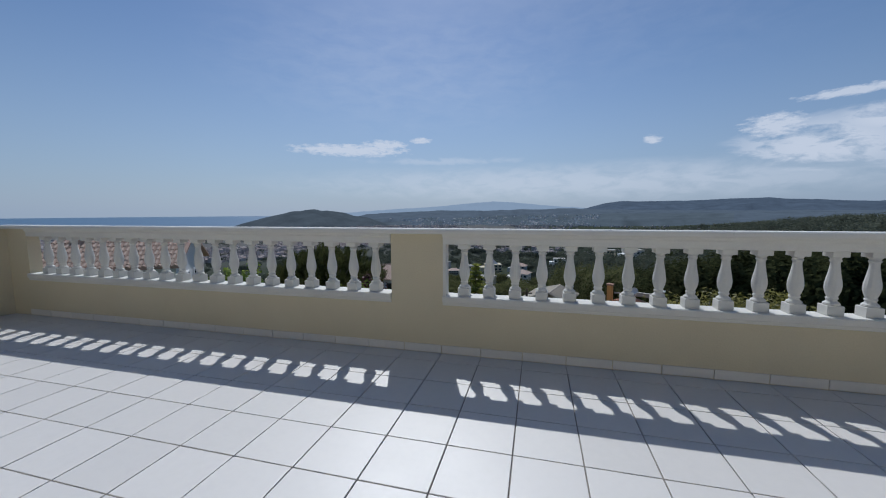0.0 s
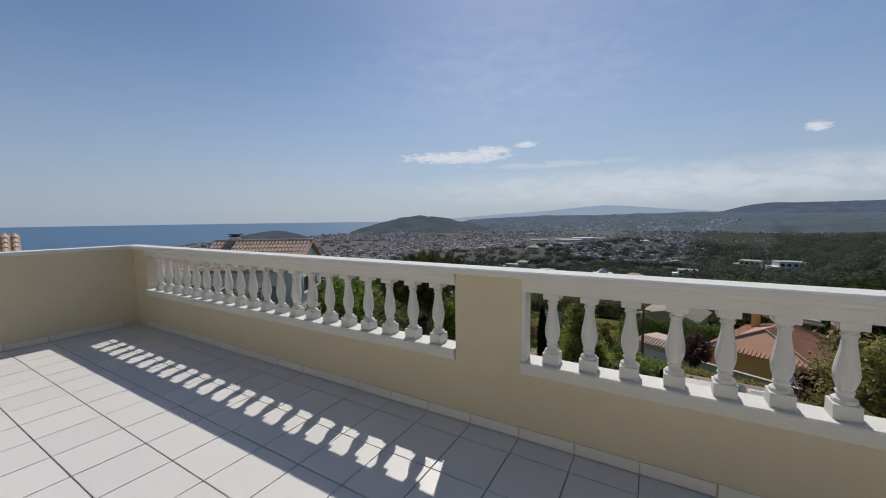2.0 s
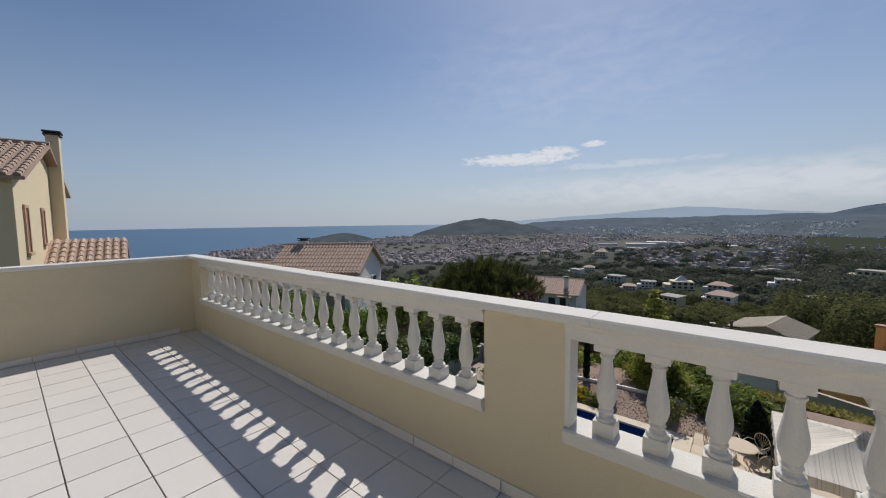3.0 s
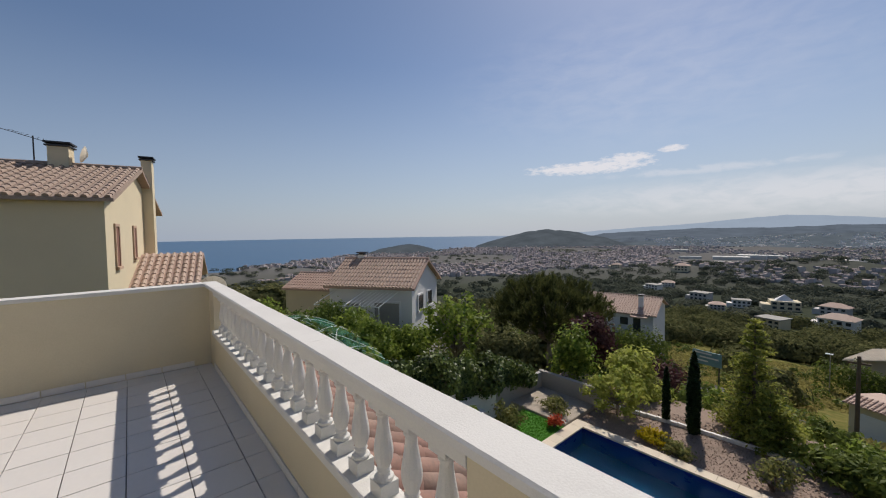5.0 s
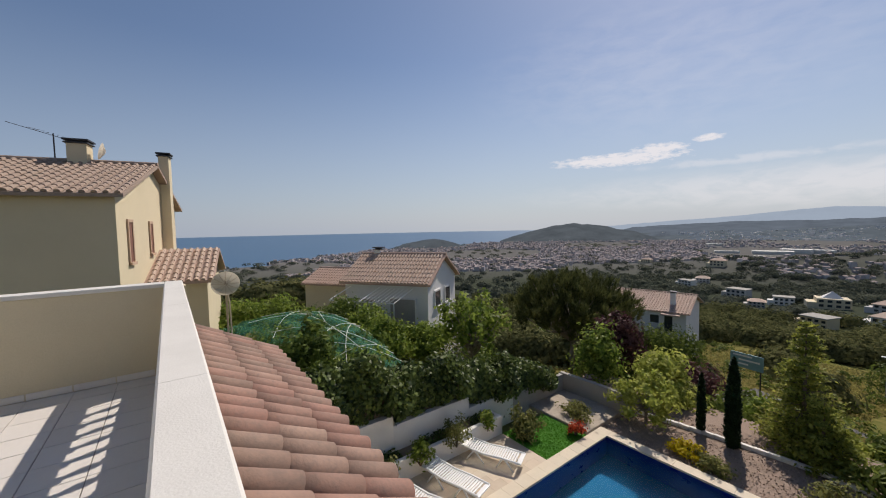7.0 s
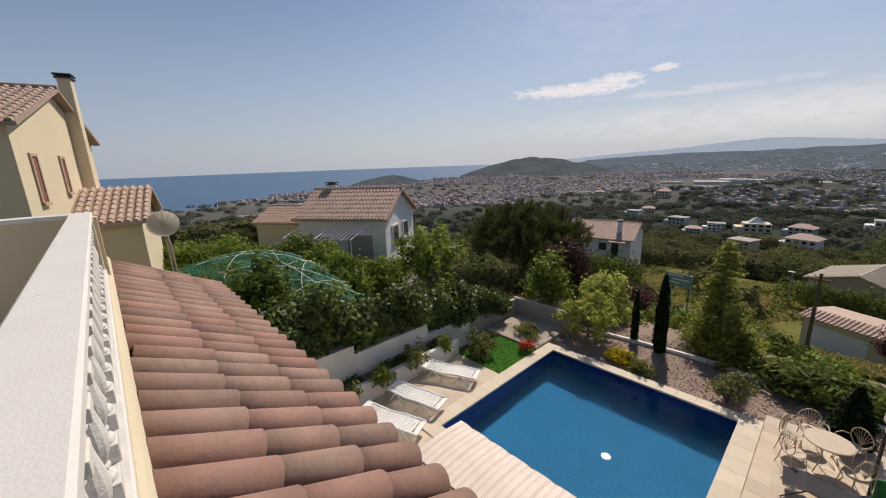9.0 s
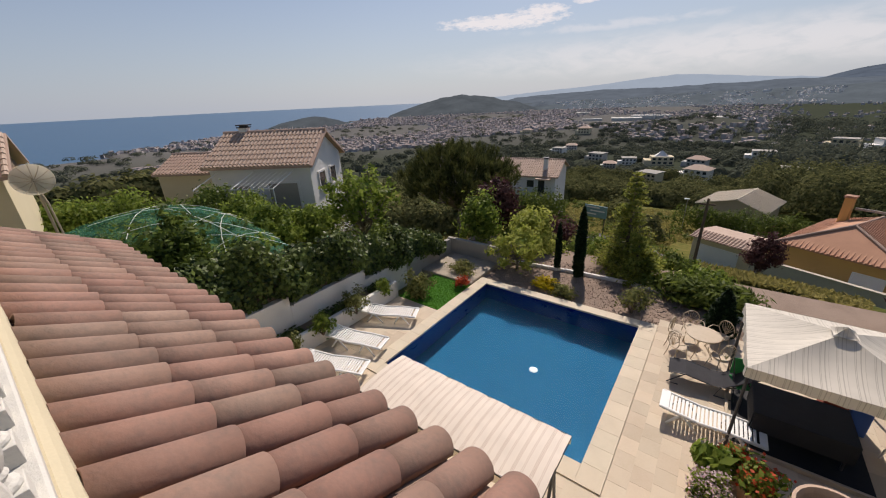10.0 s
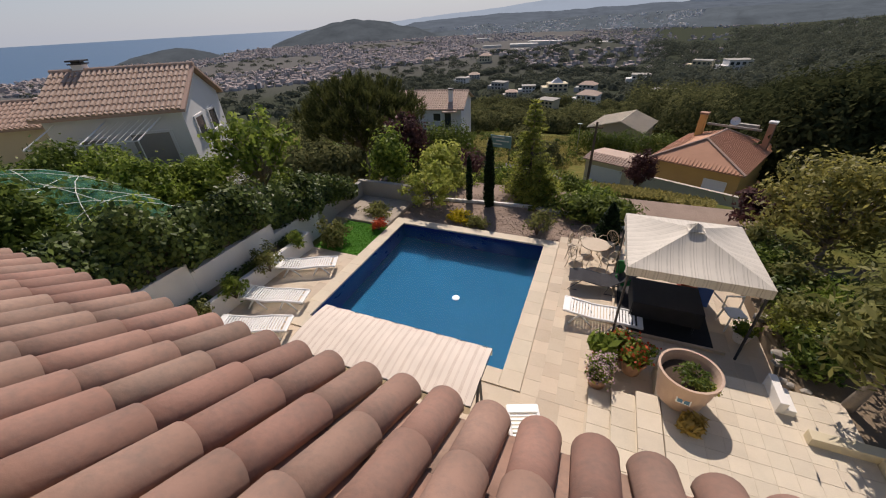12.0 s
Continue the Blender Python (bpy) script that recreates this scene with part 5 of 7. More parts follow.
part("boundary_wall", boxes(((-0.58, -1.6, -16.0), (11.0, -1.35, -12.3)), ((-0.6, -1.65, -12.298), (11.0, -1.30, -12.22)), bevel=0.01), BOUNDARY, bw, "grey rendered boundary wall")
bm = bmesh.new()
for k in range(24):
    xa = -16 + k * 2.2
    v = [bm.verts.new(p) for p in ((xa, -8.6, -14.75), (xa + 2.2, -8.6, -14.75), (xa + 2.2, -1.7, -14.65), (xa, -1.7, -14.65))]
    bm.faces.new(v)
bmesh.ops.solidify(bm, geom=bm.faces, thickness=-1.2)
bmesh.ops.recalc_face_normals(bm, faces=bm.faces)
rd = solid("road", bm, ASPHALT, "narrow worn asphalt street below the garden", "road", "structure")
rd.matrix_basis = pose(4.9, 40.2, 0, 0, 0, -25.7)


VILLA_GREY = surface("greyed_white_paint", (0.52, 0.50, 0.47), 0.9, 0.12, 4, 0.3, 0.1)


def villa(x, y, w, form, k):
    """A distant villa: storeys with openings, a roof, a terrace."""
    w *= 0.66
    z = float(ground_z(x, y))
    rg = np.random.default_rng(100 + k)
    h = w * rg.uniform(0.36, 0.5)
    z += h * (0.10 if form != "gable" else -0.2)
    d = w * rg.uniform(0.6, 0.9)
    label = {"flat": "white flat-roofed villa on the far hillside", "hip": "white villa with a tiled roof on the far hillside", "gable": "pale low house with a grey tile roof", "dome": "white villa with a pointed glass cupola"}[form]
    ob = thing("villa", label, "house", (x, y, z), float(rg.uniform(-25, 25)))
    wall = (VILLA_GREY, WHITE_WALL, HOUSE_CREAM)[k % 3]
    part("wall", boxes(((-w / 2, -d / 2, -3), (w / 2, d / 2, h)), ((-w / 2 - w * 0.3, -d / 2 + 0.3, -3), (-w / 2 + 0.02, d / 2 - 0.4, h * 0.55)), bevel=0.05), wall, ob)
    for lev in range(2):
        for j in range(4):
            wx = -w / 2 + w * (j + 0.5) / 4
            part("window", boxes(((wx - w * 0.07, -d / 2 - 0.05, h * (0.12 + 0.48 * lev)), (wx + w * 0.07, -d / 2 + 0.02, h * (0.38 + 0.48 * lev)))), WINDOW_GLASS, ob)
    bm = bmesh.new()
    if form == "flat":
        box(bm, (-w / 2 - 0.3, -d / 2 - 0.5, h + 0.002), (w / 2 + 0.3, d / 2 + 0.3, h + 0.35), 0.05)
    else:
        r = w * (0.2 if form != "dome" else 0.28)
        o_ = 0.5 if form != "dome" else -w * 0.18
        a = [bm.verts.new(p) for p in ((-w / 2 - o_, -d / 2 - o_, h + 0.002), (w / 2 + o_, -d / 2 - o_, h + 0.002), (w / 2 + o_, d / 2 + o_, h + 0.002), (-w / 2 - o_, d / 2 + o_, h + 0.002))]
        t = [bm.verts.new((-w * 0.2 if form != "dome" else -0.05, 0, h + r)), bm.verts.new((w * 0.2 if form != "dome" else 0.05, 0, h + r))]
        for f in ((a[0], a[1], t[1], t[0]), (a[1], a[2], t[1]), (a[2], a[3], t[0], t[1]), (a[3], a[0], t[0]), (a[3], a[2], a[1], a[0])):
            bm.faces.new(f)
    part("roof", bm, GREY_WALL if form == "flat" else HOUSE_WHITE if form == "dome" else CLAY_PALE, ob)


VILLAS = [(-65.2, 255.0, 14.0, 'flat'), (-42.2, 231.4, 11.0, 'flat'), (-26.2, 229.8, 15.9, 'dome'), (-9.5, 225.1, 12.7, 'hip'), (-6.6, 176.1, 12.6, 'hip'), (-20.4, 156.9, 9.9, 'flat'), (22.7, 188.9, 13.7, 'flat'), (18.1, 276.7, 15.6, 'flat'), (67.3, 380.4, 20.5, 'flat'), (-46.6, 207.1, 8.6, 'hip'), (86.6, 365.2, 23.4, 'flat'), (-195.5, 433.1, 14.8, 'hip'), (-101.6, 313.2, 12.3, 'hip'), (-104.0, 292.3, 14.5, 'flat'), (-117.1, 397.3, 16.8, 'hip')]
gable_house("house", "low brown house with a wide pale tile roof", (-1.6, 73.0, 0), -16, 8.6, 9.0, -21.5, -16.2, 1.35, surface("brown_house_paint", (0.52, 0.43, 0.32), 0.9, 0.1, 20, 0.5, 0.1), surface("grey_cream_roof_tile", (0.64, 0.56, 0.44), 0.9, 0.12, 10, 0.8, 0.2), 0.5, "y", 0.58, 0.4)
for k, (vx, vy, vw, form) in enumerate(VILLAS):
    villa(vx, vy, vw, form, k)

# the town: past counting, so joined; walls and roofs apart
rng = np.random.default_rng(21)
tw, tr = [], []
count = 0
while count < 8500:
    az = rng.uniform(-84, 6) if rng.random() < 0.85 else rng.uniform(-30, 25)
    dist = 380 + 800 * rng.random() ** 1.1
    if rng.random() > (0.95 if -78 < az < -18 else 0.30):
        continue
    px, py = dist * math.sin(radians(az)), dist * math.cos(radians(az))
    lim = float(np.interp(az, *COAST))
    z = float(ground_z(px, py))
    if dist > lim - 25 or z > -33 or z < -50:
        continue
    if math.sin(px * 0.02 + 1.3) + math.sin(py * 0.017 + px * 0.006) < -0.55:
        continue
    w, d, h = rng.uniform(2.2, 5.2), rng.uniform(2.2, 4.6), rng.choice([1.5, 2.1, 3.0, 4.6], p=[0.38, 0.36, 0.2, 0.06])
    c_, s_ = math.cos(rng.uniform(0, 3)), math.sin(rng.uniform(0, 3))
    n_ = math.hypot(c_, s_) + 1e-6
    c_, s_ = c_ / n_, s_ / n_
    q = [(px + c_ * a - s_ * b, py + s_ * a + c_ * b) for a, b in ((-w / 2, -d / 2), (w / 2, -d / 2), (w / 2, d / 2), (-w / 2, d / 2))]
    for i in range(4):
        a, b = q[i], q[(i + 1) % 4]
        tw += [(*a, z - 2), (*b, z - 2), (*b, z + h), (*a, z + h)]
    rise = rng.choice([0.15, w * 0.16])
    m0 = ((q[0][0] + q[3][0]) / 2, (q[0][1] + q[3][1]) / 2, z + h + rise)
    m1 = ((q[1][0] + q[2][0]) / 2, (q[1][1] + q[2][1]) / 2, z + h + rise)
    tr += [(*q[0], z + h), (*q[1], z + h), m1, m0, (*q[2], z + h), (*q[3], z + h), m0, m1]
    count += 1


def town_material(name, a, b):
    m, nd, lk, bs = principled(name)
    geo = nd.new("ShaderNodeNewGeometry")
    mix = nd.new("ShaderNodeMix")
    mix.data_type = "RGBA"
    mix.inputs[6].default_value, mix.inputs[7].default_value = (*a, 1), (*b, 1)
    lk.new(geo.outputs["Random Per Island"], mix.inputs[0])
    lk.new(mix.outputs[2], bs.inputs["Base Color"])
    bs.inputs["Roughness"].default_value = 0.9
    return m


# wall and roof colours are greyed and lightened to carry the haze
tagged(new("town_walls", raw_mesh("town_walls", tw, 0, town_material("town_walls", (0.28, 0.26, 0.26), (0.60, 0.56, 0.545)), 4)), "pale house walls of the distant town", "town", kind="stuff")
tagged(new("town_roofs", raw_mesh("town_roofs", tr, 0, town_material("town_roofs", (0.20, 0.16, 0.15), (0.42, 0.345, 0.315)), 4)), "terracotta and pale roofs of the distant town", "town", kind="stuff")

# pale sheds and a cleared yard on the valley floor, joined
rng = np.random.default_rng(23)
bm = bmesh.new()
for az, dist, w, d, h in ((-15.6, 690, 30, 10, 3), (-11.4, 690, 44, 26, 4), (-9.4, 710, 34, 22, 6), (-7.4, 720, 26, 16, 5), (-4.8, 590, 40, 14, 4), (-2.4, 580, 46, 12, 5), (0.4, 575, 36, 12, 4), (-13.2, 560, 22, 8, 3), (-12.2, 600, 18, 8, 3), (-16.8, 900, 30, 16, 4)):
    px, py = dist * math.sin(radians(az)), dist * math.cos(radians(az))
    box(bm, (-w / 2, -d / 2, -4), (w / 2, d / 2, h), 0.3, pose(px, py, max(float(ground_z(px, py)), -43), 0, 0, -az + rng.uniform(-12, 12)))
tagged(new("sheds", finish(bm, "sheds", surface("pale_shed_roof", (0.62, 0.60, 0.55), 0.9, 0.2, 0.3, 0.05, 0.0))), "pale flat sheds and yards on the valley floor", "sheds", kind="stuff")
specks = []
for k in range(520):
    mid = rng.choice([-18.0, -12.5, -8.5, -4.5, 0.0, 6.0])
    az, p = mid + rng.normal() * 1.4, rng.uniform(0.25, 0.8)
    el = float(np.interp(az, FOOT_AZ, FOOT_EL))
    dist = 1500 - 420 * (1 - p)
    px, py, z = dist * math.sin(radians(az)), dist * math.cos(radians(az)), -60 + (61.5 + 1500 * math.tan(radians(el))) * math.sin(p * math.pi / 2) ** 1.1
    w, h = rng.uniform(2.0, 4.5), rng.uniform(2.0, 3.6)
    q = [(px - w, py - 2), (px + w, py - 2), (px + w, py + 3), (px - w, py + 3)]
    for i in range(4):
        specks += [(*q[i], z - 5), (*q[(i + 1) % 4], z - 5), (*q[(i + 1) % 4], z + h), (*q[i], z + h)]
    specks += [(*p_, z + h) for p_ in q]
tagged(new("hillside_houses", raw_mesh("hillside_houses", specks, 0, town_material("hillside_houses", (0.48, 0.46, 0.45), (0.86, 0.83, 0.80)), 4)), "small pale houses scattered over the wooded foothills", "houses", kind="stuff")

# ---- garden walls ----
bm = bmesh.new()
for ya, yb, zt in ((1.2, 5.17, -3.92), (5.17, 8.17, -4.22), (8.17, 10.4, -4.62)):
    box(bm, (-9.92, ya, -5.84), (-9.70, yb, zt), 0.015)
solid("garden_wall", bm, WHITE_WALL, "stepped white painted garden wall under the ivy", "wall", "structure")
bm = boxes(((-9.18, 2.0, -5.84), (-9.02, 9.1, -4.92)), ((-9.70, 8.95, -5.84), (-9.02, 9.1, -4.93)), bevel=0.012)
solid("planter_wall", bm, WHITE_WALL, "low white planter wall beside the sun loungers", "wall", "structure")
bm = boxes(((-9.69, 2.0, -5.84), (-9.185, 8.94, -5.02)))
solid("planting_bed", bm, EARTH, "dark earth bed between two white walls", "bed", "structure")
bm = boxes(((-9.9, 13.6, -5.84), (-6.8, 13.8, -4.75)), bevel=0.02)
solid("back_wall", bm, GREY_WALL, "weathered grey wall at the end of the garden", "wall", "structure")
bm = boxes(((-9.9, 10.4, -5.84), (-9.7, 13.59, -4.8)), bevel=0.02)
solid("side_wall", bm, GREY_WALL, "weathered grey side wall of the garden", "wall", "structure")
bm = boxes(((-9.69, 11.31, -5.84), (-7.12, 13.58, -5.46)), bevel=0.05)
solid("stone_bed", bm, surface("pale_rock", (0.40, 0.34, 0.27), 0.95, 0.3, 12, 1.5, 0.9), "raised pale rocky bed beside the turf", "bed", "structure")

# ivy over the wall
rng = np.random.default_rng(31)
n = 26000
yy = rng.uniform(2.0, 12.8, n)
lump = 0.30 * np.sin(yy * 1.9) + 0.22 * np.sin(yy * 4.3 + 1)
ztop = np.interp(yy, (2.0, 4.2, 6.0, 8.4, 11.5, 12.8), (-2.1, -2.3, -2.65, -3.15, -4.0, -4.2)) + lump * 0.6
zlow = np.interp(yy, (2.0, 5.16, 5.18, 8.1, 8.2, 10.4, 12.8), (-3.88, -3.88, -4.2, -4.2, -4.58, -5.0, -5.2)) + 0.10 * np.sin(yy * 7)
f = rng.random(n) ** 0.8
zz = zlow + (ztop - zlow) * f
bulge = 0.25 + 0.55 * np.sin(np.clip(f, 0, 1) * math.pi) * (0.7 + 0.5 * np.sin(yy * 2.7))
side = rng.uniform(-0.9, 1.0, n)
xx = -10.0 + side * bulge
ivy = thing("ivy_hedge", "dense dark ivy hanging over the white garden wall", "hedge", (0, 0, 0))
crest = rng.random(n) < 0.16
zz = np.where(crest, ztop + rng.normal(size=n) * 0.10, zz)
part("foliage", leaf_mesh("foliage", np.stack([xx, yy, zz], 1), 0.115, LEAF_IVY, rng, 1.25, facing=np.stack([side + 0.3, 0.4 * np.sin(yy * 2.7), 0.2 + f], 1)), LEAF_IVY, ivy)
# stepped row of plain bark-brown boxes fills the hedge behind its leaves
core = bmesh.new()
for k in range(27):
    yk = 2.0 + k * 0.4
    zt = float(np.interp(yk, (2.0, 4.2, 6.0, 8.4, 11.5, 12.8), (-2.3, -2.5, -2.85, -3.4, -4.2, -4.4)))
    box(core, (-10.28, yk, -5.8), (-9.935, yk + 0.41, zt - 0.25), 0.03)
part("core_blocks", core, BARK, ivy, "bark-brown blocks inside the hedge")

# ---- loungers ----


def sun_lounger():
    ob = thing("sun_lounger", "white plastic slatted sun lounger on the deck", "sun lounger", (0, 0, 0), group="sun loungers by the pool")
    prof = [(0.0, 0.40), (0.45, 0.34), (0.75, 0.30), (1.3, 0.33), (1.88, 0.30)]
    xs_, zs_ = [p[0] for p in prof], [p[1] for p in prof]
    slat = finish(box(bmesh.new(), (-0.026, -0.25, -0.012), (0.026, 0.25, 0.012), 0.006), "slat", PLASTIC)
    for k in range(21):
        x_ = 0.20 + k * 0.075
        s = part("slat", slat, None, ob)
        s.location = (x_, 0, float(np.interp(x_, xs_, zs_)))
    for sy in (-1, 1):
        part("side_rail", tube([(x_, sy * 0.285, z_) for x_, z_ in prof], [0.036] * 5, 8), PLASTIC, ob, smooth=True)
        for xa, xb in ((0.42, 0.18), (0.45, 0.75), (1.35, 1.15), (1.4, 1.68)):
            part("leg", tube([(xa, sy * 0.27, 0.32), ((xa + xb) / 2, sy * 0.29, 0.18), (xb, sy * 0.29, 0.0)], [0.032, 0.028, 0.022], 7), PLASTIC, ob, smooth=True)
    part("head_panel", boxes(((-0.02, -0.30, 0.37), (0.17, 0.30, 0.42)), bevel=0.018), PLASTIC, ob)
    part("foot_panel", boxes(((1.78, -0.30, 0.265), (1.91, 0.30, 0.315)), bevel=0.018), PLASTIC, ob)
    return ob


lounger = sun_lounger()
lounger.matrix_basis = pose(-9.0, 7.37, DZ, 0, 0, 26)
for m in (pose(-8.85, 5.85, DZ, 0, 0, 16), pose(-8.45, 4.60, DZ, 0, 0, 22), pose(-0.03, 8.38, DZ, 0, 0, 1), pose(-0.45, 4.95, DZ, 0, 0, -69)):
    copy_thing(lounger, m)

# grey sling lounger
gl = thing("sling_lounger", "grey sling fabric lounger with a raised back", "sun lounger", (-0.05, 9.85, DZ), 4)
sl = bmesh.new()
prof = [(0.0, 0.34), (0.35, 0.40), (0.9, 0.30), (1.15, 0.32), (1.75, 0.82)]
slab_rows = []
for x_, z_ in prof:
    slab_rows.append([sl.verts.new((x_, y_, z_ + dz)) for y_, dz in ((-0.29, 0.0), (0.29, 0.0), (0.29, -0.015), (-0.29, -0.015))])
for a, b in zip(slab_rows, slab_rows[1:]):
    for i in range(4):
        sl.faces.new((a[i], a[(i + 1) % 4], b[(i + 1) % 4], b[i]))
sl.faces.new(slab_rows[0][::-1]), sl.faces.new(slab_rows[-1])
part("sling", sl, GREY_MESH, gl)
for sy in (-1, 1):
    part("side_rail", tube([(x_, sy * 0.31, z_ - 0.01) for x_, z_ in prof], 0.016, 7), DARK_METAL, gl)
    part("leg", tube([(0.35, sy * 0.31, 0.38), (0.0, sy * 0.31, 0.02), (0.25, sy * 0.31, 0.02)], 0.014, 6), DARK_METAL, gl)
    part("leg", tube([(1.1, sy * 0.31, 0.30), (1.0, sy * 0.31, 0.01), (1.9, sy * 0.31, 0.01), (1.55, sy * 0.31, 0.62)], 0.014, 6), DARK_METAL, gl)

# ---- wrought-iron table and chairs ----
tb = thing("garden_table", "round cream wrought-iron garden table", "table", (0.55, 11.15, DZ))
bm = lathe([(0.02, 0.70), (0.40, 0.70), (0.42, 0.71), (0.42, 0.73), (0.40, 0.74), (0.02, 0.74)], 28)
part("tabletop", bm, CREAM_METAL, tb)
for k in range(3):
    a_ = 2 * math.pi * k / 3
    part("leg", tube([(0.3 * math.cos(a_), 0.3 * math.sin(a_), 0.69), (0.10 * math.cos(a_), 0.10 * math.sin(a_), 0.38), (0.32 * math.cos(a_), 0.32 * math.sin(a_), 0.0)], 0.012, 6), CREAM_METAL, tb)


def iron_chair():
    ob = thing("garden_chair", "cream wrought-iron chair with a fan back", "chair", (0, 0, 0), group="chairs round the garden table")
    part("seat", lathe([(0.02, 0.44), (0.20, 0.44), (0.21, 0.45), (0.20, 0.46), (0.02, 0.46)], 20), CREAM_METAL, ob)
    back = tube([(0.22 * math.sin(a), 0.17, 0.66 + 0.24 * math.cos(a)) for a in np.linspace(-2.6, 2.6, 15)], 0.012, 6)
    rest_ = part("backrest", back, CREAM_METAL, ob)
    for a in np.linspace(-1.2, 1.2, 8):
        part("spoke", tube([(0, 0.17, 0.48), (0.21 * math.sin(a), 0.17, 0.66 + 0.23 * math.cos(a))], 0.006, 4), CREAM_METAL, rest_)
    for sx in (-1, 1):
        part("armrest", tube([(sx * 0.2, 0.16, 0.62), (sx * 0.28, 0.0, 0.66), (sx * 0.26, -0.18, 0.63), (sx * 0.2, -0.16, 0.46)], 0.011, 6), CREAM_METAL, ob)
        for sy in (-1, 1):
            part("leg", tube([(sx * 0.15, sy * 0.14, 0.44), (sx * 0.17, sy * 0.16, 0.2), (sx * 0.21, sy * 0.2, 0.0)], 0.011, 6), CREAM_METAL, ob)
    return ob


ch = iron_chair()
ch.matrix_basis = pose(-0.05, 11.3, DZ, 0, 0, 75)
for m in (pose(0.05, 10.65, DZ, 0, 0, 130), pose(1.0, 10.75, DZ, 0, 0, -140), pose(0.95, 11.75, DZ, 0, 0, -40), pose(0.25, 11.85, DZ, 0, 0, 20)):
    copy_thing(ch, m)

# ---- gazebo ----
GZ0, GZ1 = -3.50, -2.98
gx0, gx1, gy0, gy1 = 1.17, 3.90, 8.05, 10.85
gcx, gcy = (gx0 + gx1) / 2, (gy0 + gy1) / 2 - 0.1
gz = thing("gazebo", "striped cream cloth garden gazebo with a pyramid roof", "gazebo", (0, 0, 0))


def cloth_face(bm, a, b, top, n_=10):
    """A roof panel sagging a little between its edges."""
    a, b, top = Vector(a), Vector(b), Vector(top)
    rows = []
    for i in range(n_ + 1):
        f = i / n_
        l, r = a.lerp(top, f), b.lerp(top, f)
        rows.append([bm.verts.new(l.lerp(r, j / n_) - Vector((0, 0, 0.10 * math.sin(math.pi * j / n_) * math.sin(math.pi * f)))) for j in range(n_ + 1)])
    for p, q in zip(rows, rows[1:]):
        for j in range(n_):
            bm.faces.new((p[j], p[j + 1], q[j + 1], q[j]))


top = (gcx, gcy, GZ1)
cor = [(gx0, gy0, GZ0), (gx1, gy0, GZ0), (gx1, gy1, GZ0), (gx0, gy1, GZ0)]
for i in range(4):
    bm = bmesh.new()
    cloth_face(bm, cor[i], cor[(i + 1) % 4], top)
    bmesh.ops.remove_doubles(bm, verts=bm.verts, dist=0.0005)
    bmesh.ops.recalc_face_normals(bm, faces=bm.faces)
    can = part("roof_panel", bm, CANOPY if i in (0, 2) else CANOPY_SIDE, gz, smooth=True)
    a, b = Vector(cor[i]), Vector(cor[(i + 1) % 4])
    out = Vector((0, -1, 0)) if i == 0 else Vector((1, 0, 0)) if i == 1 else Vector((0, 1, 0)) if i == 2 else Vector((-1, 0, 0))
    val = bmesh.new()
    rows = []
    for dz in (0.0, -0.11, -0.22):
        rows.append([val.verts.new(a.lerp(b, j / 24) + out * (0.015 * math.sin(j * 1.7) * (-dz * 6) + 0.006) + Vector((0, 0, dz + 0.004))) for j in range(25)])
    for p, q in zip(rows, rows[1:]):
        for j in range(24):
            val.faces.new((p[j], p[j + 1], q[j + 1], q[j]))
    part("valance", val, CANOPY if i in (0, 2) else CANOPY_SIDE, gz, smooth=True)
bm = bmesh.new()
for i in range(4):
    a = Vector(top) + (Vector(cor[i]) - Vector(top)) * 0.13 + Vector((0, 0, 0.05))
    b = Vector(top) + (Vector(cor[(i + 1) % 4]) - Vector(top)) * 0.13 + Vector((0, 0, 0.05))
    cloth_face(bm, a, b, (gcx, gcy, GZ1 + 0.14), 4)
part("vent_cap", bm, CANOPY, gz, "small raised cloth vent cap", smooth=True)
for px_, py_ in ((gx0 + 0.06, gy0 + 0.06), (gx1 - 0.06, gy0 + 0.06), (gx1 - 0.06, gy1 - 0.06), (gx0 + 0.06, gy1 - 0.06)):
    part("post", tube([(px_, py_, DZ), (px_, py_, GZ0 - 0.02)], 0.03, 8), DARK_METAL, gz)
bm = boxes(((gx0 + 0.08, gy0 + 0.10, DZ + 0.003), (gx1 - 0.25, gy0 + 0.16, DZ + 0.10)), ((gx0 + 0.02, gy0 + 0.3, DZ + 0.003), (gx0 + 0.08, gy1 - 0.3, DZ + 0.10)), bevel=0.01)
part("ground_rail", bm, CREAM_METAL, gz)
# table and clutter in the shade
ct = thing("covered_table", "table draped with a black cover under the gazebo", "table", (2.35, 9.1, DZ))
part("cover", boxes(((-0.78, -0.55, 0.70), (0.78, 0.55, 0.745)), bevel=0.02), BLACK_CLOTH, ct)
for sx in (-1, 1):
    part("drape", boxes(((sx * 0.775 - 0.012, -0.53, 0.28), (sx * 0.775 + 0.012, 0.53, 0.72)), bevel=0.008), BLACK_CLOTH, ct)
    part("drape", boxes(((-0.76, sx * 0.545 - 0.012, 0.30), (0.76, sx * 0.545 + 0.012, 0.72)), bevel=0.008), BLACK_CLOTH, ct)
    for sy in (-1, 1):
        part("leg", tube([(sx * 0.68, sy * 0.45, 0.0), (sx * 0.68, sy * 0.45, 0.70)], 0.025, 7), DARK_METAL, ct)
mat_ob = boxes(((gx0 + 0.15, gy0 + 0.2, DZ + 0.003), (gx1 - 0.45, gy1 - 0.3, DZ + 0.025)), bevel=0.005)
solid("outdoor_rug", mat_ob, BLACK_CLOTH, "dark rug under the gazebo", "rug")
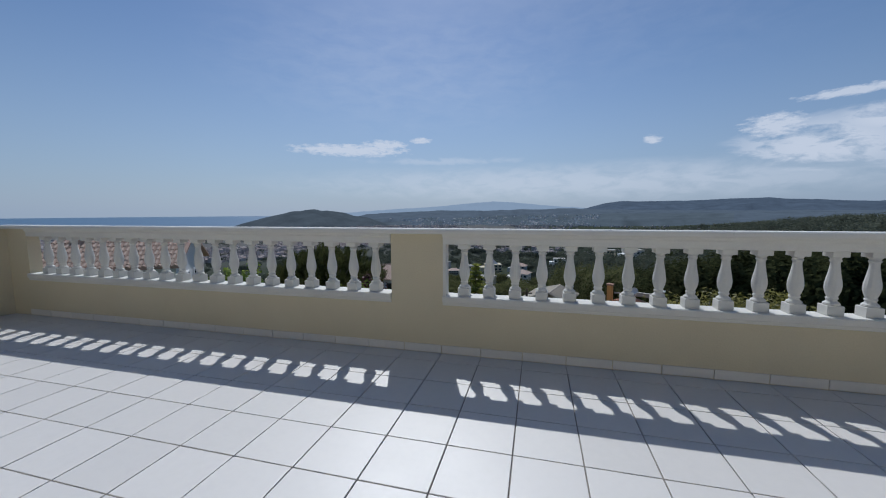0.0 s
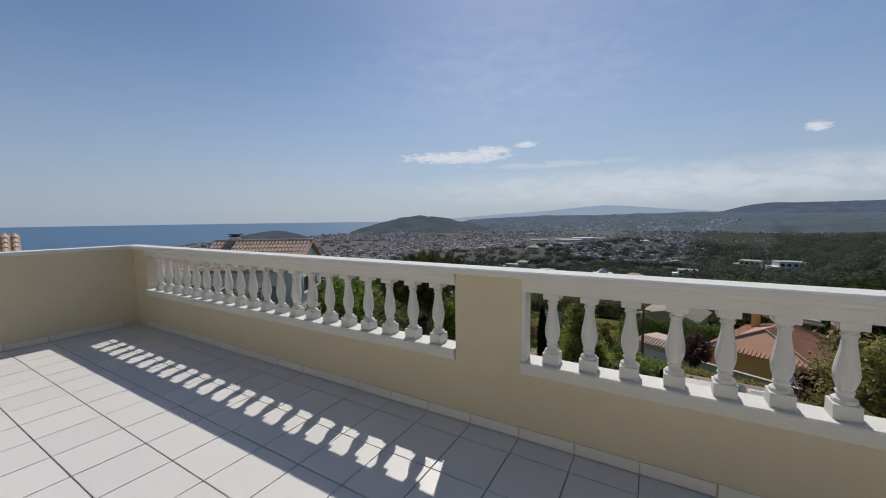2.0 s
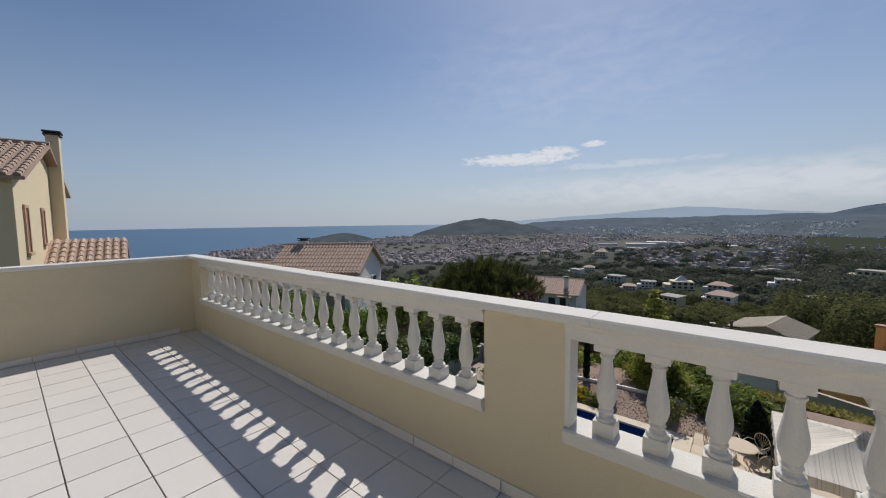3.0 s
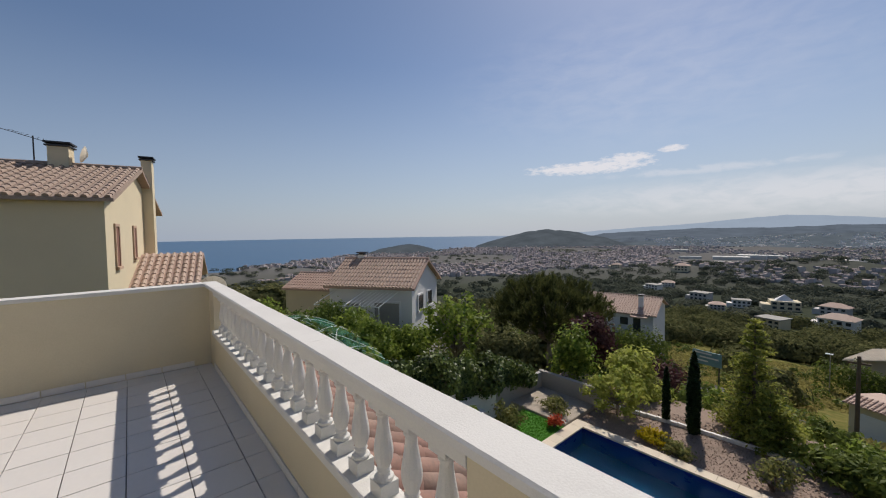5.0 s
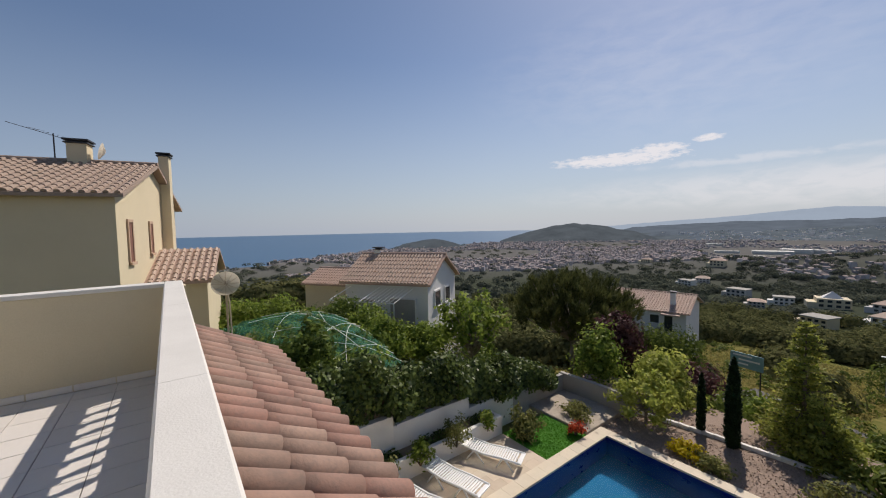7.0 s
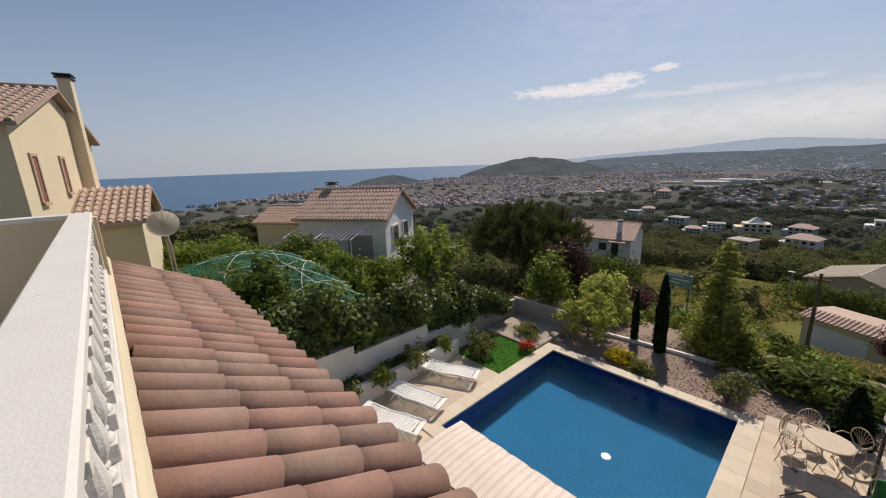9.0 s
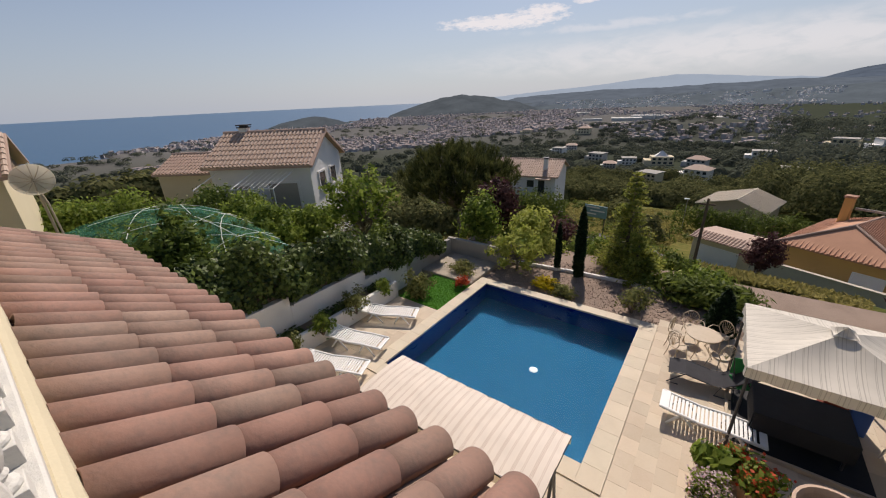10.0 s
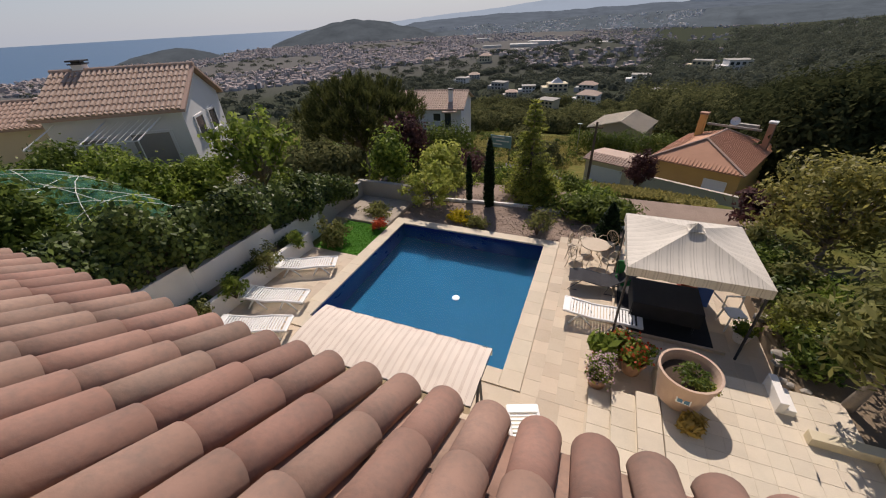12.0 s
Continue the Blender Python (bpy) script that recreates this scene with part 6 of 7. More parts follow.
gc = thing("folding_chair", "green cloth folding chair under the gazebo", "chair", (1.50, 9.9, DZ), 20)
GREEN_CLOTH = surface("green_cloth", (0.02, 0.22, 0.06), 0.8, 0.1, 60, 3, 0.1)
part("seat", boxes(((-0.25, -0.25, 0.42), (0.25, 0.25, 0.45)), bevel=0.01), GREEN_CLOTH, gc)
part("backrest", boxes(((-0.25, 0.23, 0.5), (0.25, 0.26, 0.95)), bevel=0.01), GREEN_CLOTH, gc)
for sx in (-0.24, 0.24):
    part("leg", tube([(sx, -0.24, 0.0), (sx, 0.24, 0.95)], 0.012, 6), DARK_METAL, gc)
    part("leg", tube([(sx, 0.24, 0.0), (sx, -0.24, 0.44)], 0.012, 6), DARK_METAL, gc)
bd = thing("toy_box", "red and blue plastic boxes under the gazebo", "box", (3.15, 10.1, DZ))
part("red_box", boxes(((-0.35, -0.2, 0.0), (0.05, 0.2, 0.85)), bevel=0.03), surface("red_plastic", (0.45, 0.06, 0.03), 0.5, 0.05, 30, 3, 0.02), bd, "red plastic box")
part("blue_box", boxes(((0.08, -0.2, 0.0), (0.42, 0.2, 0.75)), bevel=0.03), surface("blue_plastic", (0.04, 0.12, 0.45), 0.5, 0.05, 30, 3, 0.02), bd, "blue plastic box")
sc = thing("plastic_stool", "white plastic garden stool beside the gazebo", "stool", (3.95, 9.3, DZ), 15)
part("seat", boxes(((-0.2, -0.2, 0.42), (0.2, 0.2, 0.46)), bevel=0.02), PLASTIC, sc)
part("back_bar", tube([(-0.2, 0.18, 0.44), (-0.2, 0.2, 0.8), (0.2, 0.2, 0.8), (0.2, 0.18, 0.44)], 0.025, 8), PLASTIC, sc)
for sx in (-1, 1):
    for sy in (-1, 1):
        part("leg", tube([(sx * 0.17, sy * 0.17, 0.42), (sx * 0.21, sy * 0.21, 0.0)], 0.022, 7), PLASTIC, sc)

# ---- striped canopy on posts between house and pool ----
aw = thing("swing_canopy", "cream striped flat canopy on a metal frame", "canopy", (0, 0, 0))
AX0, AX1, AY0, AY1, AZ = -4.48, -1.0, 3.42, 4.60, -3.40
bm = bmesh.new()
rows = []
for j in range(9):
    rows.append([bm.verts.new((AX0 + (AX1 - AX0) * i / 24, AY0 + (AY1 - AY0) * j / 8, AZ + 0.05 * math.sin(math.pi * j / 8) + 0.01 * math.sin(i * 2.1))) for i in range(25)])
for p, q in zip(rows, rows[1:]):
    for i in range(24):
        bm.faces.new((p[i], p[i + 1], q[i + 1], q[i]))
part("cloth", bm, AWNING, aw, smooth=True)
for y_, name_ in ((AY0 - 0.006, "valance"), (AY1 + 0.006, "valance")):
    bm = bmesh.new()
    rows = []
    for dz in (0.0, -0.08, -0.17):
        rows.append([bm.verts.new((AX0 + (AX1 - AX0) * i / 48, y_ + 0.012 * math.sin(i * 1.3) * (-dz * 8), AZ + dz * (1 + 0.25 * abs(math.sin(i * math.pi / 4))))) for i in range(49)])
    for p, q in zip(rows, rows[1:]):
        for i in range(48):
            bm.faces.new((p[i], p[i + 1], q[i + 1], q[i]))
    part(name_, bm, AWNING, aw, smooth=True)
bm = tube([(AX0, AY0, AZ - 0.02), (AX1, AY0, AZ - 0.02), (AX1, AY1, AZ - 0.02), (AX0, AY1, AZ - 0.02), (AX0, AY0, AZ - 0.02)], 0.018, 6)
part("frame", bm, DARK_METAL, aw)
for px_ in (AX0 + 0.05, AX1 - 0.05):
    part("post", tube([(px_, (AY0 + AY1) / 2 - 0.4, DZ), (px_, (AY0 + AY1) / 2, AZ - 0.03)], 0.025, 7), DARK_METAL, aw)
    part("post", tube([(px_, (AY0 + AY1) / 2 + 0.4, DZ), (px_, (AY0 + AY1) / 2, AZ - 0.03)], 0.025, 7), DARK_METAL, aw)

# ---- pots ----


def pot(name, label, at, r, h, material, leaf, seed, crown, n=700, size=0.06, flower=None, stretch=1.8, rim=1.12):
    ob = thing(name, label, "plant pot", at)
    part("pot", lathe([(r * 0.70, 0.0), (r * 0.86, h * 0.4), (r, h * 0.86), (r * rim, h * 0.87), (r * rim, h), (r * (rim - 0.12), h), (r * 0.86, h * 0.86), (r * 0.8, h * 0.84)], 26, cap=False), material, ob, smooth=False)
    part("soil", lathe([(0.01, h * 0.86), (r * 0.88, h * 0.86)], 20, cap=False), SOIL, ob)
    rng_ = np.random.default_rng(seed)
    lv, _, face_ = clumped(rng_, n, (0, 0, h + crown[2] * 0.55), crown, 24, 0.25, 0.3, -0.5)
    part("plant", leaf_mesh("plant", lv, size, leaf, rng_, stretch, facing=face_), leaf, ob)
    if flower:
        fl = (lv - np.array([0, 0, h]))[rng_.random(len(lv)) < (0.8 if flower is LEAF_PINK else 0.4)] * 1.10 + np.array([0, 0, h + 0.01])
        part("flowers", leaf_mesh("flowers", fl, size * 0.9, flower, rng_, 1.1), flower, ob)["kind"] = "stuff"
    return ob


pot("flower_pot", "terracotta pot with a leafy green plant", (0.98, 7.05, -5.56), 0.24, 0.38, TERRACOTTA, LEAF_GREEN, 41, (0.30, 0.28, 0.22), 340, 0.13, None, 2.6)
pot("flower_pot", "terracotta pot overflowing with pale pink flowers", (0.93, 6.34, -5.56), 0.24, 0.36, TERRACOTTA, LEAF_GREEN, 42, (0.29, 0.29, 0.24), 1300, 0.05, LEAF_PINK)
pot("flower_pot", "terracotta pot with bright red flowers", (1.62, 6.95, -5.56), 0.25, 0.42, TERRACOTTA, LEAF_GREEN, 43, (0.32, 0.30, 0.26), 900, 0.075, LEAF_RED)
pot("flower_pot", "terracotta pot with red flowers and leaves", (1.34, 7.30, -5.56), 0.22, 0.36, TERRACOTTA, LEAF_GREEN, 44, (0.24, 0.22, 0.22), 500, 0.075, LEAF_RED)
pot("flower_pot", "small white pot beside the gazebo", (4.08, 8.82, -5.56), 0.2, 0.3, PLASTIC, LEAF_GREEN, 45, (0.25, 0.25, 0.2), 300, 0.06)
big = thing("large_planter", "large pale terracotta planter with a cycad", "plant pot", (2.38, 6.16, UZ))
part("pot", lathe([(0.36, 0.0), (0.40, 0.05), (0.47, 0.42), (0.495, 0.70), (0.53, 0.705), (0.535, 0.79), (0.49, 0.79), (0.46, 0.70), (0.44, 0.56)], 36, cap=False), TERRACOTTA_PALE, big)
part("soil", lathe([(0.01, 0.57), (0.445, 0.57)], 28, cap=False), SOIL, big)
rng = np.random.default_rng(46)
fr = []
for k in range(15):
    a_ = 2 * math.pi * k / 15 + rng.uniform(-0.15, 0.15)
    ln = rng.uniform(0.22, 0.36)
    for s_ in np.linspace(0.12, 1, 16):
        base_ = np.array([0.05 + ln * s_ * math.cos(a_), -0.1 + ln * s_ * math.sin(a_), 0.60 + 0.22 * math.sin(s_ * 2.4)])
        for sgn in (-1, 1):
            fr.append(base_ + sgn * 0.035 * np.array([-math.sin(a_), math.cos(a_), 0.1]))
part("cycad_leaves", leaf_mesh("cycad_leaves", np.array(fr), 0.034, LEAF_FRUIT, rng, 2.8), LEAF_FRUIT, big)
lv, _, _ = clumped(rng, 350, (0.25, -0.2, 0.64), (0.18, 0.16, 0.10), 9, 0.3, 0.4, -0.4)
part("pale_plant", leaf_mesh("pale_plant", lv, 0.05, LEAF_LIME, rng, 1.6), LEAF_LIME, big)
pl = part("tile_plaque", boxes(((-0.12, -0.012, 0.30), (0.12, 0.012, 0.54)), bevel=0.004), PLASTIC, big, "painted ceramic tile plaque")
pl.matrix_basis = pose(-0.08, -0.495, 0.06, -7, 0, -9)
for i_, (cx_, cz_, mat_) in enumerate(((-0.055, 0.36, "b"), (0.055, 0.36, "b"), (-0.055, 0.47, "r"), (0.055, 0.47, "b"))):
    part("tile_motif", boxes(((cx_ - 0.04, -0.018, cz_ - 0.04), (cx_ + 0.04, -0.013, cz_ + 0.04))), surface("painted_tile_" + mat_, (0.10, 0.25, 0.38) if mat_ == "b" else (0.5, 0.15, 0.10), 0.3, 0.2, 60, 12, 0.02), pl)
dry = shrub("dry_plant", "dry yellow clump of grass at the planter's foot", (2.50, 5.48, UZ), (0.24, 0.20, 0.14), leafy("straw", (0.36, 0.24, 0.05), (0.52, 0.38, 0.12), 0.3), 47, 420, 0.09, 10, "plant", 2.4)

# white stub wall and planting strip beside the upper paving
bm = boxes(((3.98, 6.40, -5.8), (4.12, 7.12, -4.83)), ((4.12, 6.40, -5.8), (4.28, 6.95, -4.97)), bevel=0.01)
solid("stub_wall", bm, WHITE_WALL, "short stepped white wall at the paving's edge", "wall", "structure")
bm = boxes(((4.30, 5.85, -5.8), (7.6, 6.05, -4.92)), ((5.21, 1.0, -5.8), (5.4, 5.84, -4.95)), bevel=0.012)
solid("bed_wall", bm, CREAM, "low cream wall of the planting bed", "wall", "structure")
bm = boxes(((4.73, 6.06, -5.84), (8.1, 12.6, -5.15)), ((4.52, 7.13, -5.84), (4.728, 12.6, -5.22)), bevel=0.03)
solid("shrub_bed", bm, EARTH, "stony earth bed with shrubs", "bed", "structure")
rng = np.random.default_rng(48)
bm = bmesh.new()
for k in range(40):
    c_ = (rng.uniform(4.3, 7.8), rng.uniform(6.8, 12.0), -5.18 + 0.02)
    made = bmesh.ops.create_icosphere(bm, subdivisions=2, radius=rng.uniform(0.05, 0.16))["verts"]
    for v in made:
        v.co = Vector((v.co.x * 1.2, v.co.y, v.co.z * 0.7)) * rng.uniform(0.85, 1.15) + Vector(c_)
tagged(new("rocks", finish(bm, "rocks", surface("white_rock", (0.34, 0.31, 0.27), 0.95, 0.2, 12, 2, 0.6))), "rough pale rocks in the shrub bed", "rocks", kind="stuff")

# ---- trees and shrubs of the garden ----
pine("pine_tree", "large umbrella pine with upright needle tufts", (-14.0, 20.6, float(ground_z(-14.0, 20.6))), 4.75, (3.6, 3.4, 2.15), 51, 850)
conical("conifer", "pale green conifer with drooping branches", (-2.45, 16.0, -6.0), 4.75, 1.2, LEAF_CEDAR, 52, 10000, 0.06, 0.09, tiers=20)
conical("conifer", "dark drooping conifer below the pale one", (-1.9, 15.2, -5.8), 2.3, 1.1, LEAF_CEDAR, 53, 5000, 0.08, 0.07, tiers=9)
conical("cypress_tree", "slender dark column of Italian cypress", (-3.86, 14.4, -5.62), 2.95, 0.21, LEAF_CYPRESS, 54, 4200, 0.05, 0.05, True)
conical("cypress_tree", "slim young dark Italian cypress", (-4.81, 14.6, -5.62), 2.1, 0.13, LEAF_CYPRESS, 55, 2200, 0.045, 0.04, True)
conical("cone_shrub", "clipped dark green cone shrub", (0.93, 12.55, -5.62), 1.6, 0.40, LEAF_CYPRESS, 56, 4200, 0.05, 0.05, False, category="shrub")
tree("lime_tree", "small tree with bright yellow-green leaves", (-6.3, 13.75, -5.62), 2.1, 1.0, (1.2, 1.0, 0.85), LEAF_LIME, 57, BARK_GREY, 4600, 48, 0.085, 0.05, spread=0.13, stretch=1.7, limbs=40)
tree("small_tree", "fresh green broadleaf tree by the garden's end", (-8.9, 15.0, -6.0), 3.0, 1.9, (1.0, 0.9, 1.2), LEAF_GREEN, 58, BARK, 3600, 46, 0.11, 0.06)
tree("small_tree", "yellow-green broadleaf tree behind the path", (-6.85, 16.2, -6.1), 2.6, 1.5, (1.05, 0.9, 1.0), LEAF_LIME, 59, BARK, 3000, 40, 0.11, 0.05)
tree("plum_tree", "dark purple-leaved plum tree", (-9.6, 18.0, -6.6), 3.6, 2.5, (1.1, 1.0, 1.3), LEAF_PURPLE, 60, BARK, 3600, 40, 0.11, 0.06)
tree("plum_tree", "reddish purple-leaved plum tree", (-7.4, 20.5, -7.9), 2.6, 1.7, (1.5, 1.2, 0.95), LEAF_PURPLE, 61, BARK, 3600, 40, 0.11, 0.06)
tree("plum_tree", "round purple plum tree by the street", (2.9, 25.5, -9.6), 3.3, 2.4, (0.85, 0.85, 1.0), LEAF_PURPLE, 62, BARK, 3200, 40, 0.085, 0.06)
shrub("juniper_bush", "wide spreading green juniper", (0.35, 14.7, -5.7), (1.5, 0.85, 0.48), LEAF_JUNIPER, 63, 6500, 0.085, 46, stretch=2.8)
shrub("rose_bush", "open leafy shrub with bare stems by the pool", (-1.45, 12.6, -5.62), (0.55, 0.40, 0.55), LEAF_OLIVE, 64, 900, 0.06, 26)
shrub("yellow_flower_bush", "low bush covered in yellow flowers", (-4.6, 12.75, -5.62), (0.52, 0.34, 0.22), LEAF_YELLOW, 65, 1100, 0.06, 26, flowers=LEAF_YELLOW)
shrub("small_bush", "low grey-green bush by the coping", (-3.9, 12.55, -5.62), (0.45, 0.28, 0.24), LEAF_OLIVE, 66, 900, 0.06, 20)
shrub("oleander_bush", "pale green bush in the corner of the turf", (-8.35, 9.55, -5.55), (0.52, 0.45, 0.50), LEAF_OLIVE, 67, 1800, 0.07, 30)
shrub("red_bush", "small rust red bush beside the pool", (-7.35, 10.95, -5.52), (0.28, 0.28, 0.20), LEAF_RED, 68, 500, 0.06, 14)
shrub("small_bush", "low leafy plants on the rocky bed", (-8.0, 12.0, -5.46), (0.7, 0.5, 0.22), LEAF_OLIVE, 69, 1100, 0.06, 20)
for k, (yb, rr) in enumerate(((8.4, 0.30), (7.0, 0.42), (5.6, 0.34), (4.5, 0.30))):
    shrub("planter_shrub", "leafy green shrub in the planter", (-9.02 + 0.05 * k, yb, -5.2 + 0.02), (rr, rr, rr * 1.1), (LEAF_GREEN, LEAF_OLIVE)[k % 2], 70 + k, 800, 0.06, 20)
rng = np.random.default_rng(75)
lowp = np.stack([rng.uniform(-9.68, -9.2, 2200), rng.uniform(2.1, 8.9, 2200), rng.uniform(-5.02, -4.86, 2200)], 1)
lowp = lowp[np.sin(lowp[:, 1] * 3.1) > -0.4]
tagged(new("ground_cover", leaf_mesh("ground_cover", lowp, 0.07, LEAF_IVY, rng, 1.5)), "low dark plants in the wall bed", "plants", kind="stuff")
tree("loquat_tree", "open broadleaf tree with large leaves and pale dry blossoms", (-12.6, 10.8, -5.6), 4.3, 3.0, (1.75, 1.5, 1.5), LEAF_GREEN, 76, BARK_GREY, 2100, 85, 0.15, 0.08, limbs=70, spread=0.10, stretch=1.6)
shrub("blossom_shrub", "tall shrub with pale dry blossoms", (-11.3, 8.6, -5.4), (0.9, 0.9, 1.2), LEAF_OLIVE, 77, 1800, 0.09, 36, flowers=LEAF_WHITE)
tree("magnolia_tree", "broad glossy-leaved tree beyond the gazebo", (6.9, 13.2, -6.0), 4.0, 2.4, (2.3, 1.8, 1.5), LEAF_MAGNOLIA, 78, BARK_GREY, 8500, 120, 0.085, 0.09, spread=0.13, stretch=1.9, limbs=60)
tree("magnolia_tree", "dense broadleaf tree beside the street", (9.6, 14.6, -6.4), 4.2, 2.6, (2.2, 1.8, 1.6), LEAF_MAGNOLIA, 79, BARK_GREY, 9000, 110, 0.085, 0.09, spread=0.13, limbs=50)
tree("small_tree", "dark reddish shrub tree behind the gazebo", (6.0, 15.4, -6.0), 2.0, 1.2, (1.0, 0.8, 0.6), LEAF_PURPLE, 80, BARK, 2600, 40, 0.11, 0.06)
tree("olive_tree", "small olive tree with thin grey-green leaves", (5.25, 7.0, -5.2), 3.0, 1.85, (1.05, 1.0, 0.95), LEAF_OLIVE, 81, BARK_GREY, 5200, 70, 0.075, 0.09, spread=0.2, stretch=3.2, lean=(0.12, -0.05), limbs=22)
tree("olive_tree", "second small olive tree in the shrub bed", (6.5, 8.3, -5.2), 3.0, 1.7, (1.1, 1.0, 1.0), LEAF_OLIVE, 82, BARK_GREY, 4200, 60, 0.08, 0.08, spread=0.2, stretch=3.0, limbs=18)
shrub("round_bush", "rounded yellow-green bush in the shrub bed", (5.0, 8.9, -5.2), (0.5, 0.5, 0.40), LEAF_LIME, 83, 1800, 0.055, 30)
for k in range(9):
    shrub("edge_shrub", "dense dark green shrub beside the gazebo", (5.0 + 0.4 * (k % 2), 7.9 + 0.58 * k, -5.25), (0.55, 0.5, 0.42 + 0.06 * (k % 3)), (LEAF_FRUIT, LEAF_IVY, LEAF_OLIVE)[k % 3], 184 + k, 1500, 0.07, 30, group="shrubs beside the gazebo")
for k in range(6):
    shrub("bed_shrub", "loose green shrub in the stony bed", (5.4 + 0.55 * (k % 3), 9.6 + 0.9 * (k // 3) + 0.3 * (k % 2), -5.2), (0.5, 0.45, 0.38), (LEAF_OLIVE, LEAF_GREEN, LEAF_IVY)[k % 3], 84 + k, 1000, 0.07, 24)
for k in range(9):
    a = k / 13
    shrub("garden_shrub", "mixed green shrub along the garden's edge", (-8.0 + a * 13.5, 17.2 + 0.9 * math.sin(k * 2.1), -6.1), (0.85, 0.7, 0.36 + 0.10 * (k % 3)), (LEAF_GREEN, LEAF_OLIVE, LEAF_LIME, LEAF_JUNIPER)[k % 4], 100 + k, 1500, 0.10, 30, group="shrubs along the garden's edge")

# neighbour's netted fruit trees and hedges
for k, (x_, y_, h_, r_) in enumerate(((-13.2, 3.7, 2.5, 1.5), (-14.8, 5.6, 2.5, 1.7), (-17.2, 4.2, 2.5, 1.8), (-12.4, 5.4, 2.5, 1.1), (-19.5, 6.0, 2.4, 1.8), (-15.4, 8.1, 2.7, 1.1), (-17.6, 8.1, 2.8, 1.2), (-19.8, 7.6, 2.8, 1.3), (-23.5, 4.6, 2.8, 1.6), (-24.5, 2.6, 2.6, 1.5), (-12.05, 3.45, 3.9, 0.95), (-15.6, 10.2, 2.6, 1.3), (-17.0, 11.4, 2.4, 1.2))):
    tree("fruit_tree", "leafy green fruit tree in the neighbour's garden", (x_, y_, float(ground_z(x_, y_))), h_, h_ * 0.62, (r_, r_, h_ * 0.38), (LEAF_GREEN, LEAF_FRUIT, LEAF_GREEN)[k % 3], 120 + k, BARK, 6000, 70, 0.10, 0.07, spread=0.17, limbs=10, group="fruit trees in the neighbour's garden")
net = bmesh.new()
rng = np.random.default_rng(140)
N = 40
grid = []


def net_at(u, v_):
    """A place on the net: along its length, across it."""
    return (-11.3 - 11.2 * u, 4.2 - 2.6 * u + (2.7 + 3.0 * u) * v_, -3.30 + 1.05 * math.sin(math.pi * min(1, max(0, u * 0.9 + 0.05))) * math.sin(math.pi * (0.1 + 0.8 * v_)) ** 0.5 - 0.9 * abs(v_ - 0.5) ** 2)


for i in range(N + 1):
    row = []
    for j in range(N + 1):
        u, v_ = i / N, j / N
        x_, y_, z_ = net_at(u, v_)
        row.append(net.verts.new((x_, y_, z_ + 0.07 * math.sin(u * 23 + v_ * 9) + 0.05 * math.sin(v_ * 31))))
    grid.append(row)
for i in range(N):
    for j in range(N):
        net.faces.new((grid[i][j], grid[i + 1][j], grid[i + 1][j + 1], grid[i][j + 1]))
nt = thing("bird_net", "green bird net stretched over fruit trees on pale poles", "net", (0, 0, 0))
m_net, nd, lk, bs = principled("fine_green_net")
bs.inputs["Base Color"].default_value = (0.02, 0.20, 0.12, 1)
bs.inputs["Roughness"].default_value = 0.8
geo = nd.new("ShaderNodeNewGeometry")
nn = nd.new("ShaderNodeTexNoise")
nn.inputs["Scale"].default_value, nn.inputs["Detail"].default_value = 1.2, 4
lk.new(geo.outputs["Position"], nn.inputs["Vector"])
lk.new(math_node(nd, lk, "ADD", math_node(nd, lk, "MULTIPLY", nn.outputs[0], 0.62), 0.0, clamp=True), bs.inputs["Alpha"])
part("netting", net, m_net, nt, smooth=True)
NET_POLE = surface("pale_net_batten", (0.66, 0.66, 0.56), 0.6, 0.08, 40, 4, 0.05)
for (ua, va), (ub, vb) in (((0.02, 0.15), (0.45, 0.95)), ((0.10, 0.92), (0.50, 0.10)), ((0.22, 0.05), (0.42, 0.97)), ((0.02, 0.55), (0.62, 0.50)), ((0.30, 0.98), (0.78, 0.15)), ((0.45, 0.06), (0.88, 0.85)), ((0.12, 0.04), (0.16, 0.96)), ((0.03, 0.95), (0.30, 0.04)), ((0.55, 0.96), (0.98, 0.40)), ((0.35, 0.50), (0.95, 0.95))):
    run_ = [net_at(ua + (ub - ua) * q / 6, va + (vb - va) * q / 6) for q in range(7)]
    part("pole", tube([(p[0], p[1], p[2] + 0.10) for p in run_], 0.013, 5), NET_POLE, nt, "pale batten")

# street furniture beyond the garden
sg = thing("notice_board", "blue-green notice board on two posts", "sign", (-6.8, 28.0, -10.2), -10)
part("panel", boxes(((-0.85, -0.03, 2.95), (0.85, 0.03, 3.85)), bevel=0.01), surface("faded_blue_sign", (0.20, 0.36, 0.38), 0.6, 0.15, 20, 3, 0.03), sg, "faded blue-green panel")
for k, (xa, xb, zz_) in enumerate(((-0.7, 0.3, 3.7), (-0.4, 0.7, 3.45), (-0.65, 0.1, 3.2))):
    part("text_bar", boxes(((xa, -0.04, zz_ - 0.05), (xb, -0.032, zz_ + 0.05))), PLASTIC, sg)
for sx in (-0.7, 0.7):
    part("post", tube([(sx, 0.06, -0.5), (sx, 0.06, 3.8)], 0.04, 7), DARK_METAL, sg)
pole = thing("utility_pole", "dark wooden utility pole beside the street", "pole", (-0.2, 33.0, -12.4))
part("shaft", tube([(0, 0, -0.6), (0, 0, 6.2)], [0.13, 0.09], 9), BARK, pole)
part("crossarm", boxes(((-0.5, -0.05, 5.7), (0.5, 0.05, 5.82)), bevel=0.01), BARK, pole)


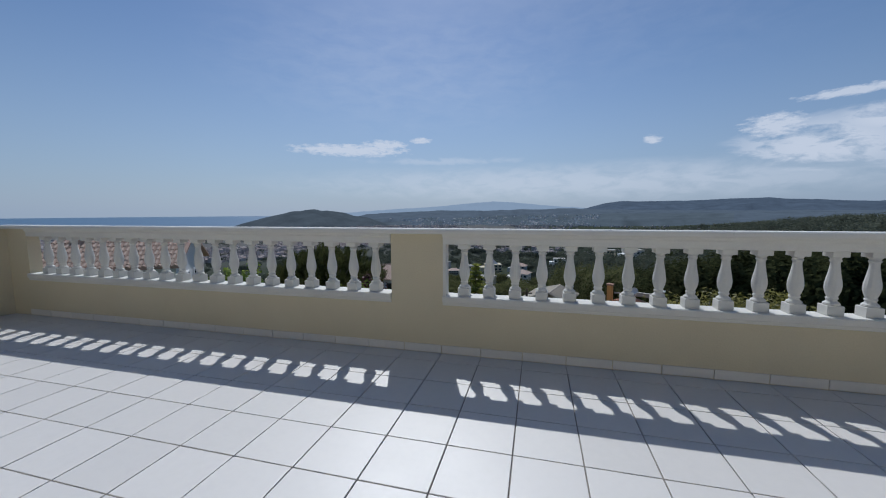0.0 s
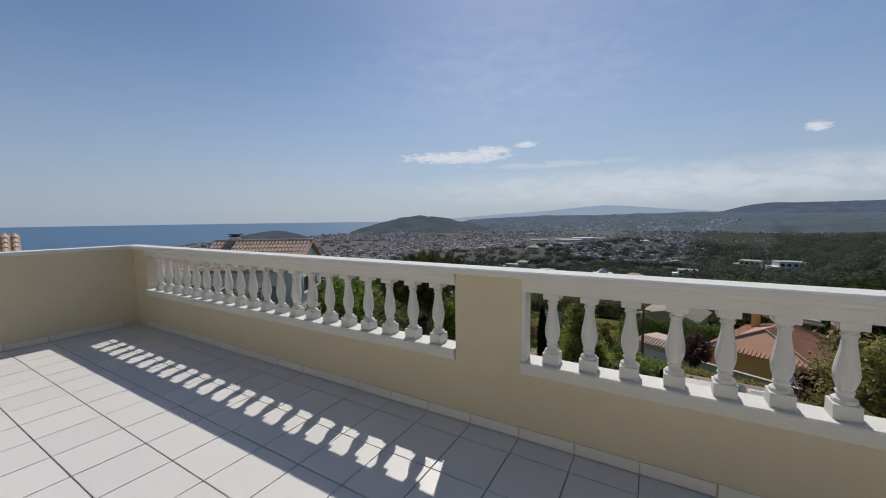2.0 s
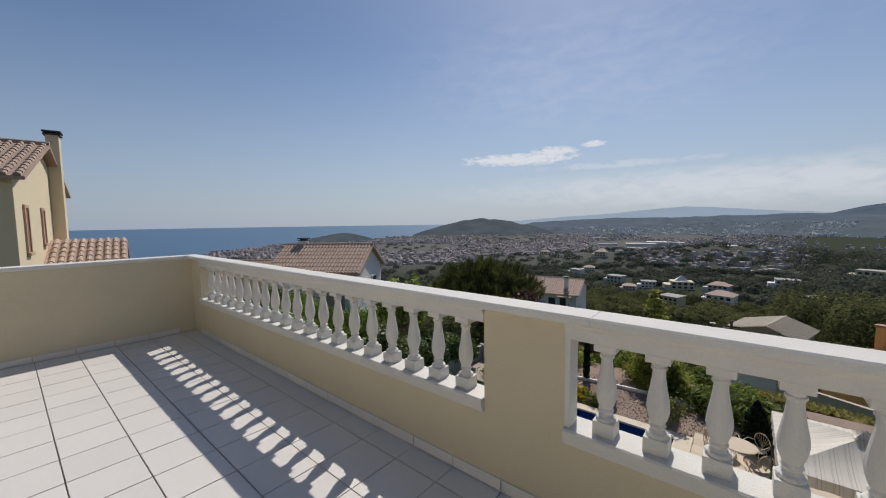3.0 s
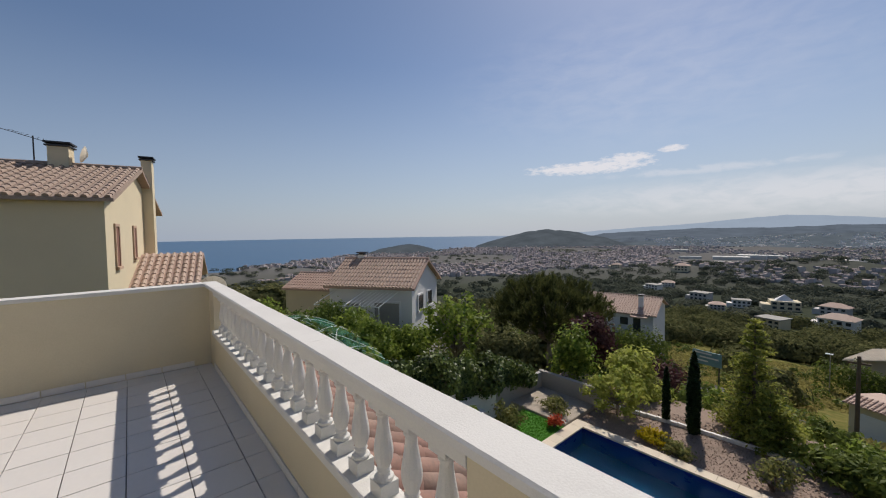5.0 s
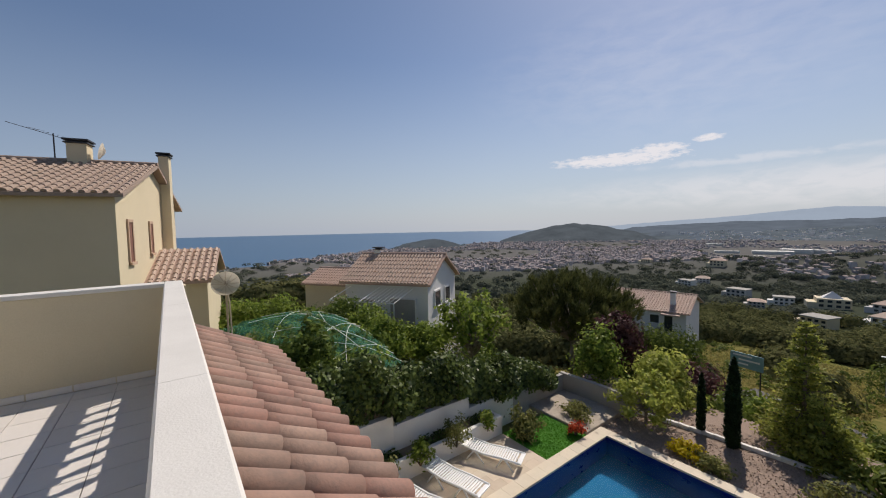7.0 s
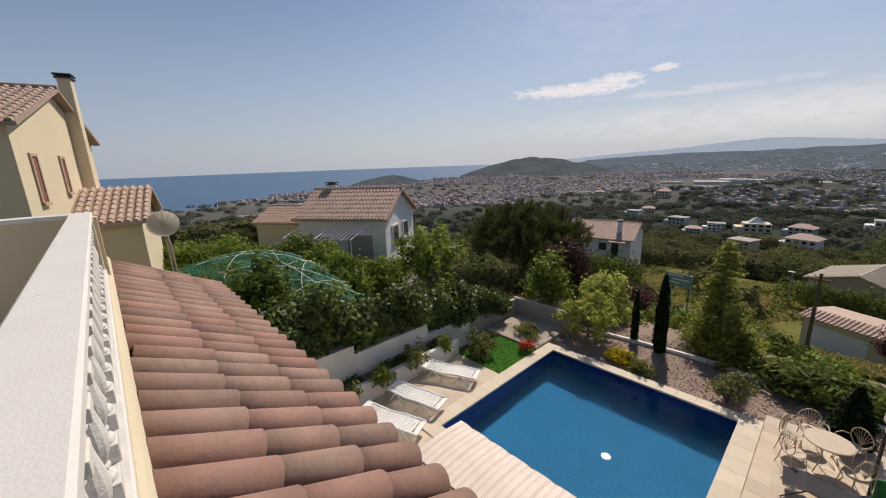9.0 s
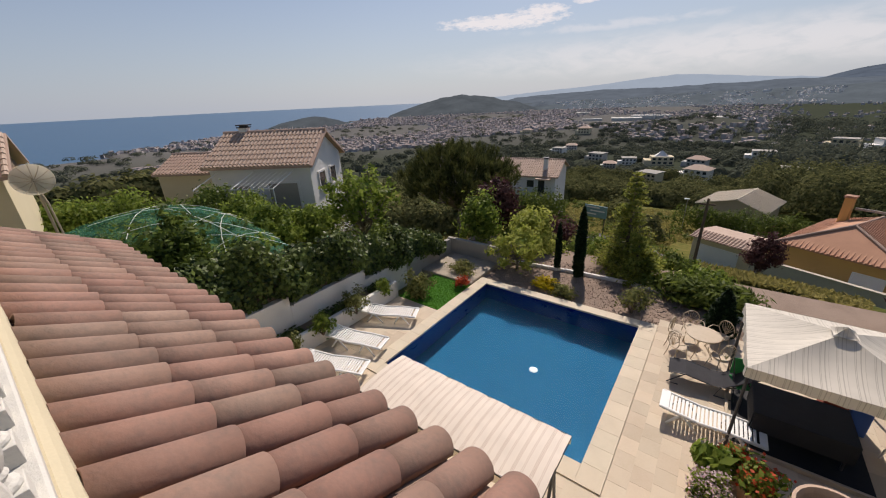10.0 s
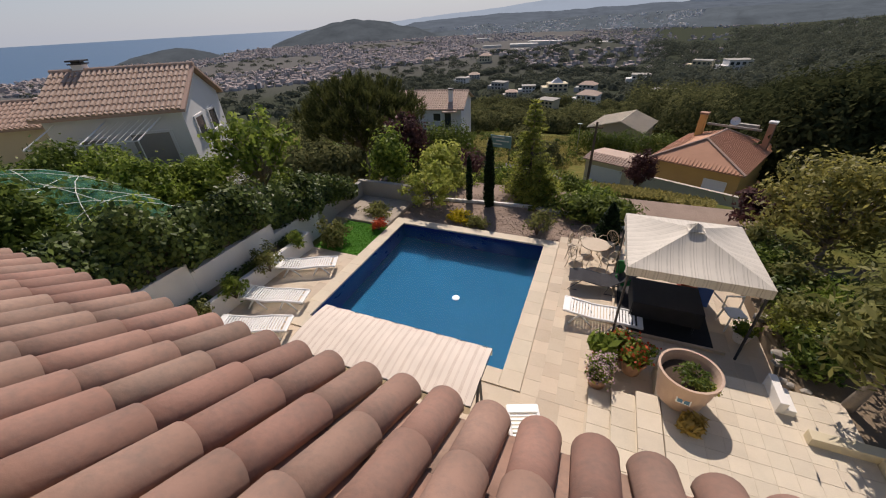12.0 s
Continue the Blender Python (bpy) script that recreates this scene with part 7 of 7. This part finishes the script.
def street_lamp(x_, y_, h_):
    z_ = float(ground_z(x_, y_))
    ob = thing("street_lamp", "grey street lamp with a flat white head", "street lamp", (x_, y_, z_), group="street lamps")
    part("shaft", tube([(0, 0, -0.5), (0, 0, h_)], [0.07, 0.04], 8), GREY_WALL, ob)
    part("head", boxes(((-0.45, -0.16, h_ - 0.02), (0.25, 0.16, h_ + 0.10)), bevel=0.03), PLASTIC, ob)


street_lamp(24.5, 60.0, 4.2)
street_lamp(-3.0, 66.0, 5.0)

# ---- woods and scrub, past counting ----
rng = np.random.default_rng(150)
cards, cards_dark = [], []


def wood(x_, y_, r_, h_, n_, out):
    z_ = float(ground_z(x_, y_))
    d_ = rng.normal(size=(n_, 3))
    d_ /= np.linalg.norm(d_, axis=1)[:, None]
    d_ *= rng.uniform(0.84, 1.05, n_)[:, None]
    d_[:, 2] = np.abs(d_[:, 2])
    lob = 1 + 0.22 * np.sin(d_[:, 0] * 5 + x_) * np.cos(d_[:, 1] * 6 + y_)
    place = np.array([x_, y_, z_ + h_ * 0.25]) + d_ * lob[:, None] * np.array([r_, r_, h_ * 0.75])
    out.append(np.hstack([place, d_ * np.array([1, 1, r_ / h_]) + np.array([0, 0, 0.2])]))


spots = []
while len(spots) < 6200:
    az = rng.uniform(-88, 70) if rng.random() < 0.6 else rng.uniform(-32, 66)
    dist = 50 + 900 * rng.random() ** 2.0
    px, py = dist * math.sin(radians(az)), dist * math.cos(radians(az))
    if dist > float(np.interp(az, *COAST)) - 15:
        continue
    field = 20 < dist < 95 and -26 < az < 16
    keep = 0.012 if field else 1.0 if az > 4 or (dist < 380 and az > -32) else 0.5 + 0.5 * (math.sin(px * 0.02 + 1.3) + math.sin(py * 0.017 + px * 0.006) < -0.2)
    if dist > 600 and -18 < az < 12:
        continue
    if dist > 380 and -78 < az < -18:
        keep *= 0.45
    if rng.random() > keep:
        continue
    if any(math.hypot(px - v[0], py - v[1]) < v[2] * 0.9 for v in VILLAS):
        continue
    if any(abs(math.degrees(math.atan2(v[0], v[1])) - az) < 57 * v[2] * 0.6 / dist and 0 < math.hypot(v[0], v[1]) - dist < 22 for v in VILLAS):
        continue
    if -2 < px < 18 and 33 < py < 54:
        continue
    spots.append((px, py, dist, az))
pts_near, pts_far, pts_pine = [], [], []
for px, py, dist, az in spots:
    right = az > 4
    s_ = rng.uniform(0.7, 1.4) * (1.35 if right else 1.0)
    r_, h_ = (2.2 + dist * 0.0042) * s_, (3.4 if not right else 6.0) * s_
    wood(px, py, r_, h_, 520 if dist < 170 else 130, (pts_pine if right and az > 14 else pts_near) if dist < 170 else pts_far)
near_pts, far_pts = np.concatenate(pts_near), np.concatenate(pts_far)
tagged(new("woods", leaf_mesh("woods", near_pts[:, :3], 0.42, LEAF_WOOD, rng, 1.5, facing=near_pts[:, 3:], jitter=0.22)), "dark green pine and oak woods on the slopes", "woods", kind="stuff")
pine_pts = np.concatenate(pts_pine)
tagged(new("pinewood", leaf_mesh("pinewood", pine_pts[:, :3], 0.34, LEAF_PINEWOOD, rng, 2.0, facing=pine_pts[:, 3:], jitter=0.3)), "tall dark pines on the slope beyond the street", "woods", kind="stuff")
tagged(new("far_woods", leaf_mesh("far_woods", far_pts[:, :3], 1.0, LEAF_HAZED, rng, 1.4, facing=far_pts[:, 3:], jitter=0.2)), "woods across the valley in haze-paled green", "woods", kind="stuff")
# trees on the near slope right of the street and left behind the houses
rng = np.random.default_rng(160)
slope = []
for k in range(90):
    az, dist = rng.uniform(20, 62), rng.uniform(24, 62)
    px, py = dist * math.sin(radians(az)), dist * math.cos(radians(az))
    if px < 24 and py > 20:
        continue
    wood(px, py, rng.uniform(1.2, 2.2), rng.uniform(2.0, 4.2), 420, slope)
for k in range(130):
    az, dist = rng.uniform(-72, -24), rng.uniform(30, 75)
    px, py = dist * math.sin(radians(az)), dist * math.cos(radians(az))
    if -24 < px < -10 and 36 < py < 52 or (az > -47 and dist < 58):
        continue
    wood(px, py, rng.uniform(1.3, 2.4), rng.uniform(2.2, 4.0), 420, slope)
tagged(new("slope_trees", leaf_mesh("slope_trees", np.concatenate(slope)[:, :3], 0.24, LEAF_FRUIT, rng, 1.6, facing=np.concatenate(slope)[:, 3:])), "bushy green trees on the near slopes", "trees", kind="stuff")
# dry grass on the open slope and the neighbour's lawn
g = []
for k in range(75000):
    az, dist = rng.uniform(-40, 16), 19 + 70 * rng.random() ** 1.3
    g.append((dist * math.sin(radians(az)), dist * math.cos(radians(az))))
for k in range(16000):
    g.append((rng.uniform(-21.0, -11.5), rng.uniform(14.0, 24.0)))
g = np.array(g)
g = g[~((g[:, 0] > -3) & (g[:, 0] < 20) & (g[:, 1] > 31) & (g[:, 1] < 54))]
gp = np.column_stack([g, ground_z(g[:, 0], g[:, 1]) + 0.12])
tagged(new("dry_grass", leaf_mesh("dry_grass", gp, 0.22, LEAF_GRASS, rng, 2.2)), "dry yellow-green grass on the open slope", "grass", kind="stuff")
sc_ = []
for k in range(14):
    wood(-3.0 + k * 0.95 + rng.uniform(-0.5, 0.5), 67.5 - k * 0.3 + rng.uniform(-1, 1), rng.uniform(1.3, 1.9), rng.uniform(3.4, 4.6), 900, sc_)
for k in range(10):
    wood(-23.5 + k * 1.0 + rng.uniform(-0.4, 0.4), 39.2 + 0.15 * k + rng.uniform(-0.6, 0.6), rng.uniform(1.2, 1.7), rng.uniform(5.4, 6.4), 900, sc_)
for k in range(12):
    wood(-25.0 + k * 0.95 + rng.uniform(-0.3, 0.3), 41.2 + 0.17 * k + rng.uniform(-0.3, 0.3), rng.uniform(1.0, 1.3), rng.uniform(5.4, 6.0), 1500, sc_)
for k in range(150):
    az, dist = rng.uniform(-26, 14), rng.uniform(22, 110)
    px, py = dist * math.sin(radians(az)), dist * math.cos(radians(az))
    if px > -2 and py < 56:
        continue
    wood(px, py, rng.uniform(0.5, 1.2), rng.uniform(0.5, 1.2), 160, sc_)
tagged(new("scrub", leaf_mesh("scrub", np.concatenate(sc_)[:, :3], 0.17, LEAF_JUNIPER, rng, 1.6, facing=np.concatenate(sc_)[:, 3:])), "low dark scrub scattered over the slope", "scrub", kind="stuff")

# ---- floor tiles, the nearest as single pieces ----
bm = box(bmesh.new(), (0.0036, 0.0036, -0.011), (PX - 0.0036, PY - 0.0036, 0.0), 0.0025)
tile_mesh = finish(bm, "floor_tile", FLOOR_TILE)
far_tiles = bmesh.new()
i0, i1 = int(math.floor((X0 - JX) / PX)), int(math.ceil((X1 - JX) / PX))
for j in range(-2, 16):
    ya = JY - j * PY - PY + PY
    yb = ya + PY
    lo_y, hi_y = max(ya, Y_BACK), min(yb, -0.001)
    if hi_y - lo_y < 0.02:
        continue
    for i in range(i0, i1):
        xa, xb = JX + i * PX, JX + (i + 1) * PX
        lo_x, hi_x = max(xa, X0 + 0.001), min(xb, X1 - 0.001)
        if hi_x - lo_x < 0.02:
            continue
        whole = hi_x - lo_x > PX - 1e-4 and hi_y - lo_y > PY - 1e-4
        if whole and j < 11 and xa < 3.0:
            ob = part("floor_tile", tile_mesh, None, terrace_floor)
            ob.location = (xa, ya, random.uniform(-0.0006, 0.0006))
        else:
            box(far_tiles, (lo_x + 0.0025, lo_y + 0.0025, -0.011), (hi_x - 0.0025, hi_y - 0.0025, 0.0))
rest = part("outer_floor_tiles", far_tiles, FLOOR_TILE, terrace_floor)
rest["kind"] = "stuff"
